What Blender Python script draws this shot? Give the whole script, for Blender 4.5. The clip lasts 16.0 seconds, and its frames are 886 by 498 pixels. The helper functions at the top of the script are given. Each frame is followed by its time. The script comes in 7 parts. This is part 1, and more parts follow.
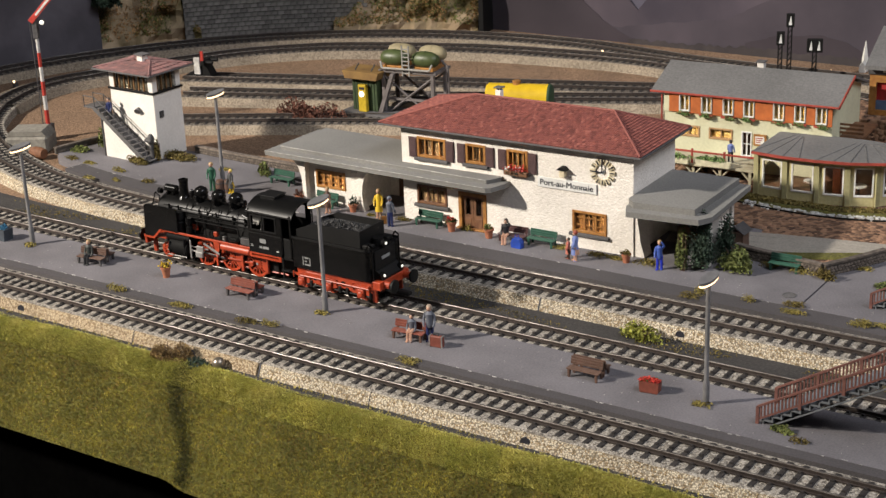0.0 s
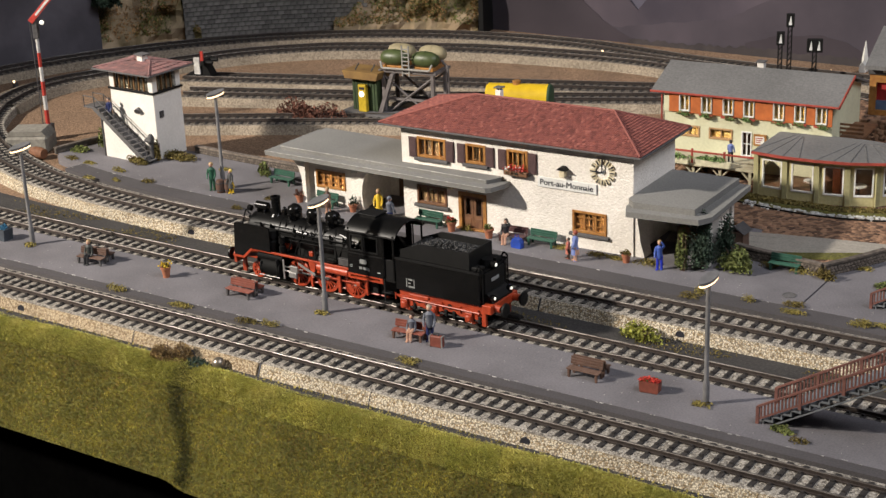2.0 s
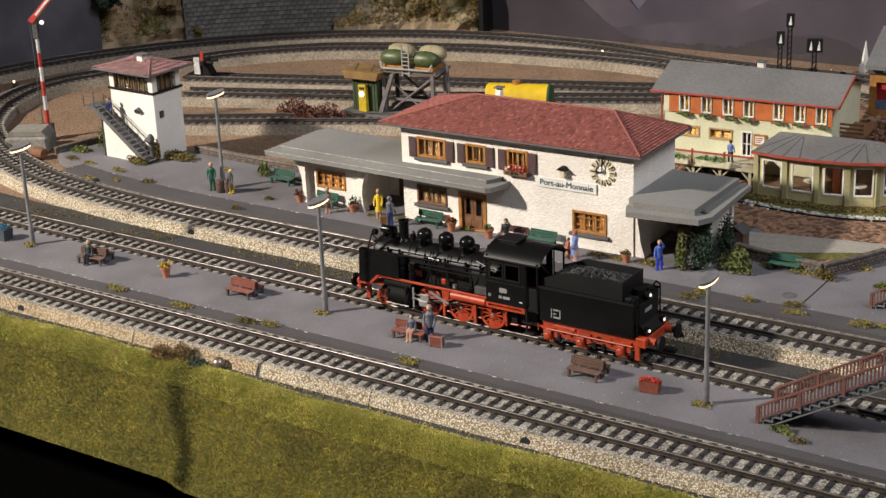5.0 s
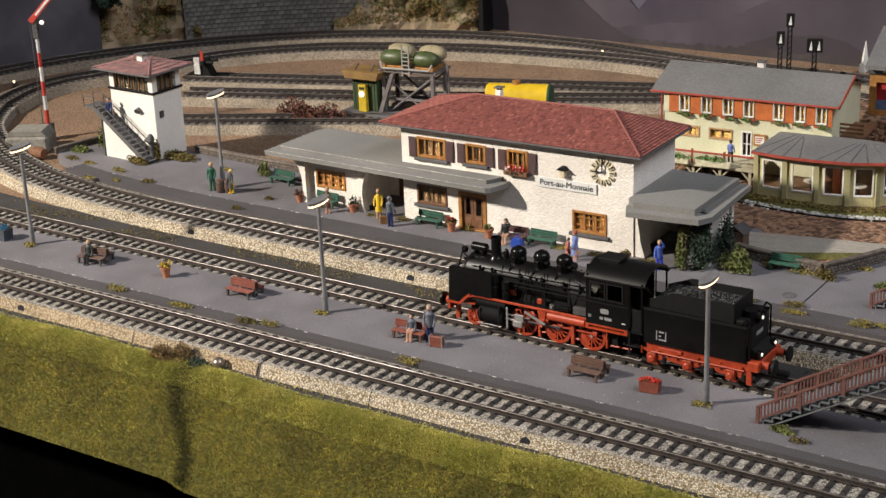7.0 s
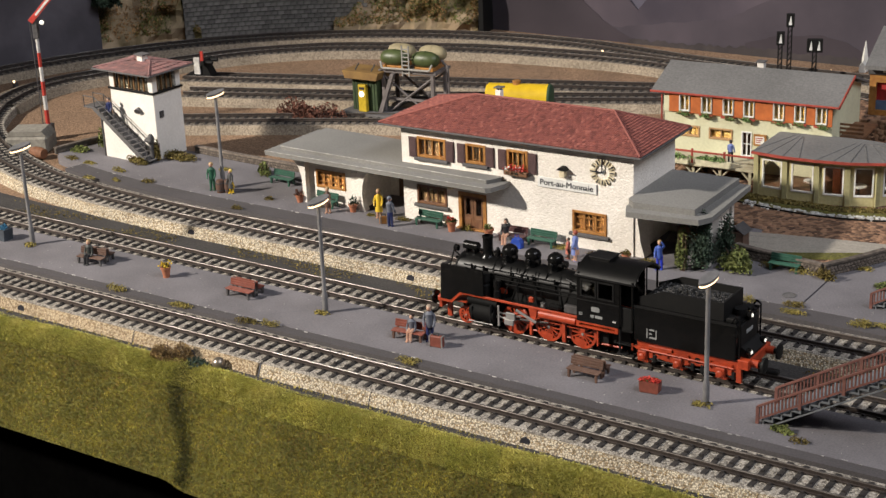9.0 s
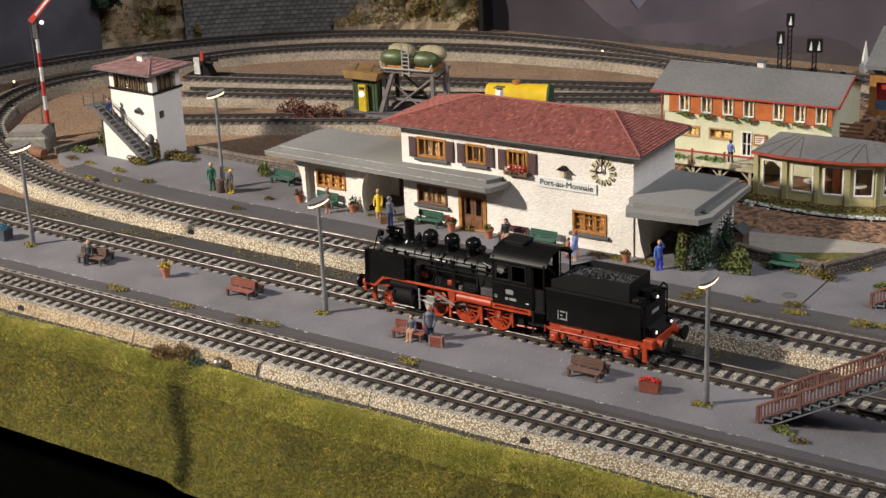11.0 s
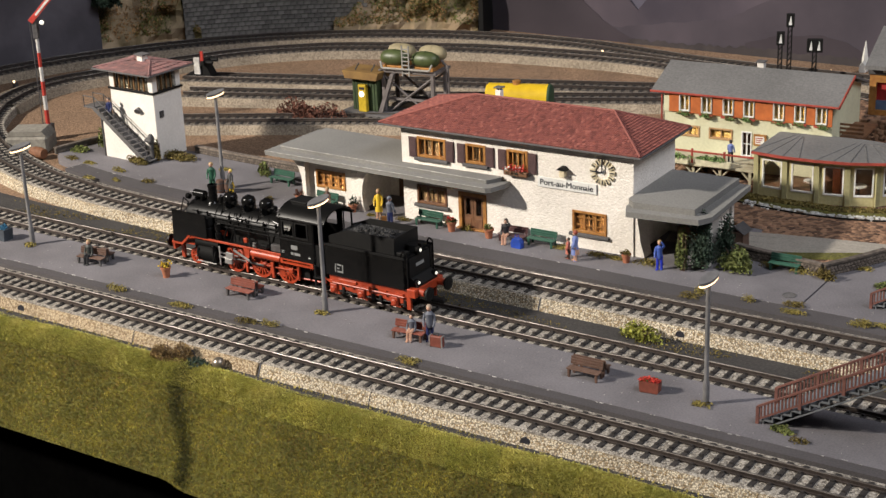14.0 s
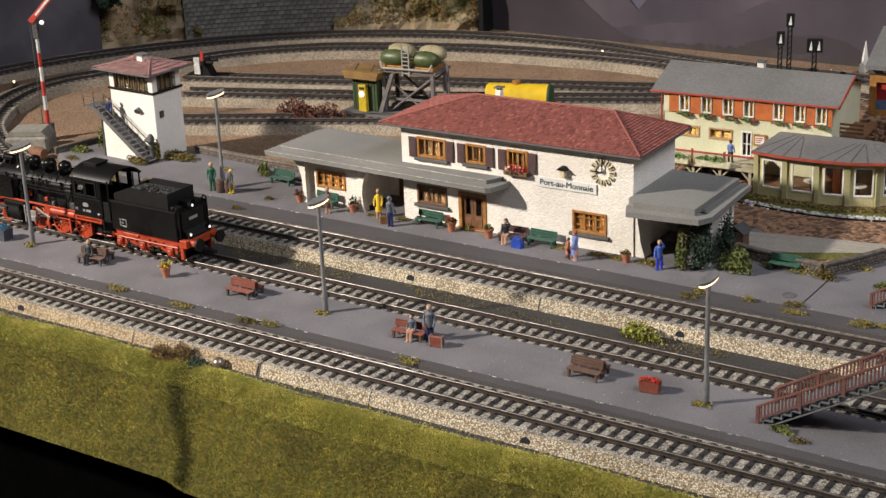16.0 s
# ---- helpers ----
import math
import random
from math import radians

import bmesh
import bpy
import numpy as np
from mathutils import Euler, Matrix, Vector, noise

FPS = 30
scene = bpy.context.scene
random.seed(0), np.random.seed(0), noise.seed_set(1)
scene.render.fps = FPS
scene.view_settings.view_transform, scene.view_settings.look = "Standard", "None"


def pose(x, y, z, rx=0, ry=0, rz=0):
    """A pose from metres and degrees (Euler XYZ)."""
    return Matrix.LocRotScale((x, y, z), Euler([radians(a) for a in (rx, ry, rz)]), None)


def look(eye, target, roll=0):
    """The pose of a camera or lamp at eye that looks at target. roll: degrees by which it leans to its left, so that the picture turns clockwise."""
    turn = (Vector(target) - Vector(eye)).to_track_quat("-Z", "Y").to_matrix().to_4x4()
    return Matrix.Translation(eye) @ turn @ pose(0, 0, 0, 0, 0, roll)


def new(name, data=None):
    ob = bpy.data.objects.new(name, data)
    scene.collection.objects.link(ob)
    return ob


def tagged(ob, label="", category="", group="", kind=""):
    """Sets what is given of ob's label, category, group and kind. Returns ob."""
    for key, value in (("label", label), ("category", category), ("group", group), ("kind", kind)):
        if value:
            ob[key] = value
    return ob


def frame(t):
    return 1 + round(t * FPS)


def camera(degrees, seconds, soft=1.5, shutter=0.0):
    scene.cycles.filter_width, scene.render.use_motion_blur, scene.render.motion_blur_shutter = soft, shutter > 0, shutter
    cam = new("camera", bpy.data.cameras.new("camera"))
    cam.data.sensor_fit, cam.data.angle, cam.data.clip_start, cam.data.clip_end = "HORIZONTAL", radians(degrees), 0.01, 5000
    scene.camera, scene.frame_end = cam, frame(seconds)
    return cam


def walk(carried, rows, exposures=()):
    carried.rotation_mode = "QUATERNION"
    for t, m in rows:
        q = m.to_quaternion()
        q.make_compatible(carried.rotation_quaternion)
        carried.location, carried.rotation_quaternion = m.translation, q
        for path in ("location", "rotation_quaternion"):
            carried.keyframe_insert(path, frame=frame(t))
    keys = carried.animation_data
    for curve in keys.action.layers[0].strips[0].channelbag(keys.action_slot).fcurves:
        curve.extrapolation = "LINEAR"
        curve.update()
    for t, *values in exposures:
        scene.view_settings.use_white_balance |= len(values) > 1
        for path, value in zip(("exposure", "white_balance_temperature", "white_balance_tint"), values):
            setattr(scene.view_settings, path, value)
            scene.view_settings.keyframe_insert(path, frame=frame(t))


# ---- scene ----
# ---- camera ----
cam = camera(31.75, 16.0, soft=1.45)
EYE, WAY = Vector((0.66490, -0.60314, 0.34750)), Vector((-0.52881, 0.77426, -0.34768))
walk(cam, [(0.0, look(EYE, EYE + WAY, -2.372)), (16.0, look(EYE, EYE + WAY, -2.372))], exposures=[(0.0, 0.0), (16.0, 0.0)])

# ---- light: the hall's lamps above the table, and its dim bounce ----
world = bpy.data.worlds.new("hall_air")
world.use_nodes = True
world.node_tree.nodes["Background"].inputs[0].default_value = (0.80, 0.84, 1.0, 1)
world.node_tree.nodes["Background"].inputs[1].default_value = 0.12
scene.world = world


def area_lamp(name, eye, target, sx, sy, watts, color):
    data = bpy.data.lights.new(name, "AREA")
    data.shape, data.size, data.size_y, data.energy, data.color = "RECTANGLE", sx, sy, watts, color
    ob = new(name, data)
    ob.matrix_world = look(eye, target)
    return tagged(ob, "white ceiling lamp of the exhibition hall", "lamp")


spot = bpy.data.lights.new("hall_spot_lamp", "SPOT")
spot.energy, spot.color, spot.spot_size, spot.spot_blend, spot.shadow_soft_size = 400, (1.0, 0.915, 0.81), radians(38), 1.0, 0.06
spot_ob = tagged(new("hall_spot_lamp", spot), "warm spotlight of the exhibition hall", "lamp")
spot_ob.matrix_world = look((-1.2, -1.31, 1.2), (0.03, 0.24, 0.0))
area_lamp("hall_panel_lamp", (1.35, -0.1, 1.5), (0.0, 0.35, 0.0), 1.2, 0.8, 25, (0.90, 0.92, 1.0))

# ---- materials ----
S = 0.001
MATS = {}


def mat(name, c1, c2=None, scale=300.0, rough=0.75, bump=0.15, metal=0.0, glow=0.0, kind="noise", rand=0.0, island=0.0, coarse=40.0, lo=0.35, hi=0.65, depth=0.0004, spec=0.5, fade=(0.82, 1.12), gap=0.0):
    if name in MATS:
        return MATS[name]
    m = bpy.data.materials.new(name)
    m.use_nodes = True
    nt = m.node_tree
    n, l = nt.nodes, nt.links
    p = n["Principled BSDF"]
    p.inputs["Roughness"].default_value, p.inputs["Metallic"].default_value = rough, metal
    p.inputs["Specular IOR Level"].default_value = spec
    c2 = c2 or tuple(v * 0.72 for v in c1)
    co = n.new("ShaderNodeTexCoord")
    if kind == "pebble":
        fine = n.new("ShaderNodeTexVoronoi")
        fine.inputs["Scale"].default_value, fine.inputs["Randomness"].default_value = scale, 1.0
        val, tone = fine.outputs["Distance"], fine.outputs["Color"]
    else:
        fine = n.new("ShaderNodeTexNoise")
        fine.inputs["Scale"].default_value, fine.inputs["Detail"].default_value = scale, 5
        val, tone = fine.outputs["Fac"], fine.outputs["Fac"]
    l.new(co.outputs["Object"], fine.inputs["Vector"])
    ramp = n.new("ShaderNodeValToRGB")
    ramp.color_ramp.elements[0].position, ramp.color_ramp.elements[1].position = lo, hi
    ramp.color_ramp.elements[0].color, ramp.color_ramp.elements[1].color = (*c2, 1), (*c1, 1)
    if kind == "pebble":
        bw = n.new("ShaderNodeRGBToBW")
        l.new(tone, bw.inputs[0])
        l.new(bw.outputs[0], ramp.inputs[0])
    else:
        l.new(tone, ramp.inputs[0])
    # broad stains and fading
    big = n.new("ShaderNodeTexNoise")
    big.inputs["Scale"].default_value, big.inputs["Detail"].default_value = coarse, 3
    l.new(co.outputs["Object"], big.inputs["Vector"])
    mr = n.new("ShaderNodeMapRange")
    mr.inputs["From Min"].default_value, mr.inputs["From Max"].default_value = 0.3, 0.7
    mr.inputs["To Min"].default_value, mr.inputs["To Max"].default_value = fade
    l.new(big.outputs["Fac"], mr.inputs["Value"])
    last = mr.outputs[0]
    for amount, node, sock in ((rand, "ShaderNodeObjectInfo", "Random"), (island, "ShaderNodeNewGeometry", "Random Per Island")):
        if amount:
            src = n.new(node)
            r = n.new("ShaderNodeMapRange")
            r.inputs["To Min"].default_value, r.inputs["To Max"].default_value = 1 - amount, 1 + amount
            l.new(src.outputs[sock], r.inputs["Value"])
            mu = n.new("ShaderNodeMath")
            mu.operation = "MULTIPLY"
            l.new(last, mu.inputs[0]), l.new(r.outputs[0], mu.inputs[1])
            last = mu.outputs[0]
    if gap:
        # dark mortar, and the shade of the gaps painted in, where pebbles meet
        gm = n.new("ShaderNodeMapRange")
        gm.inputs["From Min"].default_value, gm.inputs["From Max"].default_value = 0.34, 0.62
        gm.inputs["To Min"].default_value, gm.inputs["To Max"].default_value = 1.0, 1.0 - gap
        l.new(val, gm.inputs["Value"])
        gx_ = n.new("ShaderNodeMath")
        gx_.operation = "MULTIPLY"
        l.new(last, gx_.inputs[0]), l.new(gm.outputs[0], gx_.inputs[1])
        last = gx_.outputs[0]
    mix = n.new("ShaderNodeVectorMath")
    mix.operation = "SCALE"
    l.new(ramp.outputs[0], mix.inputs[0]), l.new(last, mix.inputs["Scale"])
    l.new(mix.outputs[0], p.inputs["Base Color"])
    if bump:
        b = n.new("ShaderNodeBump")
        b.inputs["Strength"].default_value, b.inputs["Distance"].default_value = bump, depth
        b.invert = kind == "pebble"
        l.new(val, b.inputs["Height"]), l.new(b.outputs[0], p.inputs["Normal"])
    if glow:
        p.inputs["Emission Color"].default_value, p.inputs["Emission Strength"].default_value = (*c1, 1), glow
    MATS[name] = m
    return m


def glass(name, tint, rough=0.05):
    m = bpy.data.materials.new(name)
    m.use_nodes = True
    p = m.node_tree.nodes["Principled BSDF"]
    p.inputs["Base Color"].default_value, p.inputs["Roughness"].default_value = (*tint, 1), rough
    p.inputs["Transmission Weight"].default_value, p.inputs["IOR"].default_value = 1.0, 1.3
    return m


asphalt = mat("platform_asphalt", (0.165, 0.155, 0.165), (0.13, 0.122, 0.13), scale=900, rough=0.9, bump=0.5, coarse=22, depth=0.00025, fade=(0.74, 1.18))
asphalt_dark = mat("dark_asphalt", (0.075, 0.068, 0.07), (0.055, 0.05, 0.052), scale=900, rough=0.85, bump=0.25, coarse=20, depth=0.0002)
ground_dark = mat("dark_ground", (0.05, 0.045, 0.042), (0.025, 0.023, 0.022), scale=700, rough=0.95, bump=0.8, coarse=60, depth=0.0006)
gravel = mat("brown_gravel", (0.32, 0.205, 0.125), (0.15, 0.088, 0.05), scale=900, rough=0.95, bump=0.8, kind="pebble", coarse=25, lo=0.2, hi=0.8, depth=0.0006)
cork = mat("cork_rubble", (0.30, 0.17, 0.10), (0.07, 0.035, 0.02), scale=330, rough=0.95, bump=1.0, kind="pebble", coarse=60, lo=0.2, hi=0.7, depth=0.0012)
ballast_dark = mat("dark_ballast", (0.24, 0.205, 0.165), (0.09, 0.075, 0.06), scale=1000, rough=0.9, bump=0.9, kind="pebble", coarse=60, lo=0.2, hi=0.75, depth=0.0006, gap=0.2)
ballast = mat("grey_ballast", (0.44, 0.40, 0.34), (0.145, 0.125, 0.10), scale=1000, rough=0.9, bump=0.9, kind="pebble", coarse=60, lo=0.2, hi=0.75, depth=0.0006, gap=0.2)
wallstone = mat("pebble_wall", (0.69, 0.60, 0.45), (0.34, 0.24, 0.125), scale=1050, rough=0.75, bump=1.0, kind="pebble", coarse=26, lo=0.2, hi=0.6, depth=0.0006, gap=0.6)
wallbrown = mat("brown_pebble_wall", (0.58, 0.46, 0.30), (0.24, 0.155, 0.075), scale=1250, rough=0.75, bump=1.0, kind="pebble", coarse=26, lo=0.2, hi=0.7, depth=0.0005, gap=0.45)
wallfar = mat("weathered_wall", (0.36, 0.30, 0.225), (0.20, 0.16, 0.115), scale=900, rough=0.9, bump=0.9, kind="pebble", coarse=30, lo=0.2, hi=0.8, depth=0.0006)
railbrown = mat("rusty_rail", (0.060, 0.047, 0.040), (0.038, 0.028, 0.024), scale=500, rough=0.6, bump=0.1, metal=0.3)
railtop = mat("worn_rail_top", (0.24, 0.22, 0.20), (0.10, 0.085, 0.075), scale=90, rough=0.42, bump=0.0, metal=0.7, coarse=10)
sleeper_m = mat("dark_sleeper", (0.036, 0.031, 0.028), (0.020, 0.017, 0.016), scale=600, rough=0.7, bump=0.2, rand=0.25)
plaster = mat("white_roughcast", (0.84, 0.79, 0.72), (0.77, 0.72, 0.65), scale=760, rough=0.9, bump=0.8, kind="pebble", coarse=18, depth=0.0004)
plaster_smooth = mat("white_render", (0.80, 0.76, 0.70), (0.74, 0.70, 0.64), scale=500, rough=0.9, bump=0.25, coarse=20)
tile_m = mat("red_clay_tile", (0.285, 0.092, 0.071), (0.215, 0.069, 0.055), scale=700, rough=0.72, bump=0.2, coarse=12, fade=(0.9, 1.08))


def odd_tiles(m):
    """Single paler and darker tiles among the rest."""
    nt = m.node_tree
    p = nt.nodes["Principled BSDF"]
    src = p.inputs["Base Color"].links[0].from_socket
    geo, ramp, mix = nt.nodes.new("ShaderNodeNewGeometry"), nt.nodes.new("ShaderNodeValToRGB"), nt.nodes.new("ShaderNodeMix")
    ramp.color_ramp.interpolation = "CONSTANT"
    e = ramp.color_ramp.elements
    e[0].position, e[0].color, e[1].position, e[1].color = 0.0, (1.4, 1.55, 1.55, 1), 0.06, (0.66, 0.62, 0.66, 1)
    for pos, c in ((0.22, (1, 1, 1, 1)), (0.62, (0.88, 0.86, 0.9, 1)), (0.9, (1.15, 1.12, 1.08, 1))):
        k = e.new(pos)
        k.color = c
    mix.data_type, mix.blend_type = "RGBA", "MULTIPLY"
    mix.inputs[0].default_value = 1.0
    nt.links.new(geo.outputs["Random Per Island"], ramp.inputs[0])
    nt.links.new(src, mix.inputs[6]), nt.links.new(ramp.outputs[0], mix.inputs[7])
    nt.links.new(mix.outputs[2], p.inputs["Base Color"])
    return m


odd_tiles(tile_m)
tile_old = mat("faded_red_roofing", (0.27, 0.135, 0.125), (0.20, 0.115, 0.11), scale=160, rough=0.85, bump=0.2, island=0.1, coarse=40, lo=0.4, hi=0.6)
flatroof = mat("grey_roofing", (0.21, 0.205, 0.19), (0.17, 0.165, 0.155), scale=800, rough=0.9, bump=0.3, coarse=14, depth=0.0002)
slate = mat("grey_slate", (0.165, 0.16, 0.155), (0.125, 0.122, 0.118), scale=600, rough=0.85, bump=0.3, coarse=18)
wood_orange = mat("varnished_wood", (0.42, 0.20, 0.05), (0.28, 0.12, 0.03), scale=250, rough=0.5, bump=0.15)
wood_brown = mat("brown_wood", (0.20, 0.095, 0.045), (0.13, 0.06, 0.03), scale=250, rough=0.55, bump=0.15)
shutter_m = mat("dark_shutter", (0.10, 0.055, 0.055), (0.075, 0.04, 0.04), scale=400, rough=0.7)
stone_grey = mat("grey_sill", (0.11, 0.105, 0.105), (0.09, 0.085, 0.085), scale=500, rough=0.85)
black_m = mat("black_lacquer", (0.0075, 0.007, 0.0068), (0.005, 0.005, 0.005), scale=300, rough=0.24, bump=0.05, spec=0.22)
black_deep = mat("flat_black", (0.006, 0.0058, 0.0055), (0.004, 0.004, 0.004), scale=300, rough=0.7, bump=0.05, spec=0.12)
black_satin = mat("satin_black", (0.005, 0.0048, 0.0046), (0.0035, 0.0035, 0.0035), scale=260, rough=0.38, bump=0.05, spec=0.28)
black_matt = mat("matt_black", (0.009, 0.0086, 0.0082), (0.006, 0.006, 0.006), scale=300, rough=0.6, bump=0.1, spec=0.25)
red_m = mat("red_chassis", (0.43, 0.055, 0.016), (0.30, 0.036, 0.011), scale=300, rough=0.45, bump=0.05)
steel_m = mat("bright_steel", (0.38, 0.37, 0.35), (0.28, 0.27, 0.26), scale=300, rough=0.35, metal=0.5, bump=0.05)
coal_m = mat("coal", (0.035, 0.034, 0.033), (0.008, 0.008, 0.008), scale=420, rough=0.5, bump=1.0, kind="pebble", depth=0.0015)
white_m = mat("white_print", (0.75, 0.75, 0.72), (0.68, 0.68, 0.65), rough=0.6, bump=0)
greyprint = mat("grey_print", (0.28, 0.285, 0.28), (0.22, 0.225, 0.22), rough=0.6, bump=0)
text_m = mat("black_print", (0.02, 0.02, 0.03), (0.015, 0.015, 0.02), rough=0.6, bump=0)
grey_post = mat("grey_paint", (0.17, 0.165, 0.165), (0.13, 0.127, 0.127), scale=300, rough=0.55, bump=0.05)
glow_lamp = mat("warm_lamp_glow", (1.0, 0.70, 0.40), (1.0, 0.70, 0.40), rough=0.4, bump=0, glow=2.6)
glow_head = mat("headlight_glow", (1.0, 0.95, 0.82), (1.0, 0.95, 0.82), rough=0.3, bump=0, glow=0.9)
green_bench = mat("green_paint", (0.030, 0.098, 0.066), (0.022, 0.075, 0.05), scale=400, rough=0.5, bump=0.1)
red_bench = mat("red_brown_paint", (0.22, 0.062, 0.04), (0.165, 0.046, 0.03), scale=400, rough=0.5, bump=0.1)
brown_bench = mat("brown_paint", (0.12, 0.065, 0.045), (0.09, 0.05, 0.035), scale=400, rough=0.55, bump=0.1)
purple_bench = mat("maroon_paint", (0.085, 0.04, 0.04), (0.065, 0.03, 0.03), scale=400, rough=0.5, bump=0.1)
iron = mat("dark_iron", (0.09, 0.085, 0.085), (0.06, 0.058, 0.058), scale=400, rough=0.6, bump=0.1, metal=0.2)
terra = mat("terracotta", (0.42, 0.16, 0.085), (0.33, 0.12, 0.06), scale=300, rough=0.8)
leaf_green = mat("green_foliage", (0.17, 0.19, 0.05), (0.09, 0.11, 0.03), scale=200, rough=0.9, bump=0, island=0.45)
leaf_yellow = mat("yellow_foliage", (0.33, 0.265, 0.07), (0.20, 0.165, 0.04), scale=200, rough=0.9, bump=0, island=0.4)
leaf_olive = mat("olive_foliage", (0.18, 0.14, 0.035), (0.11, 0.08, 0.02), scale=200, rough=0.9, bump=0, island=0.5)
leaf_dark = mat("ivy_foliage", (0.045, 0.075, 0.045), (0.02, 0.035, 0.022), scale=200, rough=0.85, bump=0, island=0.5)
leaf_brown = mat("red_brown_foliage", (0.17, 0.07, 0.045), (0.09, 0.035, 0.022), scale=200, rough=0.95, bump=0, island=0.5)
petal_red = mat("red_petals", (0.60, 0.06, 0.04), (0.48, 0.04, 0.03), rough=0.8, bump=0, island=0.3)
petal_yellow = mat("yellow_petals", (0.72, 0.50, 0.03), (0.6, 0.4, 0.02), rough=0.8, bump=0, island=0.3)
turf = mat("turf_base", (0.13, 0.12, 0.025), (0.07, 0.065, 0.014), scale=500, rough=1.0, bump=1.0, coarse=30, depth=0.001)
blade = mat("grass_blades", (0.36, 0.295, 0.04), (0.135, 0.137, 0.017), scale=160, rough=0.9, bump=0, island=0.6, coarse=30, lo=0.3, hi=0.7, fade=(0.7, 1.25))
blade_light = mat("light_grass_blades", (0.66, 0.60, 0.18), (0.44, 0.43, 0.10), scale=70, rough=0.9, bump=0, island=0.4, coarse=22)


# ---- mesh building, in millimetres ----
def box(b, x0, x1, y0, y1, z0, z1, bev=0.0, m=None):
    vs = [b.verts.new((x, y, z)) for x in (x0, x1) for y in (y0, y1) for z in (z0, z1)]
    fs = [b.faces.new([vs[i] for i in q]) for q in ((0, 1, 3, 2), (4, 6, 7, 5), (0, 4, 5, 1), (2, 3, 7, 6), (0, 2, 6, 4), (1, 5, 7, 3))]
    if bev:
        es = list({e for f in fs for e in f.edges})
        r = bmesh.ops.bevel(b, geom=es, offset=bev, segments=1, affect="EDGES", profile=0.5)
        vs = list({v for f in r["faces"] for v in f.verts})
    if m is not None:
        bmesh.ops.transform(b, matrix=m, verts=vs)
    return b


def cyl(b, p0, p1, r0, r1=None, n=12, cap=True):
    p0, p1 = Vector(p0), Vector(p1)
    r1 = r0 if r1 is None else r1
    q = (p1 - p0).to_track_quat("Z", "Y")
    rings = []
    for p, r in ((p0, r0), (p1, r1)):
        rings.append([b.verts.new(p + q @ Vector((r * math.cos(2 * math.pi * i / n), r * math.sin(2 * math.pi * i / n), 0))) for i in range(n)])
    for i in range(n):
        b.faces.new((rings[0][i], rings[0][(i + 1) % n], rings[1][(i + 1) % n], rings[1][i]))
    if cap:
        b.faces.new(rings[0][::-1]), b.faces.new(rings[1])
    return b


def lathe(b, prof, c=(0, 0, 0), n=16, axis="z"):
    """Turns (radius, height) pairs round an axis through c."""
    rings = []
    for r, h in prof:
        ring = []
        for i in range(n):
            a = 2 * math.pi * i / n
            u, v = r * math.cos(a), r * math.sin(a)
            p = {"z": (u, v, h), "x": (h, u, v), "y": (v, h, u)}[axis]
            ring.append(b.verts.new((c[0] + p[0], c[1] + p[1], c[2] + p[2])))
        rings.append(ring)
    for k in range(len(rings) - 1):
        for i in range(n):
            b.faces.new((rings[k][i], rings[k][(i + 1) % n], rings[k + 1][(i + 1) % n], rings[k + 1][i]))
    b.faces.new(rings[0][::-1]), b.faces.new(rings[-1])
    return b


def prism(b, pts, lo, hi, axis="z"):
    """A polygon of (u, v) pairs pushed along an axis."""
    def at(u, v, w):
        return {"z": (u, v, w), "y": (u, w, v), "x": (w, u, v)}[axis]
    A, B = [b.verts.new(at(u, v, lo)) for u, v in pts], [b.verts.new(at(u, v, hi)) for u, v in pts]
    n = len(pts)
    b.faces.new(A[::-1]), b.faces.new(B)
    for i in range(n):
        b.faces.new((A[i], A[(i + 1) % n], B[(i + 1) % n], B[i]))
    return b


def ball(b, c, r, sx=1.0, sy=1.0, sz=1.0, u=10, v=7):
    bmesh.ops.create_uvsphere(b, u_segments=u, v_segments=v, radius=r, matrix=Matrix.Translation(c) @ Matrix.Diagonal((sx, sy, sz, 1)))
    return b


def sweep(b, path, prof, closed=True):
    """Carries a profile of (side, height) pairs along a path of (x, y) pairs; side is to the left of the way."""
    P = [Vector(p) for p in path]
    rings = []
    for i, p in enumerate(P):
        d = (P[min(i + 1, len(P) - 1)] - P[max(i - 1, 0)]).normalized()
        nrm = Vector((-d.y, d.x))
        rings.append([b.verts.new((p.x + nrm.x * s, p.y + nrm.y * s, z)) for s, z in prof])
    k = len(prof)
    for a, c in zip(rings, rings[1:]):
        for j in range(k if closed else k - 1):
            b.faces.new((a[j], c[j], c[(j + 1) % k], a[(j + 1) % k]))
    if closed:
        b.faces.new(rings[0]), b.faces.new(rings[-1][::-1])
    return b


def part(name, b, material, parent=None, label="", smooth=False, kind="", at=None):
    bmesh.ops.recalc_face_normals(b, faces=b.faces)
    bmesh.ops.scale(b, vec=(S, S, S), verts=b.verts)
    me = bpy.data.meshes.new(name)
    b.to_mesh(me)
    b.free()
    for m in material if isinstance(material, (list, tuple)) else [material]:
        me.materials.append(m)
    if smooth:
        me.shade_smooth()
        me.set_sharp_from_angle(angle=radians(40))
    ob = new(name, me)
    ob.parent = parent
    if at is not None:
        ob.matrix_basis = at
    return tagged(ob, label=label, kind=kind)


def shared(name, ob, m):
    """Another piece on the same mesh under the same parent."""
    o = new(name, ob.data)
    o.parent, o.matrix_basis = ob.parent, m
    return o


def thing(name, m, label, category, group="", kind=""):
    return tagged(place(new(name), m), label, category, group, kind)


def place(ob, m):
    ob.matrix_basis = m
    return ob


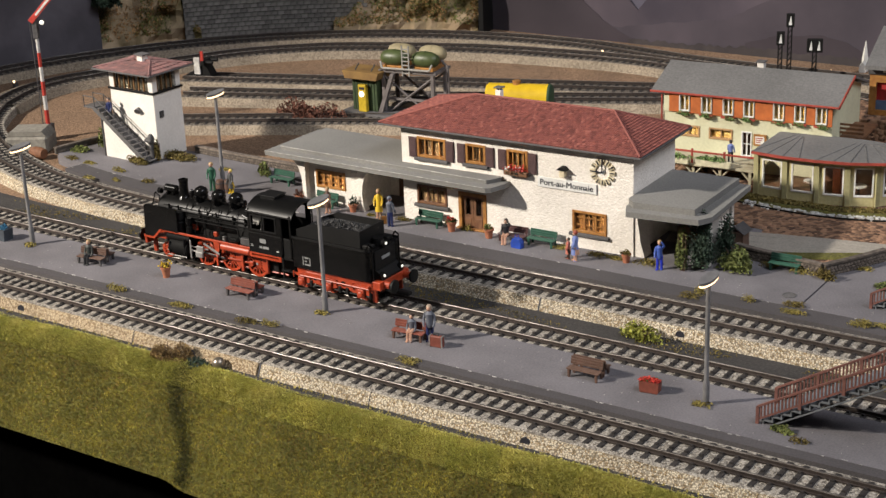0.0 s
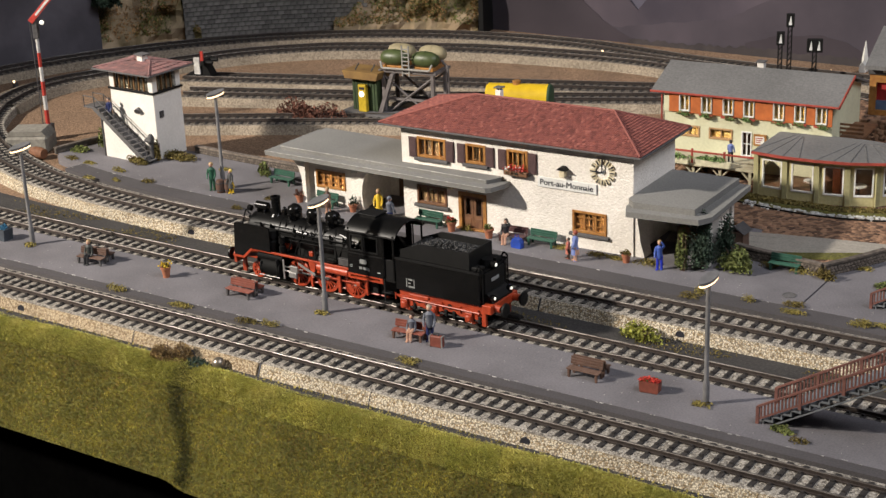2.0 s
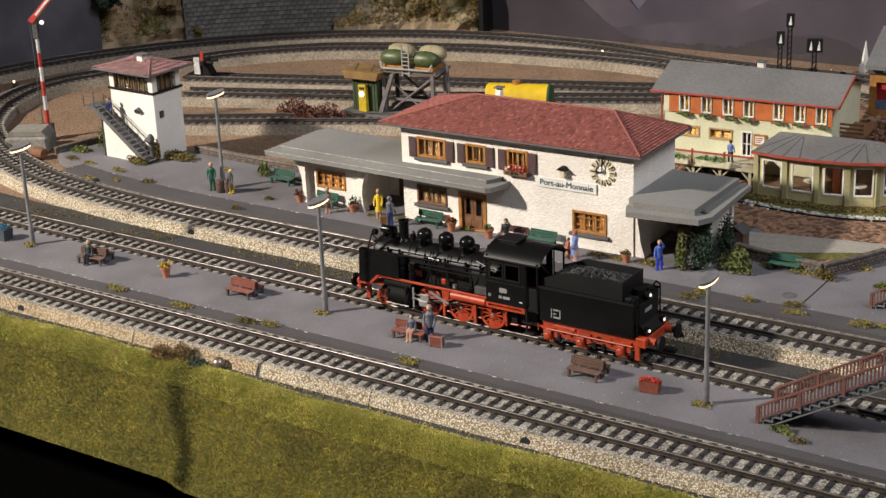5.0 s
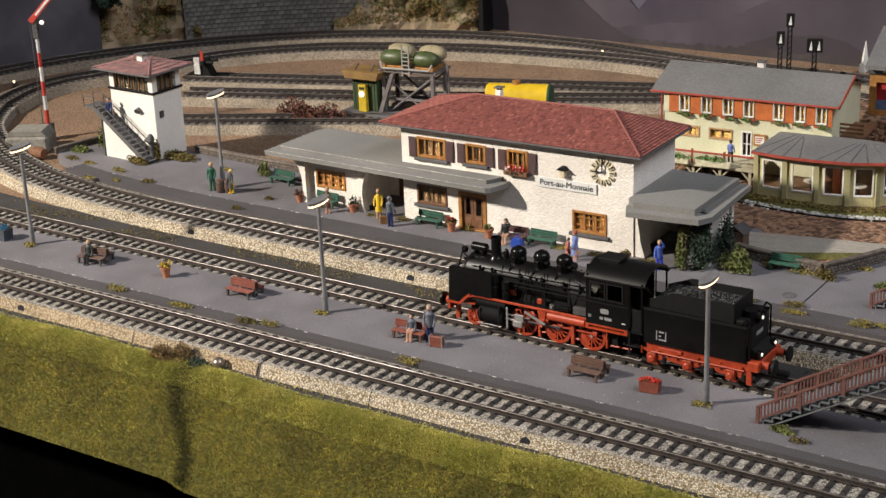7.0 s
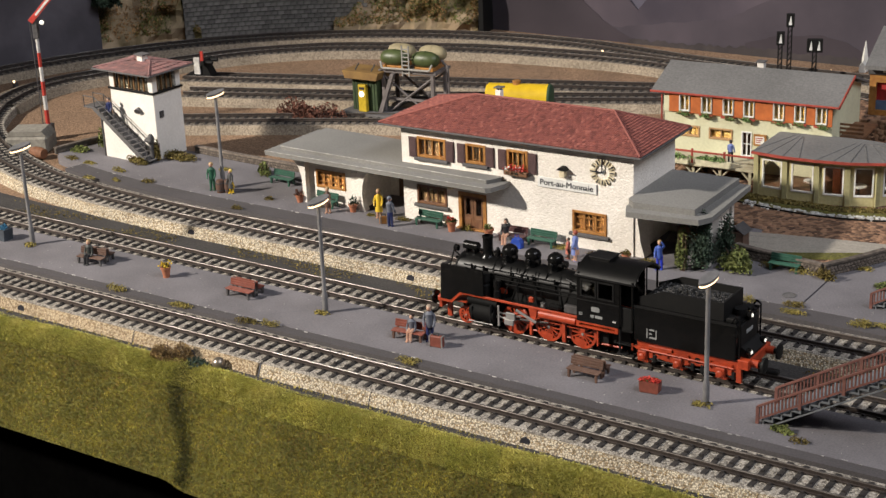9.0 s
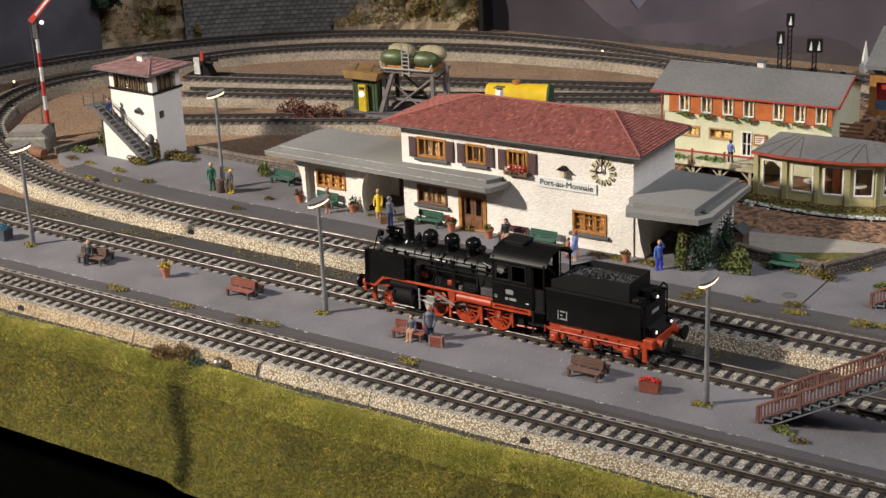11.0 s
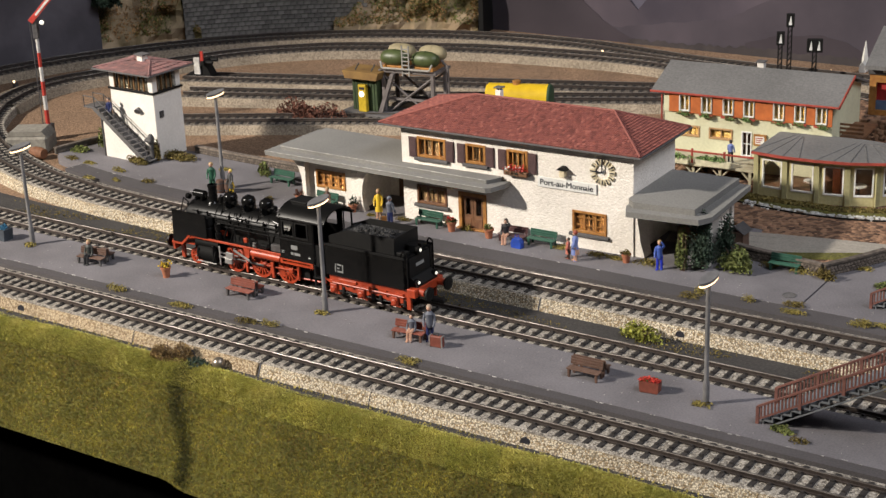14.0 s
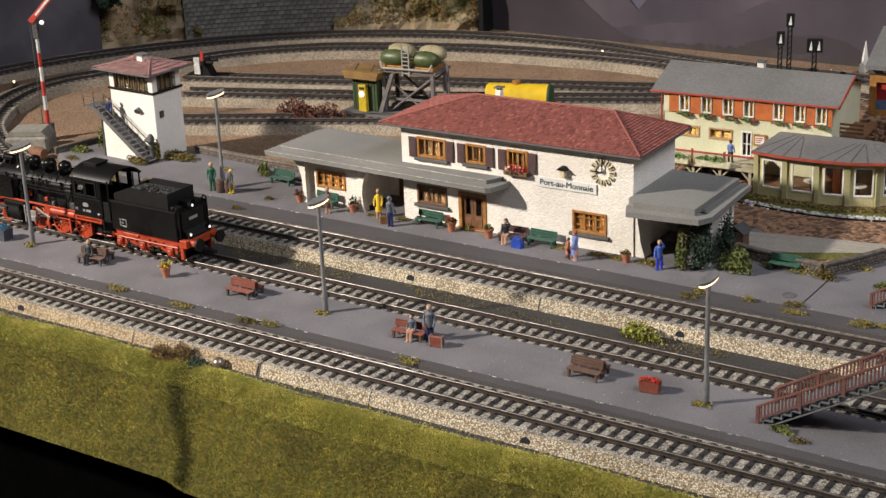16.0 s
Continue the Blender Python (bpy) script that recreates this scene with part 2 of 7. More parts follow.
def mm(x, y, z=0.0, rz=0.0, rx=0.0, ry=0.0):
    return pose(x * S, y * S, z * S, rx, ry, rz)


def B():
    return bmesh.new()


def curve(pts, step=6.0):
    """A smooth path through the points, with even steps."""
    P = [Vector(p) for p in pts]
    P = [2 * P[0] - P[1]] + P + [2 * P[-1] - P[-2]]
    out = []
    for i in range(1, len(P) - 2):
        p0, p1, p2, p3 = P[i - 1:i + 3]
        n = max(2, int((p2 - p1).length / 2))
        for k in range(n):
            t = k / n
            out.append(0.5 * (2 * p1 + (p2 - p0) * t + (2 * p0 - 5 * p1 + 4 * p2 - p3) * t * t + (3 * p1 - p0 - 3 * p2 + p3) * t ** 3))
    out.append(P[-2])
    even, run = [out[0]], 0.0
    for a, c in zip(out, out[1:]):
        d = (c - a).length
        while run + d >= step:
            a = a + (c - a) * ((step - run) / d)
            d, run = (c - a).length, 0.0
            even.append(a)
        run += d
    return [(p.x, p.y) for p in even]


def tufts(b, n, rx, ry, h, size=1.0, seed=1, dome=True):
    """Small leaf-like faces filling an uneven mound."""
    rnd = random.Random(seed)
    lumps = [(rnd.uniform(-0.6, 0.6), rnd.uniform(-0.6, 0.6), rnd.uniform(0.55, 1.0)) for _ in range(7)]
    for _ in range(n):
        lx, ly, lh = rnd.choice(lumps)
        a, r = rnd.uniform(0, 2 * math.pi), rnd.random() ** 0.5 * 0.55
        x, y = (lx + r * math.cos(a)) * rx, (ly + r * math.sin(a)) * ry
        z = h * lh * (1 - (r / 0.6) ** 2 * 0.75) * rnd.uniform(0.05, 1.0) ** 0.6 if dome else h * rnd.random()
        s = size * rnd.uniform(0.6, 1.4)
        q = Euler((rnd.uniform(-1.2, 1.2), rnd.uniform(-1.2, 1.2), rnd.uniform(0, 6.3))).to_matrix()
        c = Vector((x, y, max(z, s * 0.35)))
        b.faces.new([b.verts.new(c + q @ Vector(v)) for v in ((-s, 0, 0), (0, -s * 0.5, 0), (s, 0, 0), (0, s * 0.5, s * 0.3))])
    return b


# ---- the large structure ----
RAIL = 0.0
FRONT = [(-460, 0), (-200, 0), (0, 0), (300, 0), (760, 0)]
MIDDLE = [(-560, 300), (-500, 200), (-410, 130), (-300, 97), (-187, 87.2), (-90, 86.3), (100, 86.3), (300, 86.3), (760, 86.3)]
REAR = [(-430, 300), (-385, 245), (-313, 200), (-250, 175), (-200, 163.5), (-140, 156.5), (-80, 153.6), (0, 153.4), (200, 153.4), (760, 153.4)]
INNER = [(-430, 300), (-447, 350), (-444, 395), (-426, 437), (-398, 492), (-365, 547), (-328, 585), (-275, 621), (-162, 664), (-80, 680), (0, 688), (70, 682), (160, 664), (300, 630)]
ARC = [(-78 + 475 * math.cos(radians(a)), 252 + 475 * math.sin(radians(a))) for a in range(176, 84, -6)] + [(40, 712), (100, 707), (160, 706), (240, 705), (420, 700)]
OUTER = [(-560, 300)] + ARC[1:]
SIDE_A = [(-262, 328), (-243, 338), (-164, 378), (-100, 409), (-40, 432), (60, 458), (180, 476)]
SIDE_B = [(-304, 412), (-168, 463), (-72, 500), (78, 566), (200, 625)]
SIDE_C = [(-344, 456), (-200, 506), (-102, 543), (69, 601), (180, 645)]

sleeper_mesh = None


def track(pts, z, label, every=7.7, near=True):
    """Two rails on sleepers along a path; returns the even path."""
    global sleeper_mesh
    path = curve(pts, 7.7)
    t = thing("railway_track", mm(0, 0, z), label, "railway track", "tracks of the layout")
    for s in (-8.25, 8.25):
        b = sweep(B(), path, [(s - 1.1, -2.5), (s + 1.1, -2.5), (s + 1.1, -2.1), (s + 0.4, -1.8), (s + 0.4, -0.9), (s + 0.7, -0.7), (s + 0.7, -0.18), (s - 0.7, -0.18), (s - 0.7, -0.7), (s - 0.4, -0.9), (s - 0.4, -1.8), (s - 1.1, -2.1)])
        rail = part("rail", b, railbrown, t)
        part("rail_head", sweep(B(), path, [(s - 0.62, -0.19), (s + 0.62, -0.19), (s + 0.5, 0), (s - 0.5, 0)]), railtop, rail, "worn shiny running surface")
    if sleeper_mesh is None:
        b = B()
        box(b, -1.45, 1.45, -15, 15, -4.6, -2.5, 0.25)
        for s in (-10.1, -6.4, 6.4, 10.1):
            box(b, -0.7, 0.7, s - 0.55, s + 0.55, -2.6, -1.55)
        box(b, -0.8, 0.8, -0.8, 0.8, -2.6, -1.5)
        first = part("sleeper", b, sleeper_m, t)
        sleeper_mesh = first.data
        bpy.data.objects.remove(first)
    for i in range(1, len(path) - 1):
        a, c = Vector(path[i - 1]), Vector(path[i + 1])
        o = new("sleeper", sleeper_mesh)
        o.parent = t
        o.matrix_basis = mm(path[i][0], path[i][1], 0, math.degrees(math.atan2(c.y - a.y, c.x - a.x)))
    return path


def bed(name, path, z, base, wall, left=True, right=True, w=17.5, slope=3.5, top=ballast):
    """A ballast bed on a stone-faced bank."""
    b = sweep(B(), path, [(-w, base - 2), (w, base - 2), (w, z - 3.6), (w - 1.0, z - 3.1), (-w + 1.0, z - 3.1), (-w, z - 3.6)])
    tagged(part(name, b, top, label="grey ballast bed under the track", kind="structure"), category="ballast")
    for on, s in ((left, 1), (right, -1)):
        if on:
            prof = [(s * (w + 0.3), z - 3.4), (s * (w + 1.6), z - 3.0), (s * (w + slope), base), (s * (w + 0.3), base)]
            tagged(part("stone_bank", sweep(B(), path, prof), wall, label="low pebble-stone retaining bank along the track", kind="structure"), category="retaining wall")


GROUND = -10.5
SEAM = 142.5
pf = track(FRONT, 0.0, "straight dark-railed track along the grass bank")
# the highlight on the rails, painted as a brighter strip of metal
for s_ in (-8.25, 8.25):
    part("polished_head", sweep(B(), [(148 + s_ * 0.6, 0), (214 + s_ * 1.6, 0)], [(s_ - 0.6, -0.15), (s_ + 0.6, -0.15), (s_ + 0.5, 0.03), (s_ - 0.5, 0.03)]), mat("highlight_rail_steel", (0.46, 0.44, 0.41), (0.33, 0.31, 0.28), scale=120, rough=0.4, bump=0.0, metal=0.8), bpy.data.objects["railway_track"], "stretch of rail head coloured bright for its highlight")
pm = track(MIDDLE, 0.0, "dark-railed track on which the steam engine runs")
pr = track(REAR, 0.0, "track along the station platform, curving away")
pi = track(INNER, 0.0, "curved track of the inner loop")
po = track(OUTER, 0.0, "curved track of the outer loop at the back")
pa = track(SIDE_A, 0.0, "siding track behind the station")
pb = track(SIDE_B, 0.0, "siding track beside the fuel tanks")
pc = track(SIDE_C, 0.0, "far siding track with a buffer stop")
bed("track_bed_front", [p for p in pf if p[0] < SEAM], 0.0, GROUND, wallbrown, left=False, slope=5)
bed("track_bed_front", [(SEAM, 0)] + [p for p in pf if p[0] > SEAM + 2], 0.0, GROUND, wallstone, left=False, slope=5)
bed("track_bed_middle", pm, 0.0, GROUND, ballast, left=False, right=False, w=15.5)
bed("track_bed_rear", pr, 0.0, GROUND, wallstone, slope=5, left=False)
bed("track_bed_inner", pi, 0.0, GROUND - 3, wallfar, slope=6, top=ballast_dark)
bed("track_bed_outer", po, 0.0, GROUND - 3, wallfar, slope=6, top=ballast_dark)
bed("track_bed_siding", pa, 0.0, GROUND, wallfar, slope=5, top=ballast_dark)
bed("track_bed_siding_b", pb, 0.0, GROUND, wallfar, slope=5, top=ballast_dark)
bed("track_bed_siding_c", pc, 0.0, GROUND, wallfar, slope=5, top=ballast_dark)
# one board of brown gravel carries it all
b = prism(B(), [(-900, -23), (900, -23), (900, 1150), (-900, 1150)], GROUND - 12, GROUND)
tagged(part("ground", b, gravel, label="board strewn with fine brown gravel", kind="structure"), category="ground")
b = sweep(B(), curve([(-460, 126), (-300, 128), (-200, 123), (-100, 123), (100, 123), (400, 123), (760, 123)]), [(-21, GROUND - 1), (14, GROUND - 1), (14, GROUND + 0.5), (-21, GROUND + 0.5)])
tagged(part("ground_strip", b, ground_dark, label="dark cinder strip between two tracks", kind="structure"), category="ground")
ZP = -1.0
# island platform between the front and the middle track
b = B()
prism(b, [(-460, 25), (760, 25), (760, 70.6), (-460, 70.6)], GROUND, ZP)
tagged(part("platform_island", b, asphalt, label="grey asphalt island platform between two tracks", kind="structure"), category="platform")
b = prism(B(), [(-460, 17.6), (760, 17.6), (760, 24.9), (-460, 24.9)], GROUND, ZP - 0.2)
tagged(part("platform_edge", b, asphalt_dark, label="dark asphalt strip along the platform edge", kind="structure"), category="platform")
# station platform, its dark edge follows the rear track
edge = [p for p in pr if p[0] > -232]
def beside(path, s):
    out = []
    for i, p in enumerate(path):
        d = (Vector(path[min(i + 1, len(path) - 1)]) - Vector(path[max(i - 1, 0)])).normalized()
        out.append((p[0] - d.y * s, p[1] + d.x * s))
    return out
inner_line, strip_line = beside(edge, 18.2), beside(edge, 34)
b = prism(B(), inner_line + strip_line[::-1], GROUND, ZP - 0.2)
tagged(part("platform_edge_station", b, asphalt_dark, label="dark asphalt strip along the station platform", kind="structure"), category="platform")
back = [(760, 330), (400, 300), (386, 282), (363, 240), (316, 247), (300, 300), (60, 300), (-40, 262), (-160, 267), (-252, 260), (-262, 214)]
b = prism(B(), strip_line + back, GROUND, ZP)
tagged(part("platform_station", b, asphalt, label="grey asphalt station platform, weeds in its edge", kind="structure"), category="platform")

# grass bank down to the edge of the board, in two sections with a seam
def bank_shape(X, U):
    """Places on the bank, U from 0 at the top to 1 at the foot."""
    wob = 1.6 * np.sin(X * 0.021) + 1.1 * np.sin(X * 0.057 + 1.0)
    step = 4.5 / (1 + np.exp(-(X - 118) / 2.5)) - 2.5
    Y = -27.5 - 43 * U ** 0.9 + wob * U * (1 - U)
    Z = GROUND + 1.0 - 51 * U ** 1.25 + 2.6 * np.exp(-((U - 0.14) / 0.1) ** 2) + wob * 0.5 * (1 - U) - step * U
    return np.stack([X, Y, Z], -1)


def blades(name, material, X, U, length, rs, label):
    n = len(X)
    P = bank_shape(X, U)
    lean = np.stack([rs.normal(0, 0.55, n), rs.normal(-0.35, 0.5, n), rs.uniform(0.5, 1.1, n)], 1) * rs.uniform(length * 0.5, length, n)[:, None]
    a = rs.uniform(0, 6.3, n)
    side = np.stack([np.cos(a), np.sin(a) * 0.6, np.zeros(n)], 1) * rs.uniform(0.18, 0.38, n)[:, None]
    V = np.stack([P - side, P + side, P + lean], 1).reshape(-1, 3) * S
    me = bpy.data.meshes.new(name)
    me.from_pydata(V.tolist(), [], np.arange(n * 3).reshape(-1, 3).tolist())
    me.materials.append(material)
    return tagged(new(name, me), label, "grass", kind="stuff")


gx, gu = np.meshgrid(np.linspace(-470, 780, 280), np.linspace(0, 1, 18), indexing="ij")
G = bank_shape(gx, gu)
b = B()
rows_ = [[b.verts.new(p) for p in row] + [b.verts.new((row[-1][0], row[-1][1] + 14, row[-1][2] - 2))] for row in G]
for p0, p1 in zip(rows_, rows_[1:]):
    for j in range(len(p0) - 1):
        b.faces.new((p0[j], p1[j], p1[j + 1], p0[j + 1]))
tagged(part("grass_bank", b, turf, label="sloping bank under green static grass", kind="structure", smooth=True), category="grass bank")
rs = np.random.RandomState(3)
blades("grass", blade, rs.uniform(-200, 540, 220000), rs.uniform(0, 1, 220000), 1.9, rs, "short yellow-green static grass on the bank")
blades("dry_grass", mat("dry_grass_blades", (0.30, 0.17, 0.05), (0.20, 0.11, 0.03), scale=70, rough=0.9, bump=0, island=0.5), rs.uniform(-200, 540, 26000), rs.uniform(0, 1, 26000), 1.9, rs, "scattered brown dry grass on the bank")
blades("light_grass", blade_light, rs.uniform(-200, 540, 150000), 0.28 * rs.rand(150000) ** 1.1, 2.1, rs, "paler grass along the top of the bank")
u_ = rs.uniform(0.08, 0.98, 3600)
# dark blades put the crease's shade into the grass colour
blades("dark_grass", mat("crease_shade_blades", (0.075, 0.075, 0.022), (0.045, 0.048, 0.015), scale=70, rough=0.95, bump=0, island=0.4), 104 + 16 * u_ ** 2 - 6 * np.sin(u_ * 6) + rs.normal(0, 1, 3600) * (4.4 - 2.0 * u_), u_, 2.6, rs, "dark olive grass painting the shade along the bank's crease")
b = box(B(), -470, 780, -29, -21.5, GROUND - 2, GROUND + 1.1)
tagged(part("bank_footing", b, ground_dark, label="dark cinder strip at the foot of the stone bank", kind="structure"), category="ground")
b = box(B(), -900, 900, -22, -18, -420, GROUND - 12)
tagged(part("table_front", b, mat("black_cloth", (0.002, 0.002, 0.002), rough=1.0, spec=0.0), label="black front cloth of the layout table", kind="structure"), category="table")


# ---- helpers for buildings ----
def holed(b, u0, u1, z0, z1, holes, y0, y1):
    """One wall slab with openings (u0, u1, z0, z1) through it."""
    us = sorted({u0, u1, *[h[0] for h in holes], *[h[1] for h in holes]})
    zs = sorted({z0, z1, *[h[2] for h in holes], *[h[3] for h in holes]})
    solid = lambda i, j: 0 <= i < len(us) - 1 and 0 <= j < len(zs) - 1 and not any(h[0] < (us[i] + us[i + 1]) / 2 < h[1] and h[2] < (zs[j] + zs[j + 1]) / 2 < h[3] for h in holes)
    made = {}

    def v(i, j, y):
        if (i, j, y) not in made:
            made[i, j, y] = b.verts.new((us[i], y, zs[j]))
        return made[i, j, y]
    for i in range(len(us) - 1):
        for j in range(len(zs) - 1):
            if not solid(i, j):
                continue
            for y in (y0, y1):
                b.faces.new((v(i, j, y), v(i + 1, j, y), v(i + 1, j + 1, y), v(i, j + 1, y)))
            for ni, nj, p, q in ((i - 1, j, (i, j), (i, j + 1)), (i + 1, j, (i + 1, j), (i + 1, j + 1)), (i, j - 1, (i, j), (i + 1, j)), (i, j + 1, (i, j + 1), (i + 1, j + 1))):
                if not solid(ni, nj):
                    b.faces.new((v(*p, y0), v(*q, y0), v(*q, y1), v(*p, y1)))
    return b


pane_m = glass("window_glass", (0.92, 0.91, 0.88), 0.02)
curtain_m = mat("cream_curtain", (0.74, 0.52, 0.18), (0.50, 0.30, 0.08), scale=260, rough=0.9, bump=0.3)


curtain_d = mat("brown_curtain", (0.34, 0.22, 0.10), (0.16, 0.09, 0.04), scale=420, rough=0.9, bump=0.3)


def window(name, parent, u0, u1, z0, z1, y, frame_m, bars=1, cross=0, fw=1.6, curtain=None, sill=None, depth=2.2, label=""):
    """A framed window set in the opening of a wall whose face is at y (outside towards -y)."""
    w = part(name, box(box(box(box(B(), u0, u0 + fw, y - 0.7, y + depth, z0, z1, 0.15), u1 - fw, u1, y - 0.7, y + depth, z0, z1, 0.15), u0 + fw, u1 - fw, y - 0.7, y + depth, z1 - fw, z1, 0.15), u0 + fw, u1 - fw, y - 0.7, y + depth, z0, z0 + fw, 0.15), frame_m, parent, label)
    for i in range(1, bars + 1):
        u = u0 + (u1 - u0) * i / (bars + 1)
        part("glazing_bar", box(B(), u - 0.45, u + 0.45, y + 0.6, y + 1.4, z0 + fw, z1 - fw), frame_m, w)
    for i in range(1, cross + 1):
        z = z0 + (z1 - z0) * i / (cross + 1)
        part("glazing_bar", box(B(), u0 + fw, u1 - fw, y + 0.7, y + 1.3, z - 0.35, z + 0.35), frame_m, w)
    pane = part("pane", box(B(), u0 + fw * 0.8, u1 - fw * 0.8, y + 1.5, y + 1.75, z0 + fw * 0.8, z1 - fw * 0.8), pane_m, w)
    pane.visible_shadow = False
    if curtain:
        b = B()
        k = 14
        for s0, s1 in ((u0 + fw, u0 + (u1 - u0) * 0.47), (u1 - (u1 - u0) * 0.47, u1 - fw)):
            pts = [(s0 + (s1 - s0) * i / k, y + 1.9 + 0.3 * (i % 2)) for i in range(k + 1)]
            prism(b, pts + [(s1, y + 2.6), (s0, y + 2.6)], z0 + fw, z1 - fw)
        part("curtain", b, curtain, w)
    if sill:
        part("window_sill", box(B(), u0 - 2, u1 + 2, y - 2.2, y + 0.5, z0 - 2.2, z0 - 0.1, 0.3), sill, w, "grey stone sill")
    return w


def roof_tiles(b, origin, ux, vy, nu, nv, inside, rnd):
    """Rows of overlapping tiles on a slope; inside(i, j) clips the slope's outline."""
    o, ux, vy = Vector(origin), Vector(ux), Vector(vy)
    n = ux.cross(vy).normalized()
    for j in range(nv):
        for i in range(nu):
            fu, fv = (i + 0.5 * (j % 2)) / nu, j / nv
            if not inside(fu + 0.5 / nu, fv + 0.5 / nv):
                continue
            a = o + ux * fu + vy * fv
            du, dv = ux / nu * 0.96, vy / nv * 1.15
            h = rnd.uniform(0.6, 0.85)
            q = [a + n * h, a + du / 2 + n * (h + 0.35), a + du + n * h, a + du + dv + n * 0.15, a + du / 2 + dv + n * 0.5, a + dv + n * 0.15]
            q2 = [a, a + du]
            vs = [b.verts.new(v) for v in q]
            ws = [b.verts.new(v) for v in q2]
            b.faces.new((vs[0], vs[1], vs[4], vs[5])), b.faces.new((vs[1], vs[2], vs[3], vs[4]))
            b.faces.new((ws[0], ws[1], vs[2], vs[1], vs[0]))


def hip_roof(parent, x0, x1, y0, y1, z, ridge0, ridge1, zr, name="roof", body=None, gutter=None, tile=(2.0, 2.4), cover=None):
    ym = (y0 + y1) / 2
    b = B()
    v = [b.verts.new(p) for p in ((x0, y0, z), (x1, y0, z), (x1, y1, z), (x0, y1, z), (ridge0, ym, zr), (ridge1, ym, zr))]
    low = [b.verts.new((p.co.x, p.co.y, z - 0.8)) for p in v[:4]]
    for q in ((0, 1, 5, 4), (1, 2, 5), (2, 3, 4, 5), (3, 0, 4)):
        b.faces.new([v[i] for i in q])
    for i in range(4):
        b.faces.new((v[i], low[i], low[(i + 1) % 4], v[(i + 1) % 4]))
    b.faces.new(low[::-1])
    roof = part(name, b, body or tile_m, parent)
    rnd = random.Random(5)
    b = B()
    L, D = x1 - x0, y1 - y0
    l0, l1 = (ridge0 - x0) / L, (x1 - ridge1) / L
    nu, nv = int(L / tile[0]), int(math.hypot(D / 2, zr - z) / tile[1])
    trap = lambda fu, fv: l0 * fv < fu < 1 - l1 * fv
    tri = lambda fu, fv: fv * 0.5 < fu < 1 - fv * 0.5
    roof_tiles(b, (x0, y0, z), (L, 0, 0), (0, D / 2, zr - z), nu, nv, trap, rnd)
    roof_tiles(b, (x1, y1, z), (-L, 0, 0), (0, -D / 2, zr - z), nu, nv, lambda u, w: l1 * w < u < 1 - l0 * w, rnd)
    nd = int(D / tile[0])
    roof_tiles(b, (x1, y0, z), (0, D, 0), (ridge1 - x1, 0, zr - z), nd, nv, tri, rnd)
    roof_tiles(b, (x0, y1, z), (0, -D, 0), (ridge0 - x0, 0, zr - z), nd, nv, tri, rnd)
    tagged(part("roof_tiles", b, cover or tile_m, roof, "weathered red clay tiles", kind="stuff"))
    b = B()
    for p, q in ((v0, v1) for v0, v1 in (((ridge0, ym, zr), (ridge1, ym, zr)), ((x0, y0, z), (ridge0, ym, zr)), ((x1, y0, z), (ridge1, ym, zr)), ((x1, y1, z), (ridge1, ym, zr)), ((x0, y1, z), (ridge0, ym, zr)))):
        cyl(b, (p[0], p[1], p[2] + 0.7), (q[0], q[1], q[2] + 0.7), 0.8, n=8)
    part("ridge_tiles", b, cover or tile_m, roof)
    if gutter:
        b = B()
        g = 1.0
        box(b, x0 - g, x1 + g, y0 - 1.3, y0 - 0.1, z - 0.85, z + 0.2, 0.15), box(b, x0 - g, x1 + g, y1 + 0.1, y1 + 1.3, z - 0.85, z + 0.2, 0.15)
        box(b, x0 - 1.3, x0 - 0.1, y0, y1, z - 0.85, z + 0.2, 0.15), box(b, x1 + 0.1, x1 + 1.3, y0, y1, z - 0.85, z + 0.2, 0.15)
        part("gutter", b, gutter, roof, "dark grey gutter")
    return roof


def written(text, parent, x, y, z, size, material, name="lettering"):
    c = bpy.data.curves.new(name, "FONT")
    c.body, c.size, c.extrude, c.align_x, c.align_y = text, size * S, 0.00006, "CENTER", "CENTER"
    ob = new(name, c)
    dg = bpy.context.evaluated_depsgraph_get()
    me = bpy.data.meshes.new_from_object(ob.evaluated_get(dg))
    bpy.data.objects.remove(ob)
    wide = bmesh.new()
    for k in (-1, 1):
        lay = me.copy()
        lay.transform(Matrix.Translation((0.00009 * k, 0.00003 * k, 0.00001 * k)))
        wide.from_mesh(lay)
        bpy.data.meshes.remove(lay)
    wide.to_mesh(me)
    wide.free()
    me.materials.append(material)
    o = new(name, me)
    o.parent, o.matrix_basis = parent, mm(x, y, z, 0, 90)
    return o


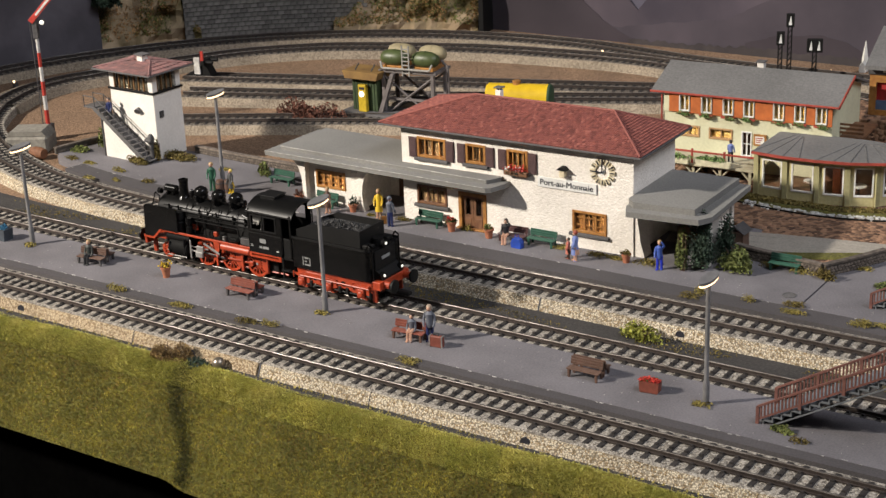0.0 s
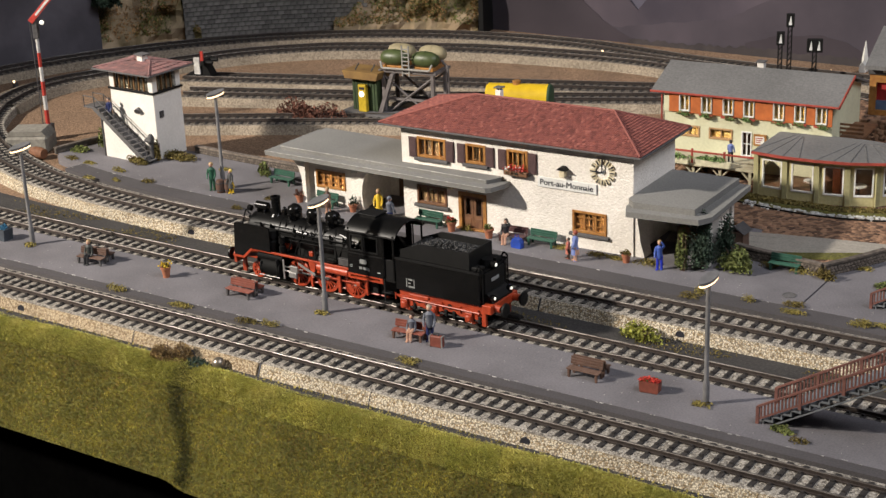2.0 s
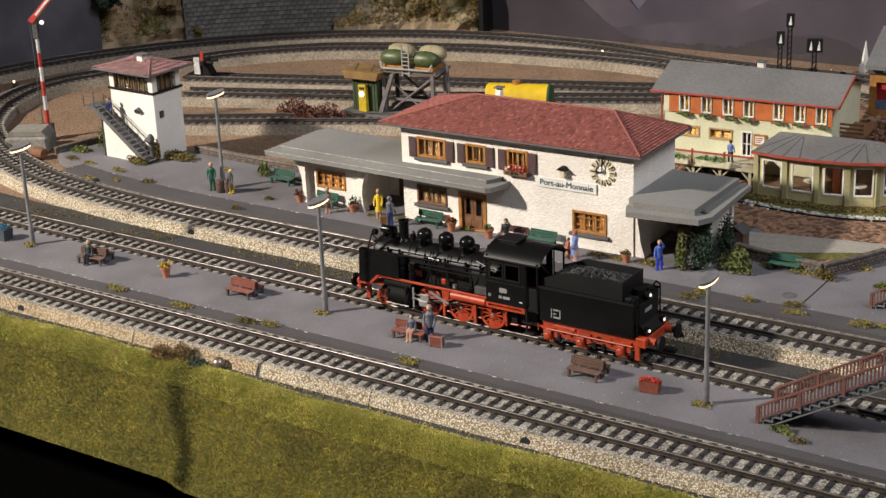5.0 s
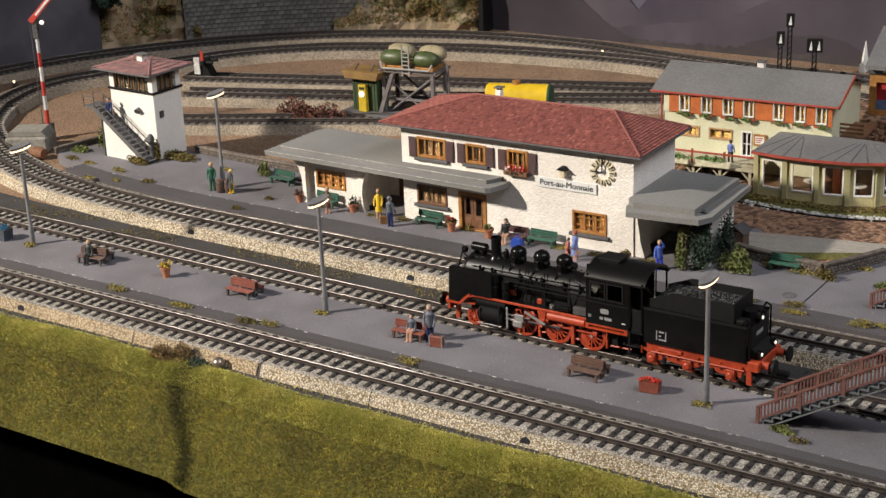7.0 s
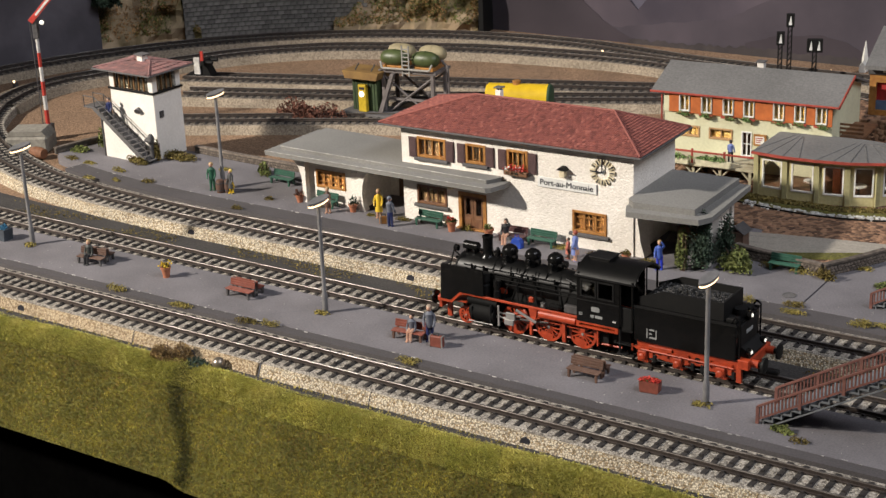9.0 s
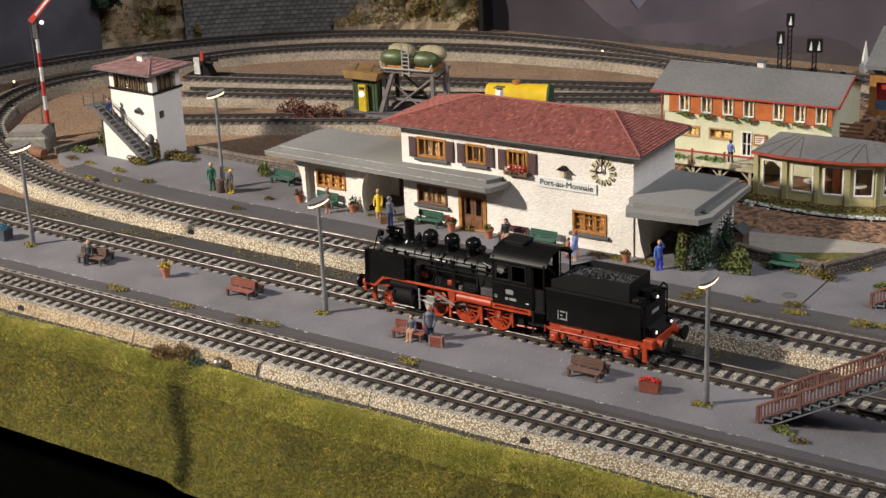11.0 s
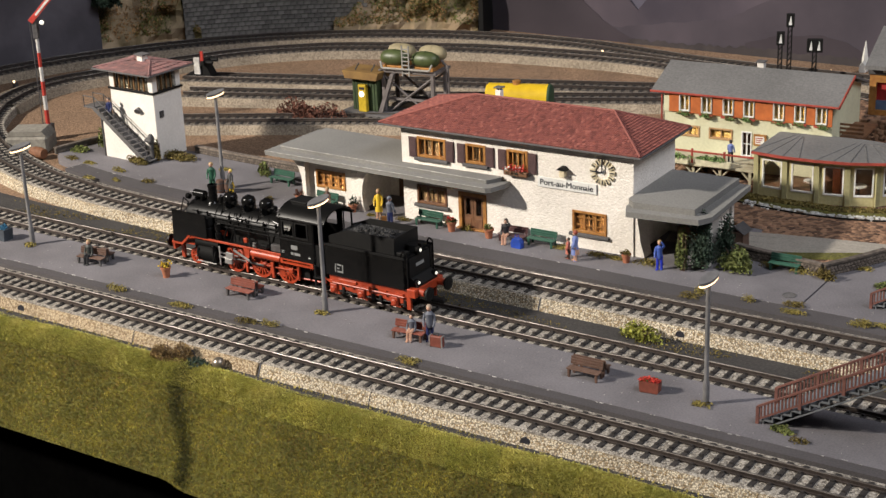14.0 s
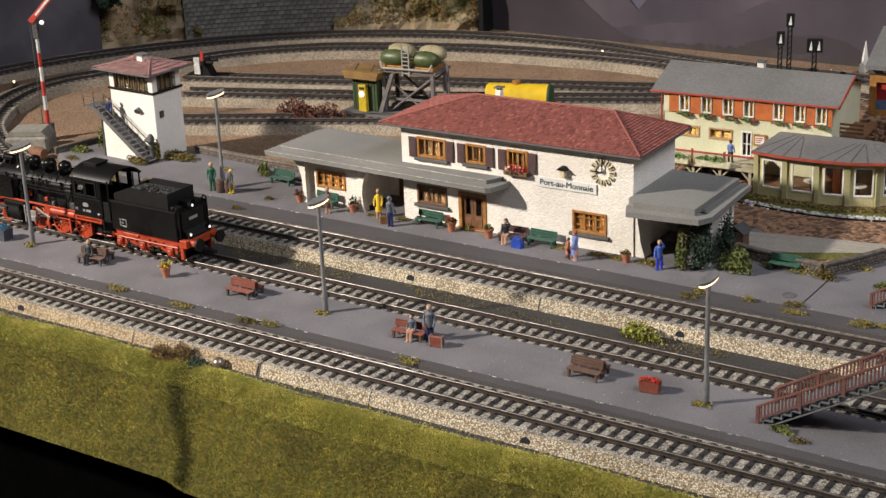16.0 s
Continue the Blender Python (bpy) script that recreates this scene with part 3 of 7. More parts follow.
# ---- station building ----
def station():
    t = thing("station_building", mm(249, 216.5, ZP, 1.5), "white roughcast station building with red hipped tile roof", "building")
    fr = [(-158.3, -135.9, 45.5, 59.6), (-120.5, -105.3, 46.0, 59.4), (-89.5, -74.0, 45.5, 59.4)]
    low = [(-160, -136.5, 12.8, 26.0), (-42.5, -18.3, 10.6, 25.2)]
    door = (-127.5, -106.0, 0.0, 25.5)
    b = holed(B(), -171, 0, 0, 66, fr + low + [door], 0, 4)
    part("wall", b, plaster, t)
    b = box(B(), -171, -0.02, 58, 62, 0, 66)
    part("wall", b, plaster, t)
    for u in (-171, -4):
        part("wall", box(B(), u, u + 4, 4, 58, 0, 66), plaster, t)
    part("upper_floor", box(B(), -167, -4, 4, 58, 38, 40), wood_brown, t)
    part("ground_floor", box(B(), -167, -4, 4, 58, 0.05, 0.3), wood_brown, t)
    part("inner_lining", box(B(), -166.9, -4.1, 14, 15, 0.4, 65), wood_brown, t, "brown lining inside the rooms")
    for i, (a, c, z0, z1) in enumerate(fr):
        window("window", t, a, c, z0, z1, 0, wood_orange, bars=(3, 2, 3)[i], curtain=curtain_d, sill=stone_grey, label="varnished casement window with curtains", fw=1.7)
        for s0, s1 in ((a - 6.4, a - 0.2), (c + 0.2, c + 6.4)):
            sh = part("shutter", box(B(), s0, s1, -1.0, -0.1, z0 - 0.6, z1 - 0.7, 0.2), shutter_m, t, "dark brown louvred shutter")
            for k in range(8):
                z = z0 + 0.8 + k * (z1 - z0 - 2.4) / 8
                part("louvre", box(B(), s0 + 0.8, s1 - 0.8, -1.35, -0.9, z, z + 0.8), shutter_m, sh)
    window("window", t, *low[0], 0, wood_brown, bars=2, curtain=curtain_d, sill=stone_grey, label="brown window under the canopy")
    window("window", t, *low[1], 0, wood_orange, bars=2, cross=2, sill=stone_grey, label="varnished ticket window with grille", curtain=wood_orange)
    # double door with leaded panes
    d = part("door", box(box(box(B(), door[0], door[0] + 2.6, -0.6, 3, 0, 25.5, 0.2), door[1] - 2.6, door[1], -0.6, 3, 0, 25.5, 0.2), door[0] + 2.6, door[1] - 2.6, -0.6, 3, 23, 25.5, 0.2), wood_orange, t, "varnished wooden double door")
    for a in (door[0] + 2.6, (door[0] + door[1]) / 2 + 0.1):
        c = a + 8.0
        leaf = part("door_leaf", holed(B(), a, c, 0.6, 23, [(a + 2, c - 2, 9.5, 21)], 1.0, 2.2), wood_brown, d)
        part("door_panel", box(B(), a + 1.4, c - 1.4, 0.7, 1.05, 2, 7.5, 0.2), wood_brown, leaf)
        p = part("pane", box(B(), a + 1.9, c - 1.9, 1.5, 1.7, 9.4, 21.1), pane_m, leaf)
        p.visible_shadow = False
    part("door_step", box(B(), door[0] - 1, door[1] + 1, -3.0, -0.1, 0, 1.1, 0.2), wood_orange, t, "worn wooden doorstep")
    roof = hip_roof(t, -184.5, 7.5, -6.5, 68.5, 67.2, -130, -28, 83.0, gutter=stone_grey, tile=(1.8, 2.1))
    part("soffit", box(B(), -183, 6, -5, 67, 66.0, 66.35), stone_grey, t)
    ch = part("chimney", box(B(), -115.6, -111.6, 31.5, 35.5, 79, 88, 0.2), plaster_smooth, roof, "white chimney with a dark cap")
    # flat canopy roof on the track side and over the left wing, with a raised second tier
    def slab(b, pts, z0, z1):
        return prism(b, pts, z0, z1)
    can = part("canopy", slab(B(), [(-279, -12.5), (-95, -19.5), (-92, -17.5), (-88, -6), (-88, -0.2), (-171.2, -0.2), (-171.2, 43), (-276, 47)], 34.4, 37.6), flatroof, t, "grey felted flat canopy roof")
    part("canopy_tier", slab(B(), [(-270, -5.5), (-98.5, -12.0), (-93, -3), (-93, -0.2), (-171.2, -0.2), (-171.2, 42), (-268, 46)], 37.61, 40.2), flatroof, can)
    pale_edge = mat("pale_roof_edge", (0.52, 0.50, 0.46), (0.30, 0.29, 0.27), scale=260, rough=0.9, bump=0.2, lo=0.45, hi=0.6)
    for (xa, ya), (xb, yb), z in (((-270, -5.5), (-98.5, -12.0), 40.2), ((-279, -12.5), (-95, -19.5), 37.6)):
        part("worn_edge", cyl(B(), (xa, ya, z), (xb, yb, z), 0.22, n=6), pale_edge, can, "pale line along the roof edge")
    # left wing: curved pillars, recessed windowed wall, open passage
    def flare(b, u, s, y0, y1):
        pts = [(u, 0), (u + s * 5.0, 0), (u + s * 3.4, 5), (u + s * 3.0, 12), (u + s * 3.6, 19), (u + s * 6, 26), (u + s * 11, 31.5), (u + s * 17, 34.3), (u, 34.3)]
        return prism(b, pts if s > 0 else pts[::-1], y0, y1, "y")
    wing = [(-246, -221, 11.5, 24.5)]
    part("wing_wall", holed(B(), -252, -208, 0, 34.3, wing, 2, 6), plaster, t)
    part("wing_wall", box(B(), -252, -248, 6, 38, 0, 34.3), plaster, t)
    part("wing_wall", box(B(), -212, -208, 6, 38, 0, 34.3), plaster, t)
    part("wing_wall", box(B(), -252, -171.2, 38, 41, 0, 34.3), plaster, t)
    part("pillar", flare(B(), -252, -1, -3, 6), plaster, t)
    part("pillar", flare(B(), -208, 1, -1.5, 4), plaster, t)
    part("lamp_bracket", box(B(), -213, -209, -2.0, 1.9, 27, 31, 0.3), plaster_smooth, t)
    w = window("window", t, *wing[0], 2, wood_orange, bars=3, cross=2, label="varnished window with glazing grid", curtain=wood_orange)
    part("passage_door", box(B(), -200, -191, 36.8, 37.9, 0, 24, 0.2), wood_brown, t, "brown plank door")
    part("frieze", box(B(), -208, -171.2, 9, 11, 28, 34.3), mat("pink_frieze", (0.42, 0.26, 0.2), rough=0.9), t)
    # right-hand shelter
    can = part("canopy", slab(B(), [(4.5, -20.5), (50, -16), (55, -7), (53, 60), (0.2, 60), (0.2, -11)], 33.5, 37.0), flatroof, t, "grey flat roof of the side shelter")
    part("canopy_tier", slab(B(), [(6, -13), (45, -10), (46, 58), (0.2, 58), (0.2, -7)], 37.01, 41), flatroof, can)
    part("shelter_wall", box(B(), 43, 47, 8, 40, 0, 33.4), plaster, t)
    part("shelter_wall", box(B(), 0.2, 43, 54, 58, 0, 33.4), plaster, t)
    part("shelter_pier", prism(B(), [(40, 0), (49, 0), (47.5, 20), (48, 33.4), (34, 33.4), (41.5, 26)], 2, 8, "y"), plaster, t)
    # shade flare of the right corner
    part("buttress", prism(B(), [(0.1, 0), (7.5, 0), (4.5, 10), (3, 20), (1.5, 30), (0.1, 33)], 1, 12, "y"), plaster, t)
    part("shelter_bench", box(B(), 10, 38, 44, 52, 0, 8, 0.5), wood_brown, t)
    # name board
    board = part("name_board", box(B(), -66.8, -25.0, -1.0, -0.05, 37.6, 44.2, 0.1), white_m, t, "white enamel board with black lettering")
    written("Port-au-Monnaie", board, -46.2, -1.08, 40.9, 5.6, text_m)
    # clock: rays for hours and two pointers
    clock = part("clock", cyl(B(), (-20.9, 0, 53), (-20.9, -0.8, 53), 1.6, n=16), white_m, t, "white clock with black hour bars, five to nine")
    for k in range(12):
        a = 2 * math.pi * k / 12
        m = Matrix.Translation((-20.9, 0, 53)) @ Matrix.Rotation(a, 4, "Y")
        part("hour_block", box(B(), -1.35, 1.35, -1.0, -0.05, 4.8, 8.6, 0.15, m=m), mat("tan_block", (0.68, 0.60, 0.42)), clock)
        part("hour_bar", box(B(), -0.32, 0.32, -1.3, -0.95, 5.2, 8.4, m=m), text_m, clock)
    part("clock_pointer", box(B(), -21.3, -20.5, -1.7, -1.4, 52.5, 60.5), text_m, clock)
    part("clock_pointer", box(B(), -26.6, -20.4, -1.7, -1.4, 52.6, 53.4), text_m, clock)
    # wall lanterns
    def lantern(u, y, z):
        l = part("wall_lantern", box(B(), u - 2, u + 2, y - 4, y - 0.3, z - 5, z, 0.4), mat("cream_glass", (0.80, 0.70, 0.48), rough=0.3, bump=0), t, "cream lantern under a black hood")
        part("lantern_hood", prism(B(), [(u - 3.6, z), (u + 3.6, z), (u + 1.2, z + 2.0), (u - 1.2, z + 2.0)], y - 5, y - 0.2, "y"), black_matt, l)
    lantern(-47.8, 0, 51.5)
    lantern(-132, 0, 32.0)
    lantern(46.5, 2.0, 29.0)
    # flower box on the upper window
    fb = part("flower_box", box(B(), -90, -73, -4.2, -0.8, 43.0, 46.2, 0.3), wood_brown, t, "window box with red and white flowers")
    part("flowers", place_b(tufts(B(), 160, 9, 2.4, 6, 0.9, 5), -81.5, -2.8, 45.5), petal_red, fb)
    part("leaves", place_b(tufts(B(), 120, 9, 2.4, 4.5, 0.9, 6), -81.5, -2.8, 43.8), leaf_dark, fb)
    part("flowers", place_b(tufts(B(), 60, 9, 2.4, 6, 0.8, 7), -81.5, -2.9, 45.0), white_m, fb)
    cap = part("chimney_cap", box(B(), -116.6, -110.6, 30.5, 36.5, 89.2, 89.9, 0.2), stone_grey, ch)
    part("chimney_flue", box(B(), -115.0, -112.2, 32.1, 34.9, 87.9, 89.2), black_matt, ch)


def place_b(b, x, y, z):
    bmesh.ops.translate(b, vec=(x, y, z), verts=b.verts)
    return b


station()


# ---- signal box tower ----
def tower():
    t = thing("signal_box", mm(-172, 236.5, ZP, -2), "white rendered signal box with timber glazed top and red roof", "building")
    W, D = 47.5, 30
    part("wall", box(B(), -W, 0, 0, D, 0, 52, 0.3), plaster_smooth, t)
    part("ledge", box(B(), -W - 1.2, 1.2, -1.2, D + 1.2, 52.0, 53.6, 0.2), black_matt, t, "dark ledge under the windows")
    for x, y in ((-W, 0), (-5, 0), (-5, D - 5), (-W, D - 5)):
        part("corner_post", box(B(), x, x + 5, y, y + 5, 53.6, 68, 0.2), plaster_smooth, t)
    part("dark_room", box(B(), -W + 3, -3, 3, D - 3, 53.6, 68), mat("dim_room", (0.085, 0.075, 0.05), (0.06, 0.052, 0.035), scale=90), t)
    for side, (a, c) in (("f", (-W + 5, -5)), ("r", (5, D - 5))):
        n = 7 if side == "f" else 4
        for i in range(n):
            u0, u1 = a + (c - a) * i / n, a + (c - a) * (i + 1) / n
            if side == "f":
                fb, pb = box(B(), u0, u0 + 0.9, 0.2, 1.6, 53.6, 68), box(B(), u0 + 0.9, u1, 1.0, 1.3, 53.6, 68)
            else:
                fb, pb = box(B(), -1.6, -0.2, u0, u0 + 0.9, 53.6, 68), box(B(), -1.3, -1.0, u0 + 0.9, u1, 53.6, 68)
            part("window_post", fb, mat("dark_varnish", (0.22, 0.11, 0.035), (0.15, 0.075, 0.025), scale=250), t, "varnished mullion")
            p = part("pane", pb, pane_m, t)
            p.visible_shadow = False
    hip_roof(t, -W - 8, 6, -8, D + 9, 69, -W / 2 - 8, -W / 2 + 8, 73.4, gutter=stone_grey, tile=(3.4, 5.0), cover=tile_old, body=tile_old)
    part("chimney", box(B(), -W / 2 - 3, -W / 2 + 3, D / 2 - 3, D / 2 + 3, 72, 78.0, 0.2), plaster_smooth, t)
    part("chimney_cap", box(B(), -W / 2 - 5, -W / 2 + 5, D / 2 - 4.5, D / 2 + 4.5, 78.1, 79.0, 0.2), stone_grey, t)
    lamp = part("wall_lamp", cyl(B(), (-17, -0.1, 40), (-16, -3.4, 37.5), 0.8, 2.8, 12), stone_grey, t, "white wall lamp")
    part("wall_box", box(B(), 0.05, 1.2, 4.5, 8.5, 33, 38, 0.2), iron, t)
    # outside stair with open steps and pipe railing
    st = part("stair", prism(B(), [(-56, 37.0), (-53, 39.0), (0, 2.0), (0, 0), (-4, 0)], -3.6, -2.8, "y"), stone_grey, t, "grey outside stair")
    part("stringer", prism(B(), [(-56, 37.0), (-53, 39.0), (0, 2.0), (0, 0), (-4, 0)], -13.2, -12.4, "y"), stone_grey, st)
    for k in range(14):
        u, z = -53 + k * 3.9, 38.0 - k * 2.72
        part("step", box(B(), u, u + 4.3, -12.4, -3.6, z - 0.8, z, 0.1), stone_grey, st)
        if k < 13:
            part("riser", box(B(), u + 3.9, u + 4.3, -12.4, -3.6, z - 2.7, z - 0.8), stone_grey, st)
    part("landing", box(B(), -66, -53, -13, 3, 37.4, 38.8, 0.2), stone_grey, st)
    part("stair_wall", prism(B(), [(-46, 0), (-46, 30), (-4, 0)], -12.2, -4, "y"), plaster_smooth, t)
    for y in (-13.0, -3.0):
        b = cyl(B(), (-65, y, 47), (-53, y, 47), 0.35, n=6)
        cyl(b, (-53, y, 47), (0, y, 11), 0.35, n=6)
        for u, z in ((-65, 38), (-53, 38), (-29, 22), (0, 2)):
            cyl(b, (u, y, z), (u, y, z + 9.5), 0.35, n=6)
        part("hand_rail", b, iron, st, "thin dark pipe railing")
    part("support_post", cyl(B(), (-48, -11.5, 0), (-48, -11.5, 31), 0.9, n=8), iron, st)


tower()


# ---- hotel with terrace and glazed dining room ----
orange_m = mat("orange_boards", (0.50, 0.135, 0.03), (0.39, 0.10, 0.022), scale=250, rough=0.7)
cream_m = mat("cream_render", (0.64, 0.63, 0.44), (0.58, 0.57, 0.39), scale=500, rough=0.9, bump=0.25, coarse=20)
cream_y = mat("yellow_render", (0.58, 0.52, 0.27), (0.50, 0.45, 0.22), scale=500, rough=0.9, bump=0.25, coarse=20)
redtrim = mat("red_trim", (0.36, 0.06, 0.04), (0.28, 0.045, 0.03), rough=0.6)
beige_wood = mat("beige_timber", (0.42, 0.38, 0.27), (0.33, 0.30, 0.20), rough=0.8)
whiteframe = mat("white_paint", (0.78, 0.77, 0.72), (0.7, 0.69, 0.64), rough=0.6, bump=0.05)


def hotel():
    t = thing("hotel", mm(178, 405, ZP, 4.5), "cream two-storey inn with orange upper boards and grey roof", "building")
    ups = [(12.5, 20.5), (29.3, 37.3), (45.6, 53.6), (61, 69), (82.8, 90.8), (98.2, 106.2), (113.5, 121.5)]
    up = [(a, c, 41.0, 53.4) for a, c in ups]
    lows = [(11, 28, 21.8, 30.3), (35, 53, 21.8, 30.3)]
    door = (59.5, 67.5, 11.0, 30.0)
    part("wall", holed(B(), 0, 125, 0, 39.5, lows + [door], 0, 3), cream_m, t)
    part("upper_boards", holed(B(), 0, 125, 39.5, 55.5, up, -0.6, 3), cream_m, t, "cream upper wall between orange shutters")
    for x in (0, 122):
        b = prism(B(), [(3, 0), (70, 0), (70, 54), (36.5, 66.5), (3, 55)], x, x + 3, "x")
        part("wall", b, cream_m, t)
    part("wall", box(B(), 0, 125, 70, 73, 0, 54), cream_m, t)
    part("inner_lining", box(B(), 3, 122, 9, 10, 0, 54), wood_brown, t)
    for i, w in enumerate(up):
        window("window", t, *w, -1.6, whiteframe, bars=1, fw=0.7, curtain=curtain_m, label="white casement window with yellow curtains")
        bx = part("flower_box", box(B(), w[0] - 1.0, w[1] + 1.0, -3.2, -0.7, 38.6, 40.2, 0.2), redtrim, t, "red window box full of green plants")
        part("leaves", place_b(tufts(B(), 150, 5.2, 2.4, 3.8, 0.8, 20 + i), (w[0] + w[1]) / 2, -3.2, 38.2), mat("bright_foliage", (0.20, 0.30, 0.09), (0.10, 0.17, 0.05), bump=0, island=0.4), bx)
    spans = [(4.5, 12.2)] + [(a[1] + 0.4, c[0] - 0.4) for a, c in zip(ups, ups[1:])] + [(121.9, 125.2)]
    for a, c in spans:
        part("shutter", box(B(), a, c, -1.5, -0.65, 39.8, 55.4, 0.2), orange_m, t, "orange boarded panel")
    for w in lows:
        window("window", t, *w, 0, mat("tan_wood", (0.46, 0.28, 0.13)), bars=1, fw=1.3, curtain=curtain_m, label="tan framed window")
    window("door", t, *door, 0, whiteframe, bars=1, cross=1, fw=1.0, label="white glazed terrace door")
    nb = part("notice_board", box(B(), 69, 78.5, -1.4, -0.1, 20.5, 29, 0.2), wood_orange, t, "wooden menu board")
    part("notice", box(B(), 70.4, 77, -1.7, -1.38, 22, 27.5), whiteframe, nb)
    for k in range(3):
        part("text_bar", box(B(), 71, 76.3 - k, -1.85, -1.68, 26 - k * 1.5, 26.7 - k * 1.5), redtrim, nb)
    # saddle roof
    b = prism(B(), [(-3, 55.0), (36.5, 68.5), (76, 55.0), (76, 53.6), (36.5, 66.8), (-3, 53.6)], -9, 129.5, "x")
    roof = part("roof", b, slate, t, "plain grey slate roof")
    part("eaves_board", box(B(), -9.5, 130, -4.2, -3.0, 53.8, 55.2, 0.2), redtrim, roof, "red eaves board")
    part("barge_board", prism(B(), [(-3, 55.1), (36.5, 68.6), (36.5, 66.4), (-3, 53.1)], 129.5, 130.4, "x"), redtrim, roof)
    ch = part("chimney", box(B(), 58, 63, 36, 41, 64, 72, 0.2), plaster_smooth, roof, "white chimney with dark cap")
    part("chimney_cap", box(B(), 57, 64, 35, 42, 72.1, 73.0, 0.2), stone_grey, ch)
    part("downpipe", cyl(B(), (-1.2, -1.0, 0), (-1.2, -1.0, 52), 0.7, n=8), redtrim, t, "red downpipe")
    part("balcony", box(B(), 125.2, 142, 20, 60, 26, 28, 0.3), wood_brown, t)
    for k in range(3):
        part("balcony_rail", box(B(), 125.2, 142, 20 - 0.6, 20, 30 + k * 3, 31.6 + k * 3), wood_brown, t)


def terrace():
    t = thing("terrace", mm(178, 405, ZP, 4.5), "timber terrace on posts with red railing", "terrace")
    part("deck", box(B(), 8, 82, -30, -0.2, 9.2, 11.2, 0.2), beige_wood, t)
    for u in (14, 34, 54, 76):
        p = part("post", box(B(), u - 1, u + 1, -29, -27, 0, 9.1), beige_wood, t)
        for s in (-1, 1):
            cyl(bb := B(), (u, -28, 2.0), (u + s * 6.5, -28, 9.1), 0.7, n=6)
            part("brace", bb, beige_wood, p)
    for u in (9, 33, 57, 81):
        part("rail_post", box(B(), u - 0.7, u + 0.7, -29.4, -28, 11.2, 22, 0.15), redtrim, t)
    part("hand_rail", box(B(), 8, 82, -29.4, -28.2, 19.3, 20.6, 0.15), redtrim, t, "red top rail")
    for a, c in ((10, 31), (38, 62)):
        bx = part("planter", prism(B(), [(a, 11.3), (c, 11.3), (c + 1, 15.5), (a - 1, 15.5)], -33.5, -29.6, "y"), mat("cream_paint", (0.62, 0.58, 0.40)), t, "cream planter with green plants")
        part("leaves", place_b(tufts(B(), 260, (c - a) / 2 * 1.2, 2.6, 5, 1.1, int(a)), (a + c) / 2, -31.5, 14.8), MATS["bright_foliage"], bx)


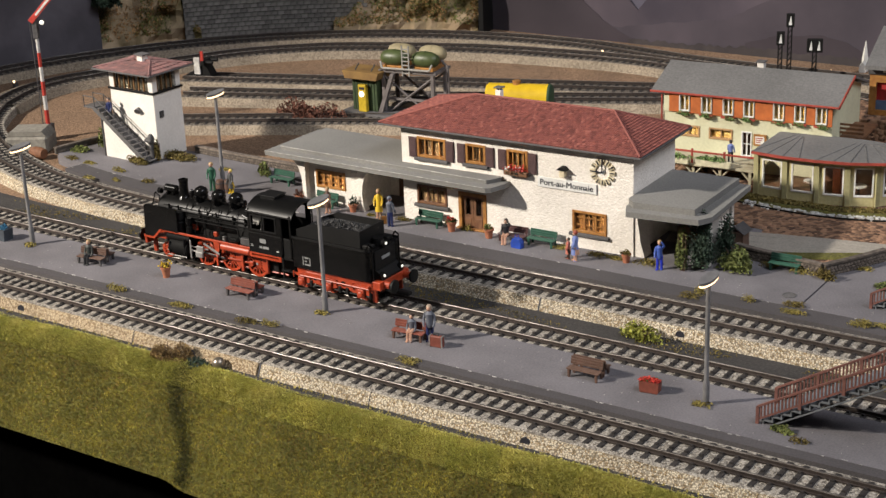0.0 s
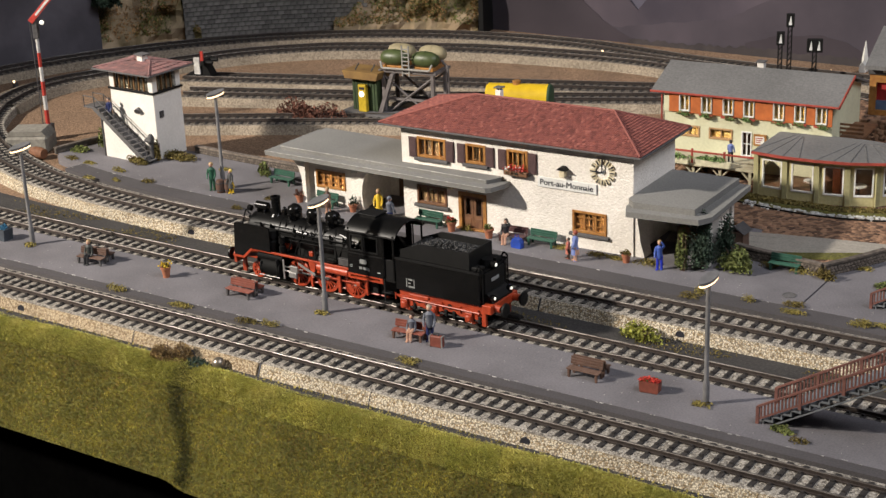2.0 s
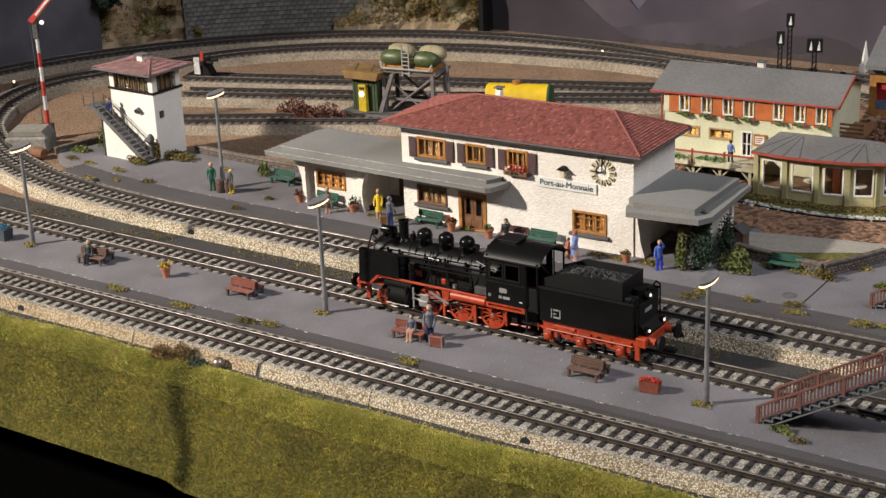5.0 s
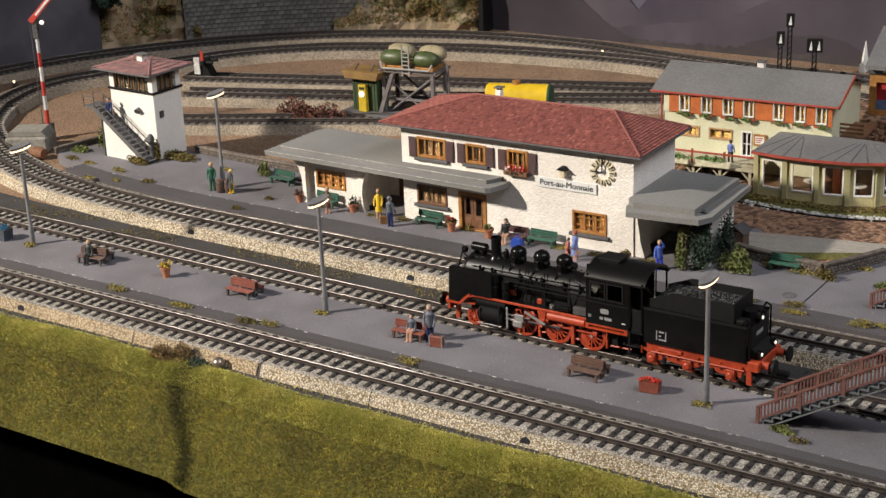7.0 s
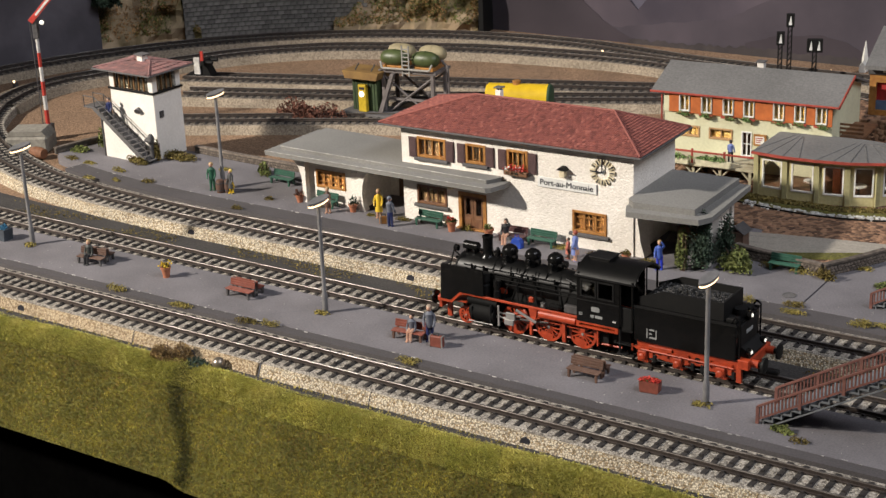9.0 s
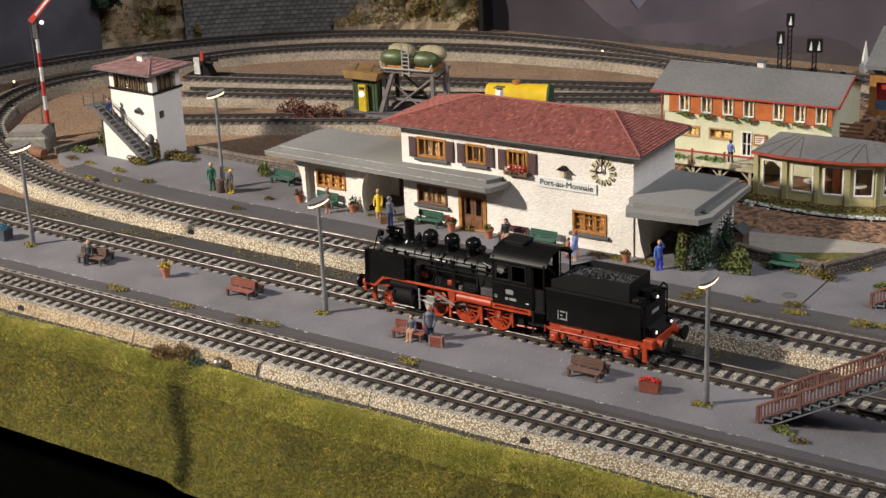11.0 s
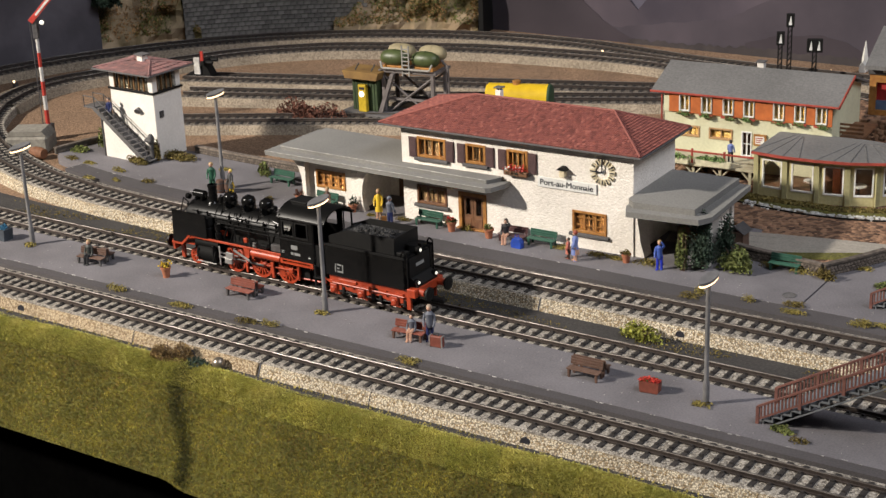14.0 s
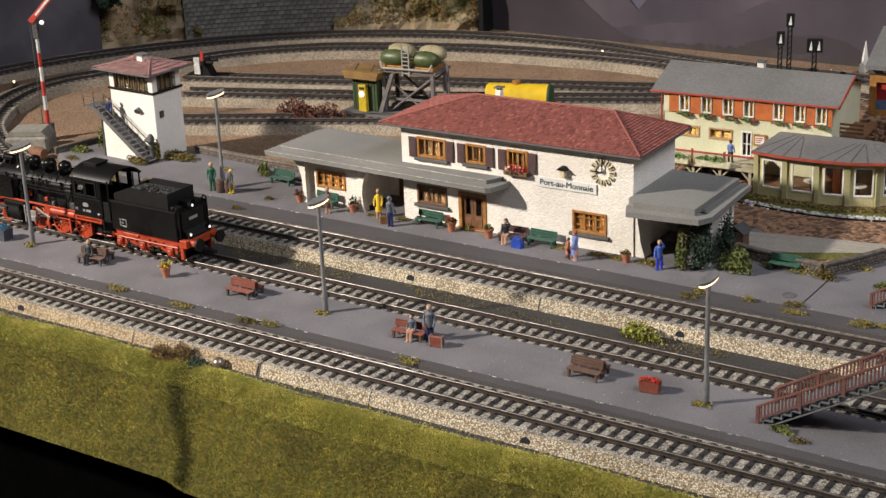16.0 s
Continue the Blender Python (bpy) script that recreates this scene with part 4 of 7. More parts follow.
def dining_room():
    t = thing("dining_room", mm(265.5, 362, ZP, 0), "yellow glazed dining room with a low grey metal roof", "building")
    # the front bends round at its far end
    pts = [(3, 2), (24, 1.5), (46, 3), (66, 6.5), (84, 14), (96, 28), (101, 46)]
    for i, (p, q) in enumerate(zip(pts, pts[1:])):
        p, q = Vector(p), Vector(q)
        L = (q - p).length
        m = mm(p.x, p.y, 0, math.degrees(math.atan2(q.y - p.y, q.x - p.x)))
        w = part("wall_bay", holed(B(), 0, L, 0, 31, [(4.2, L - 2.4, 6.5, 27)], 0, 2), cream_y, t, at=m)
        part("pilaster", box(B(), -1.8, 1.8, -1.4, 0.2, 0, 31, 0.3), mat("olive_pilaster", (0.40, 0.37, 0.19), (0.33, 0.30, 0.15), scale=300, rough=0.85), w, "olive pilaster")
        wf = part("window_frame", box(box(box(box(B(), 4.2, 5.2, -0.4, 1.5, 6.5, 27), L - 3.4, L - 2.4, -0.4, 1.5, 6.5, 27), 5.2, L - 3.4, -0.4, 1.5, 26, 27), 5.2, L - 3.4, -0.4, 1.5, 6.5, 7.5), whiteframe, w)
        pn = part("pane", box(B(), 5.0, L - 3.2, 0.8, 1.0, 7.3, 26.2), pane_m, w)
        pn.visible_shadow = False
    roof_pts = [(1, -3), (24, -5), (47, -3.5), (69, 0.5), (90, 9.5), (103, 26), (108, 52), (60, 56), (0, 52)]
    b = B()
    lo = [b.verts.new((x, y, 31)) for x, y in roof_pts]
    up = [b.verts.new((x, y, 32.6)) for x, y in roof_pts]
    ap = [b.verts.new((18, 44, 33.2)), b.verts.new((62, 44, 33.2))]
    n = len(lo)
    b.faces.new(lo[::-1])
    for i in range(n):
        b.faces.new((lo[i], lo[(i + 1) % n], up[(i + 1) % n], up[i]))
    for i in range(n):
        j = (i + 1) % n
        a, c = ap[0 if i < 2 or i > 7 else 1], ap[0 if j < 2 or j > 7 else 1]
        if a is c:
            b.faces.new((up[i], up[j], a))
        else:
            b.faces.new((up[i], up[j], c, a))
    roof = part("roof", b, slate, t, "grey sheet roof with standing seams")
    for i, (x, y) in enumerate(roof_pts[:7]):
        a = (18, 44, 33.2) if i < 2 else (62, 44, 33.2)
        for f in (0.0, 0.5):
            x2, y2 = roof_pts[i + 1]
            px, py = x + (x2 - x) * f, y + (y2 - y) * f
            part("seam", cyl(B(), (px, py, 32.7), (a[0] + (px - a[0]) * 0.25 * (1 - f), a[1], 33.3), 0.3, n=5), slate, roof)
    b = sweep(B(), roof_pts[:7], [(-0.7, 30.9), (0.4, 30.9), (0.4, 32.65), (-0.7, 32.65)])
    part("eaves_board", b, redtrim, roof, "red eaves board")
    part("floor_slab", prism(B(), [(x, y + 2.2) for x, y in pts] + [(60, 50), (4, 50)], 0.05, 1.5), wood_brown, t)
    part("back_wall", box(B(), 2, 104, 52, 54, 0, 31), wood_brown, t, "brown panelling of the room")
    part("inner_pillar", box(B(), 53, 58, 14, 19, 1.5, 30.9), mat("orange_pillar", (0.42, 0.10, 0.03)), t, "orange pillar inside")
    for x, y in ((36, 20), (68, 24), (84, 30)):
        tb = part("table", cyl(B(), (x, y, 9), (x, y, 9.8), 5.5, n=14), whiteframe, t, "round white table")
        part("table_leg", cyl(B(), (x, y, 1.5), (x, y, 9), 0.8, n=8), iron, tb)


hotel()
terrace()
dining_room()


# ---- steam engine with tender ----
def spoked(name, parent, x, y, z, r, spokes, side, tyre=steel_m):
    """A spoked wheel that turns about its own centre."""
    w = part(name, lathe(B(), [(r * 0.2, -1.2), (r * 0.2, 1.0)], n=12, axis="y"), red_m, parent, at=mm(x, y, z))
    prof = [(r - 1.6, -1.0), (r, -1.0), (r, 1.0), (r - 1.6, 1.0)]
    b = B()
    ring = []
    n = 28
    for pr_, h in prof:
        ring.append([b.verts.new((pr_ * math.cos(2 * math.pi * i / n), h, pr_ * math.sin(2 * math.pi * i / n))) for i in range(n)])
    for k in range(4):
        for i in range(n):
            b.faces.new((ring[k][i], ring[k][(i + 1) % n], ring[(k + 1) % 4][(i + 1) % n], ring[(k + 1) % 4][i]))
    part("wheel_rim", b, red_m, w)
    b = B()
    f = side * 1.05
    for s in range(spokes):
        m = Matrix.Rotation(2 * math.pi * s / spokes, 4, "Y")
        box(b, -0.38, 0.38, f * 0.5 - 0.4, f * 0.5 + 0.4, r * 0.15, r - 1.2, m=m)
    if spokes > 10:
        box(b, -r * 0.45, r * 0.45, f * 0.5 - 0.35, f * 0.5 + 0.35, -r * 0.82, -r * 0.42)
        box(b, -1.3, 1.3, f * 0.5 - 0.4, f * 0.5 + 0.9, 0, r * 0.52, 0.3)
    part("spokes", b, red_m, w)
    b = cyl(B(), (0, f - side * 0.6, 0), (0, f + side * 0.5, 0), r * 0.1, n=10)
    part("axle_cap", b, steel_m, w)
    return w


ENGINE_WHEELS, RODS = [], []
steel_dark = mat("dull_steel", (0.10, 0.095, 0.09), (0.06, 0.058, 0.055), scale=300, rough=0.4, metal=0.6, bump=0.05)


def rivets():
    """Clack valves and clips along the boiler's flank."""
    b = B()
    for s in (-1, 1):
        for x in (-6, 2, 20, 27, 34, 48, 58):
            box(b, x - 0.6, x + 0.6, s * 10.0 - 0.5, s * 10.0 + 0.5, 31, 37.4, 0.1)
        cyl(b, (22, s * 9.4, 35.5), (30, s * 9.6, 35.2), 0.7, n=6)
        cyl(b, (54, s * 7.5, 38.2), (62, s * 8.5, 36.5), 0.6, n=6)
    return b


def engine():
    t = thing("steam_locomotive", mm(110, 86.3, 0), "black steam locomotive with red chassis and coupled tender", "locomotive")
    # chassis
    part("main_frame", box(B(), -16, 92, -5, 5, 5, 14), black_matt, t)
    part("ash_pan", box(B(), 50, 80, -7, 7, 4, 12, 0.5), black_matt, t)
    for s in (-1, 1):
        # running board with its red edge and the sloping front piece
        rb = part("running_board", box(B(), -10, 65, s * 15 - (1.0 if s > 0 else 0), s * 15 + (1.0 if s < 0 else 0), 19.7, 21.0, 0.15), red_m, t, "red running-board edge")
        part("board_deck", box(B(), -12, 65, min(s * 9.5, s * 14), max(s * 9.5, s * 14), 19.8, 20.6), black_m, rb)
        b = prism(B(), [(-26, 15.0), (-17.6, 15.0), (-11.2, 21.0), (-9.9, 21.0), (-9.9, 19.7), (-10.8, 19.6), (-17.0, 13.6), (-26, 13.6)], s * 15 - 0.6, s * 15 + 0.6, "y")
        part("board_slope", b, red_m, rb)
        part("smoke_deflector", prism(B(), [(-24.6, 15.1), (-23.4, 35.6), (-22.2, 36.6), (3.8, 36.6), (4.6, 35.8), (4.6, 21.1), (-11.4, 21.1), (-17.8, 15.1)], s * 15.2 - 0.4, s * 15.2 + 0.4, "y"), black_m, t, "large black smoke deflector plate")
        cy = part("cylinder", lathe(B(), [(4.6, -6.4), (5.8, -6.0), (5.8, 9.4), (4.6, 9.9)], (1.5, s * 10.6, 10.0), 20, "x"), black_deep, t, smooth=True)
        part("valve_chest", lathe(B(), [(1.6, -9.4), (2.9, -8.8), (2.9, 10.6), (1.6, 11.3)], (1.5, s * 11.4, 16.4), 14, "x"), black_deep, cy, smooth=True)
        part("cylinder_cover", cyl(B(), (-6.6, s * 10.6, 10.0), (-5.2, s * 10.6, 10.0), 3.4, n=14), black_deep, cy)
        part("drain_pipe", cyl(cyl(B(), (-6, s * 14.6, 4.6), (10, s * 14.6, 4.6), 0.4, n=6), (-7.5, s * 14.6, 3.4), (-6, s * 14.6, 4.6), 0.4, n=6), steel_dark, cy)
        part("cylinder_band", box(box(B(), -3.4, -2.8, s * 10.6 - 6.0, s * 10.6 + 6.0, 6, 14, 0.2), 9.0, 9.8, s * 10.6 - 6.0, s * 10.6 + 6.0, 6, 17, 0.2), black_matt, cy)
        part("slide_bar", box(B(), 13, 28, s * 13.4 - 0.4, s * 13.4 + 0.4, 12.4, 13.0), steel_m, t, "bright slide bar")
        part("crosshead", box(box(B(), 18.5, 24.5, s * 14.0 - 0.7, s * 14.0 + 0.7, 10.0, 14.2, 0.3), 17.6, 23.6, s * 14.2 - 0.8, s * 14.2 + 0.8, 6.6, 10.2, 0.3), steel_m, t, "bright crosshead")
        part("combination_lever", box(B(), 13.5, 14.7, s * 15.0 - 0.35, s * 15.0 + 0.35, 5.0, 17.6, 0.2), steel_m, t, "bright upright lever")
        part("piston_rod", cyl(B(), (12, s * 13.4, 10.0), (20, s * 13.4, 10.0), 0.7, n=8), steel_m, t)
        b = box(B(), -7, 7, -0.35, 0.35, -0.8, 0.8, 0.2)
        part("expansion_link", b, steel_m, t, "bright curved link", at=mm(32, s * 14.8, 14.4, 0, 0, 22))
        part("link_bracket", prism(B(), [(33.5, 19.6), (39, 19.6), (38, 14), (36, 12.4), (34.5, 14)], s * 14 - 0.5, s * 14 + 0.5, "y"), red_m, t)
        part("air_tank", lathe(B(), [(1.6, 39.4), (2.6, 40.0), (2.6, 63.2), (1.6, 63.8)], (0, s * 13.0, 17.2), 14, "x"), red_m, t, "long red air reservoir", smooth=True)
        cb = part("cab_step_beam", holed(B(), 64.2, 89.6, 15.6, 19.0, [(66.0, 87.6, 16.6, 17.9)], min(s * 15.4, s * 13.6), max(s * 15.4, s * 13.6)), red_m, t)
        part("beam_back", box(B(), 65, 88.5, s * 13.3 - 0.2, s * 13.3 + 0.2, 16, 18.6), black_matt, cb)
        part("brake_rigging", cyl(cyl(cyl(B(), (28, s * 10.6, 16.6), (36, s * 13.6, 9.4), 0.7, n=6), (50, s * 7.0, 3.6), (88, s * 7.0, 4.2), 0.6, n=6), (30, s * 7.0, 3.4), (50, s * 7.0, 3.6), 0.6, n=6), red_m, t, "red brake rodding")
        part("ashpan_pipe", cyl(B(), (76, s * 12.6, 5.0), (76, s * 12.6, 15.5), 0.8, n=6), red_m, t)
        part("cab_step", box(box(box(B(), 89.8, 91, s * 14.5 - 0.5, s * 14.5 + 0.5, 5, 18.5, 0.2), 89, 95, s * 14.0 - 1.6, s * 14.0 + 1.6, 4.2, 5.0, 0.1), 89, 95, s * 14.0 - 1.6, s * 14.0 + 1.6, 10.2, 10.9, 0.1), black_matt, t)
        part("brake_hanger", box(B(), 53.2, 55.6, s * 11.6 - 0.6, s * 11.6 + 0.6, 2.2, 15, 0.3), red_m, t)
        part("brake_hanger", box(B(), 32.4, 34.2, s * 11.6 - 0.6, s * 11.6 + 0.6, 2.2, 13, 0.3), red_m, t)
        part("buffer", lathe(B(), [(1.5, -26), (1.5, -30.5), (4.2, -31.0), (4.2, -32.0), (2, -32.4)][::-1], (0, s * 10, 12.6), 14, "x"), black_m, t)
        part("buffer_sleeve", cyl(B(), (-25.9, s * 10, 12.6), (-29.0, s * 10, 12.6), 2.1, n=12), red_m, t)
        part("guard_iron", box(B(), -24, -21, s * 9 - 0.8, s * 9 + 0.8, 2, 11, 0.2), red_m, t)
        part("front_lamp", lathe(B(), [(1.3, -27.2), (2.0, -27.0), (2.0, -24.4), (1.2, -24.2)], (0, s * 9.5, 17.6), 12, "x"), black_m, t)
    part("buffer_beam", box(B(), -26, -24, -15, 15, 9.2, 15.0, 0.2), red_m, t)
    part("front_deck", box(B(), -24, -8, -14, 14, 14.3, 15.0), red_m, t)
    part("coupling_hook", box(B(), -33, -26, -1.5, 1.5, 8.5, 10.5, 0.4), black_matt, t)
    # boiler
    bo = part("boiler", lathe(B(), [(5.5, -19.6), (8.0, -18.6), (9.6, -17.4), (9.9, -16.4), (9.9, 6.0), (10.1, 6.1), (10.1, 7.0), (9.9, 7.1), (9.9, 28), (10.1, 28.1), (10.1, 29), (9.9, 29.1), (9.9, 48), (10.1, 48.1), (10.1, 49), (9.9, 49.1), (9.9, 68)], (0, 0, 30.6), 32, "x"), black_satin, t, "black boiler with bands", smooth=True)
    part("smokebox_door", lathe(B(), [(2, -21.4), (5.5, -20.6), (7.6, -19.3), (7.6, -18.4)], (0, 0, 30.6), 20, "x"), black_matt, bo, smooth=True)
    for a in range(0, 360, 60):
        y, z = 7.4 * math.cos(radians(a)), 30.6 + 7.4 * math.sin(radians(a))
        part("door_clamp", box(B(), -20.6, -19.0, y - 0.7, y + 0.7, z - 0.7, z + 0.7, 0.1), black_m, bo)
    part("heater_saddle", box(box(B(), -15, -13.6, -2.6, 2.6, 39.0, 42.4, 0.2), -10, -8.6, -2.6, 2.6, 39.4, 42.4, 0.2), black_m, bo)
    part("front_rail", cyl(cyl(B(), (-20.4, -12.6, 30), (-18.6, -8.6, 43.4), 0.4, n=6), (-18.6, -8.6, 43.4), (-15.5, -7.6, 40.0), 0.4, n=6), black_m, bo)
    part("front_lamp_top", lathe(B(), [(1.2, -24.0), (1.9, -23.6), (1.9, -21.2), (1.2, -21.0)], (0, 0, 41.2), 12, "x"), black_m, bo)
    # black plates added to block the view through and keep this space dark
    part("frame_plate", box(box(B(), 4, 52, -7.5, -6.8, 13, 26), 4, 52, 6.8, 7.5, 13, 26), black_matt, bo)
    part("saddle", box(B(), -12, 6, -6, 6, 14, 24), black_matt, bo)
    part("firebox", box(B(), 50, 68, -10.5, 10.5, 14, 33, 1.0), black_matt, bo)
    part("chimney", lathe(B(), [(5, 39.0), (3.5, 40.8), (2.9, 42.5), (2.9, 50.4), (3.2, 50.7), (3.2, 52.0), (2.5, 52.2), (2.5, 49.0)], (-1.1, 0, 0), 20), black_m, bo, smooth=True)
    part("preheater", lathe(B(), [(1.8, -5.4), (2.5, -4.8), (2.5, 4.2), (1.8, 4.8)], (-11.8, 0, 44.3), 16, "x"), black_m, bo, "black drum-shaped feedwater heater", smooth=True)
    part("bell", lathe(B(), [(2.0, 39.8), (1.7, 42.0), (1.6, 43.8), (0.9, 45.4), (0.3, 45.8)], (4.8, 1.0, 0), 12), black_m, bo, smooth=True)
    for x in (13.6, 28.6, 43.1):
        d = part("dome", lathe(B(), [(5.6, 38.5), (4.5, 40.6), (4.4, 45.4), (4.55, 45.6), (4.45, 46.8), (3.7, 48.0), (2.4, 48.7), (0.6, 48.9)], (x, 0, 0), 20), black_m, bo, "rounded black dome", smooth=True)
        part("dome_band", lathe(B(), [(4.75, 44.9), (4.75, 45.5)], (x, 0, 0), 20), black_m, d)
        part("dome_lid", lathe(B(), [(1.6, 48.6), (1.6, 49.3), (0.4, 49.5)], (x, 0, 0), 12), black_m, d, smooth=True)
        part("dome_valve", cyl(B(), (x + 3.8, -2.5, 43.2), (x + 6.2, -3.2, 43.4), 1.1, n=8), black_m, d)
        part("dome_lug", box(B(), x - 1.2, x + 1.2, -6.4, -4.6, 41, 44.5, 0.3), black_m, d)
        part("sand_pipe", cyl(B(), (x - 1, -7.0, 39.5), (x - 4, -10.4, 27), 0.45, n=6), black_m, d)
    part("sand_dome_valve", cyl(B(), (47.5, 0, 43.5), (50.4, 0, 43.5), 2.0, n=10), black_m, bo)
    for k, (y, z) in enumerate(((-9.0, 36.0), (-9.9, 33.8), (-10.4, 31.6), (-10.5, 29.4))):
        part("boiler_pipe", cyl(B(), (-12 + 8 * k, y, z), (66, y, z), 0.38, n=6), black_deep, bo)
        part("boiler_pipe", cyl(B(), (-12 + 8 * k, -y, z), (66, -y, z), 0.38, n=6), black_deep, bo)
    for s in (-1, 1):
        part("boiler_handrail", cyl(B(), (-14, s * 10.9, 34.6), (64, s * 10.9, 34.6), 0.3, n=6), black_deep, bo)
        for k in range(6):
            part("handrail_stud", cyl(B(), (-10 + k * 14, s * 9.2, 34.2), (-10 + k * 14, s * 11.1, 34.6), 0.4, n=6), black_m, bo)
        for k, x in enumerate((7, 18, 22, 23.6, 34, 36, 50, 56)):
            part("feed_pipe", cyl(cyl(B(), (x, s * 6.6, 38.4), (x + 1.5, s * 10.3, 32), 0.4, n=6), (x + 1.5, s * 10.3, 32), (x + 3 - 6 * (k % 2), s * 11.2, 21), 0.4, n=6), black_deep, bo)
        part("lubricator", box(B(), 40.5, 43.5, s * 12.4 - 1.2, s * 12.4 + 1.2, 20.4, 24.0, 0.3), steel_dark, bo)
        part("lubricator_cap", cyl(B(), (42, s * 13.6, 22.6), (42, s * 14.1, 22.6), 0.7, n=10), steel_m, bo)
        part("injector", lathe(B(), [(1.2, 46), (1.8, 47), (1.8, 52), (1.0, 54)], (0, s * 12.0, 22.4), 12, "x"), black_m, bo)
        part("pump_body", lathe(B(), [(2.2, 20.4), (2.2, 25.4), (1.4, 26), (1.4, 27), (2.2, 27.4), (2.2, 31.5)], (12, s * 12.2, 0), 12), black_m, bo)
        part("red_stretcher", box(B(), 10, 17, s * 9.4 - 0.6, s * 9.4 + 0.6, 23, 26.6, 0.3), red_m, bo)
    part("whistle", cyl(cyl(cyl(B(), (59.5, -3, 39), (59.5, -3, 44.5), 0.5, n=8), (59.5, -3, 44.5), (59.5, -3, 47.5), 1.0, n=8), (62, -3.5, 39), (62, -3.5, 45.0), 0.7, n=8), black_m, bo)
    part("rivet_row", rivets(), black_m, bo)
    part("air_pump", lathe(B(), [(2.6, 20), (2.6, 27), (1.6, 27.6), (1.6, 29), (2.6, 29.4), (2.6, 34)], (4, -11.4, 0), 12), black_matt, bo)
    part("ash_lamp", box(B(), 32, 35, -12.0, -10, 22.0, 25.0, 0.3), red_m, bo)
    part("grille_box", box(B(), 55.5, 63.5, -13.4, -10.8, 21.0, 25.4, 0.2), iron, bo)
    # cab
    for s in (-1, 1):
        cab = part("cab_side", holed(B(), 64.6, 90.4, 19.0, 45.6, [(67.6, 75.8, 34.4, 43.2), (77.8, 86.4, 34.4, 43.2)], min(s * 15.4, s * 14.6), max(s * 15.4, s * 14.6)), black_m, t)
        part("emblem", prism(B(), [(74.2, 26.0), (77.8, 26.0), (78.5, 26.5), (78.5, 28.3), (77.8, 28.8), (74.2, 28.8), (73.5, 28.3), (73.5, 26.5)], s * 15.55 - 0.06, s * 15.55 + 0.06, "y"), greyprint, cab, "small grey emblem plate")
        part("number_bars", box(box(B(), 73.0, 75.0, s * 15.5 - 0.06, s * 15.5 + 0.06, 22.4, 24.0), 75.8, 80.2, s * 15.5 - 0.06, s * 15.5 + 0.06, 22.4, 24.0), greyprint, cab)
        part("small_bars", box(box(B(), 66.0, 68.0, s * 15.5 - 0.06, s * 15.5 + 0.06, 23.8, 24.3), 66.0, 68.0, s * 15.5 - 0.06, s * 15.5 + 0.06, 22.8, 23.3), greyprint, cab)
        part("door_bar", box(B(), 86.4, 88.4, s * 15.5 - 0.06, s * 15.5 + 0.06, 22.0, 22.6), white_m, cab)
        part("grab_rail", cyl(B(), (91.2, s * 15.4, 21), (91.2, s * 15.4, 44), 0.45, n=6), black_m, cab)
        part("window_frame", holed(B(), 66.9, 76.5, 33.7, 43.9, [(67.7, 75.7, 34.5, 43.1)], min(s * 15.7, s * 15.3), max(s * 15.7, s * 15.3)), black_matt, cab)
        sash = part("sliding_pane", box(B(), 67.4, 76.0, s * 14.4 - 0.1, s * 14.4 + 0.1, 34.2, 43.4), pane_m, cab)
        sash.visible_shadow = False
        part("window_frame", holed(B(), 77.1, 87.1, 33.7, 43.9, [(77.9, 86.3, 34.5, 43.1)], min(s * 15.7, s * 15.3), max(s * 15.7, s * 15.3)), black_matt, cab)
        part("cab_seam", box(B(), 64.7, 90.3, s * 15.45 - 0.1, s * 15.45 + 0.1, 31.6, 32.2), black_matt, cab)
        part("cab_door", box(B(), 91.6, 97.4, s * 14.6 - 0.3, s * 14.6 + 0.3, 19.0, 31.5, 0.15), black_matt, cab)
        part("cab_post", box(B(), 97.4, 98.3, s * 14.8 - 0.4, s * 14.8 + 0.4, 19, 46.5), black_m, cab)
    part("cab_front", holed(B(), -14.6, 14.6, 18.2, 47, [(-11.5, -5, 35, 42), (5, 11.5, 35, 42)], 0, 1.0), black_m, t, at=pose(65.6 * S, 0, 0, 0, 0, 90))
    part("cab_floor", box(B(), 65, 98, -14.4, 14.4, 17.6, 19.0), black_matt, t)
    part("backhead", box(B(), 66.5, 73, -8, 8, 19.1, 38, 1.0), black_matt, t)
    arc = [(16.6 * math.sin(radians(a)) * 0.985, 33.4 + 18.2 * math.cos(radians(a))) for a in range(-68, 69, 8)]
    arc = [(y, 45.2 + (z - 40.2) * 0.62) for y, z in arc]
    b = prism(B(), arc + [(y * 0.97, z - 0.9) for y, z in arc[::-1]], 63.4, 99.4, "x")
    cr = part("cab_roof", b, black_satin, t, "curved black cab roof", smooth=True)
    for s in (-1, 1):
        part("roof_gutter", cyl(B(), (63.4, s * 15.7, 45.4), (99.4, s * 15.7, 45.4), 0.55, n=8), black_m, cr)
    part("roof_vent", box(box(B(), 67.4, 79.4, -5.5, 5.5, 50.6, 53.2, 0.4), 66.8, 80, -6.0, 6.0, 52.9, 53.6, 0.2), black_matt, cr)
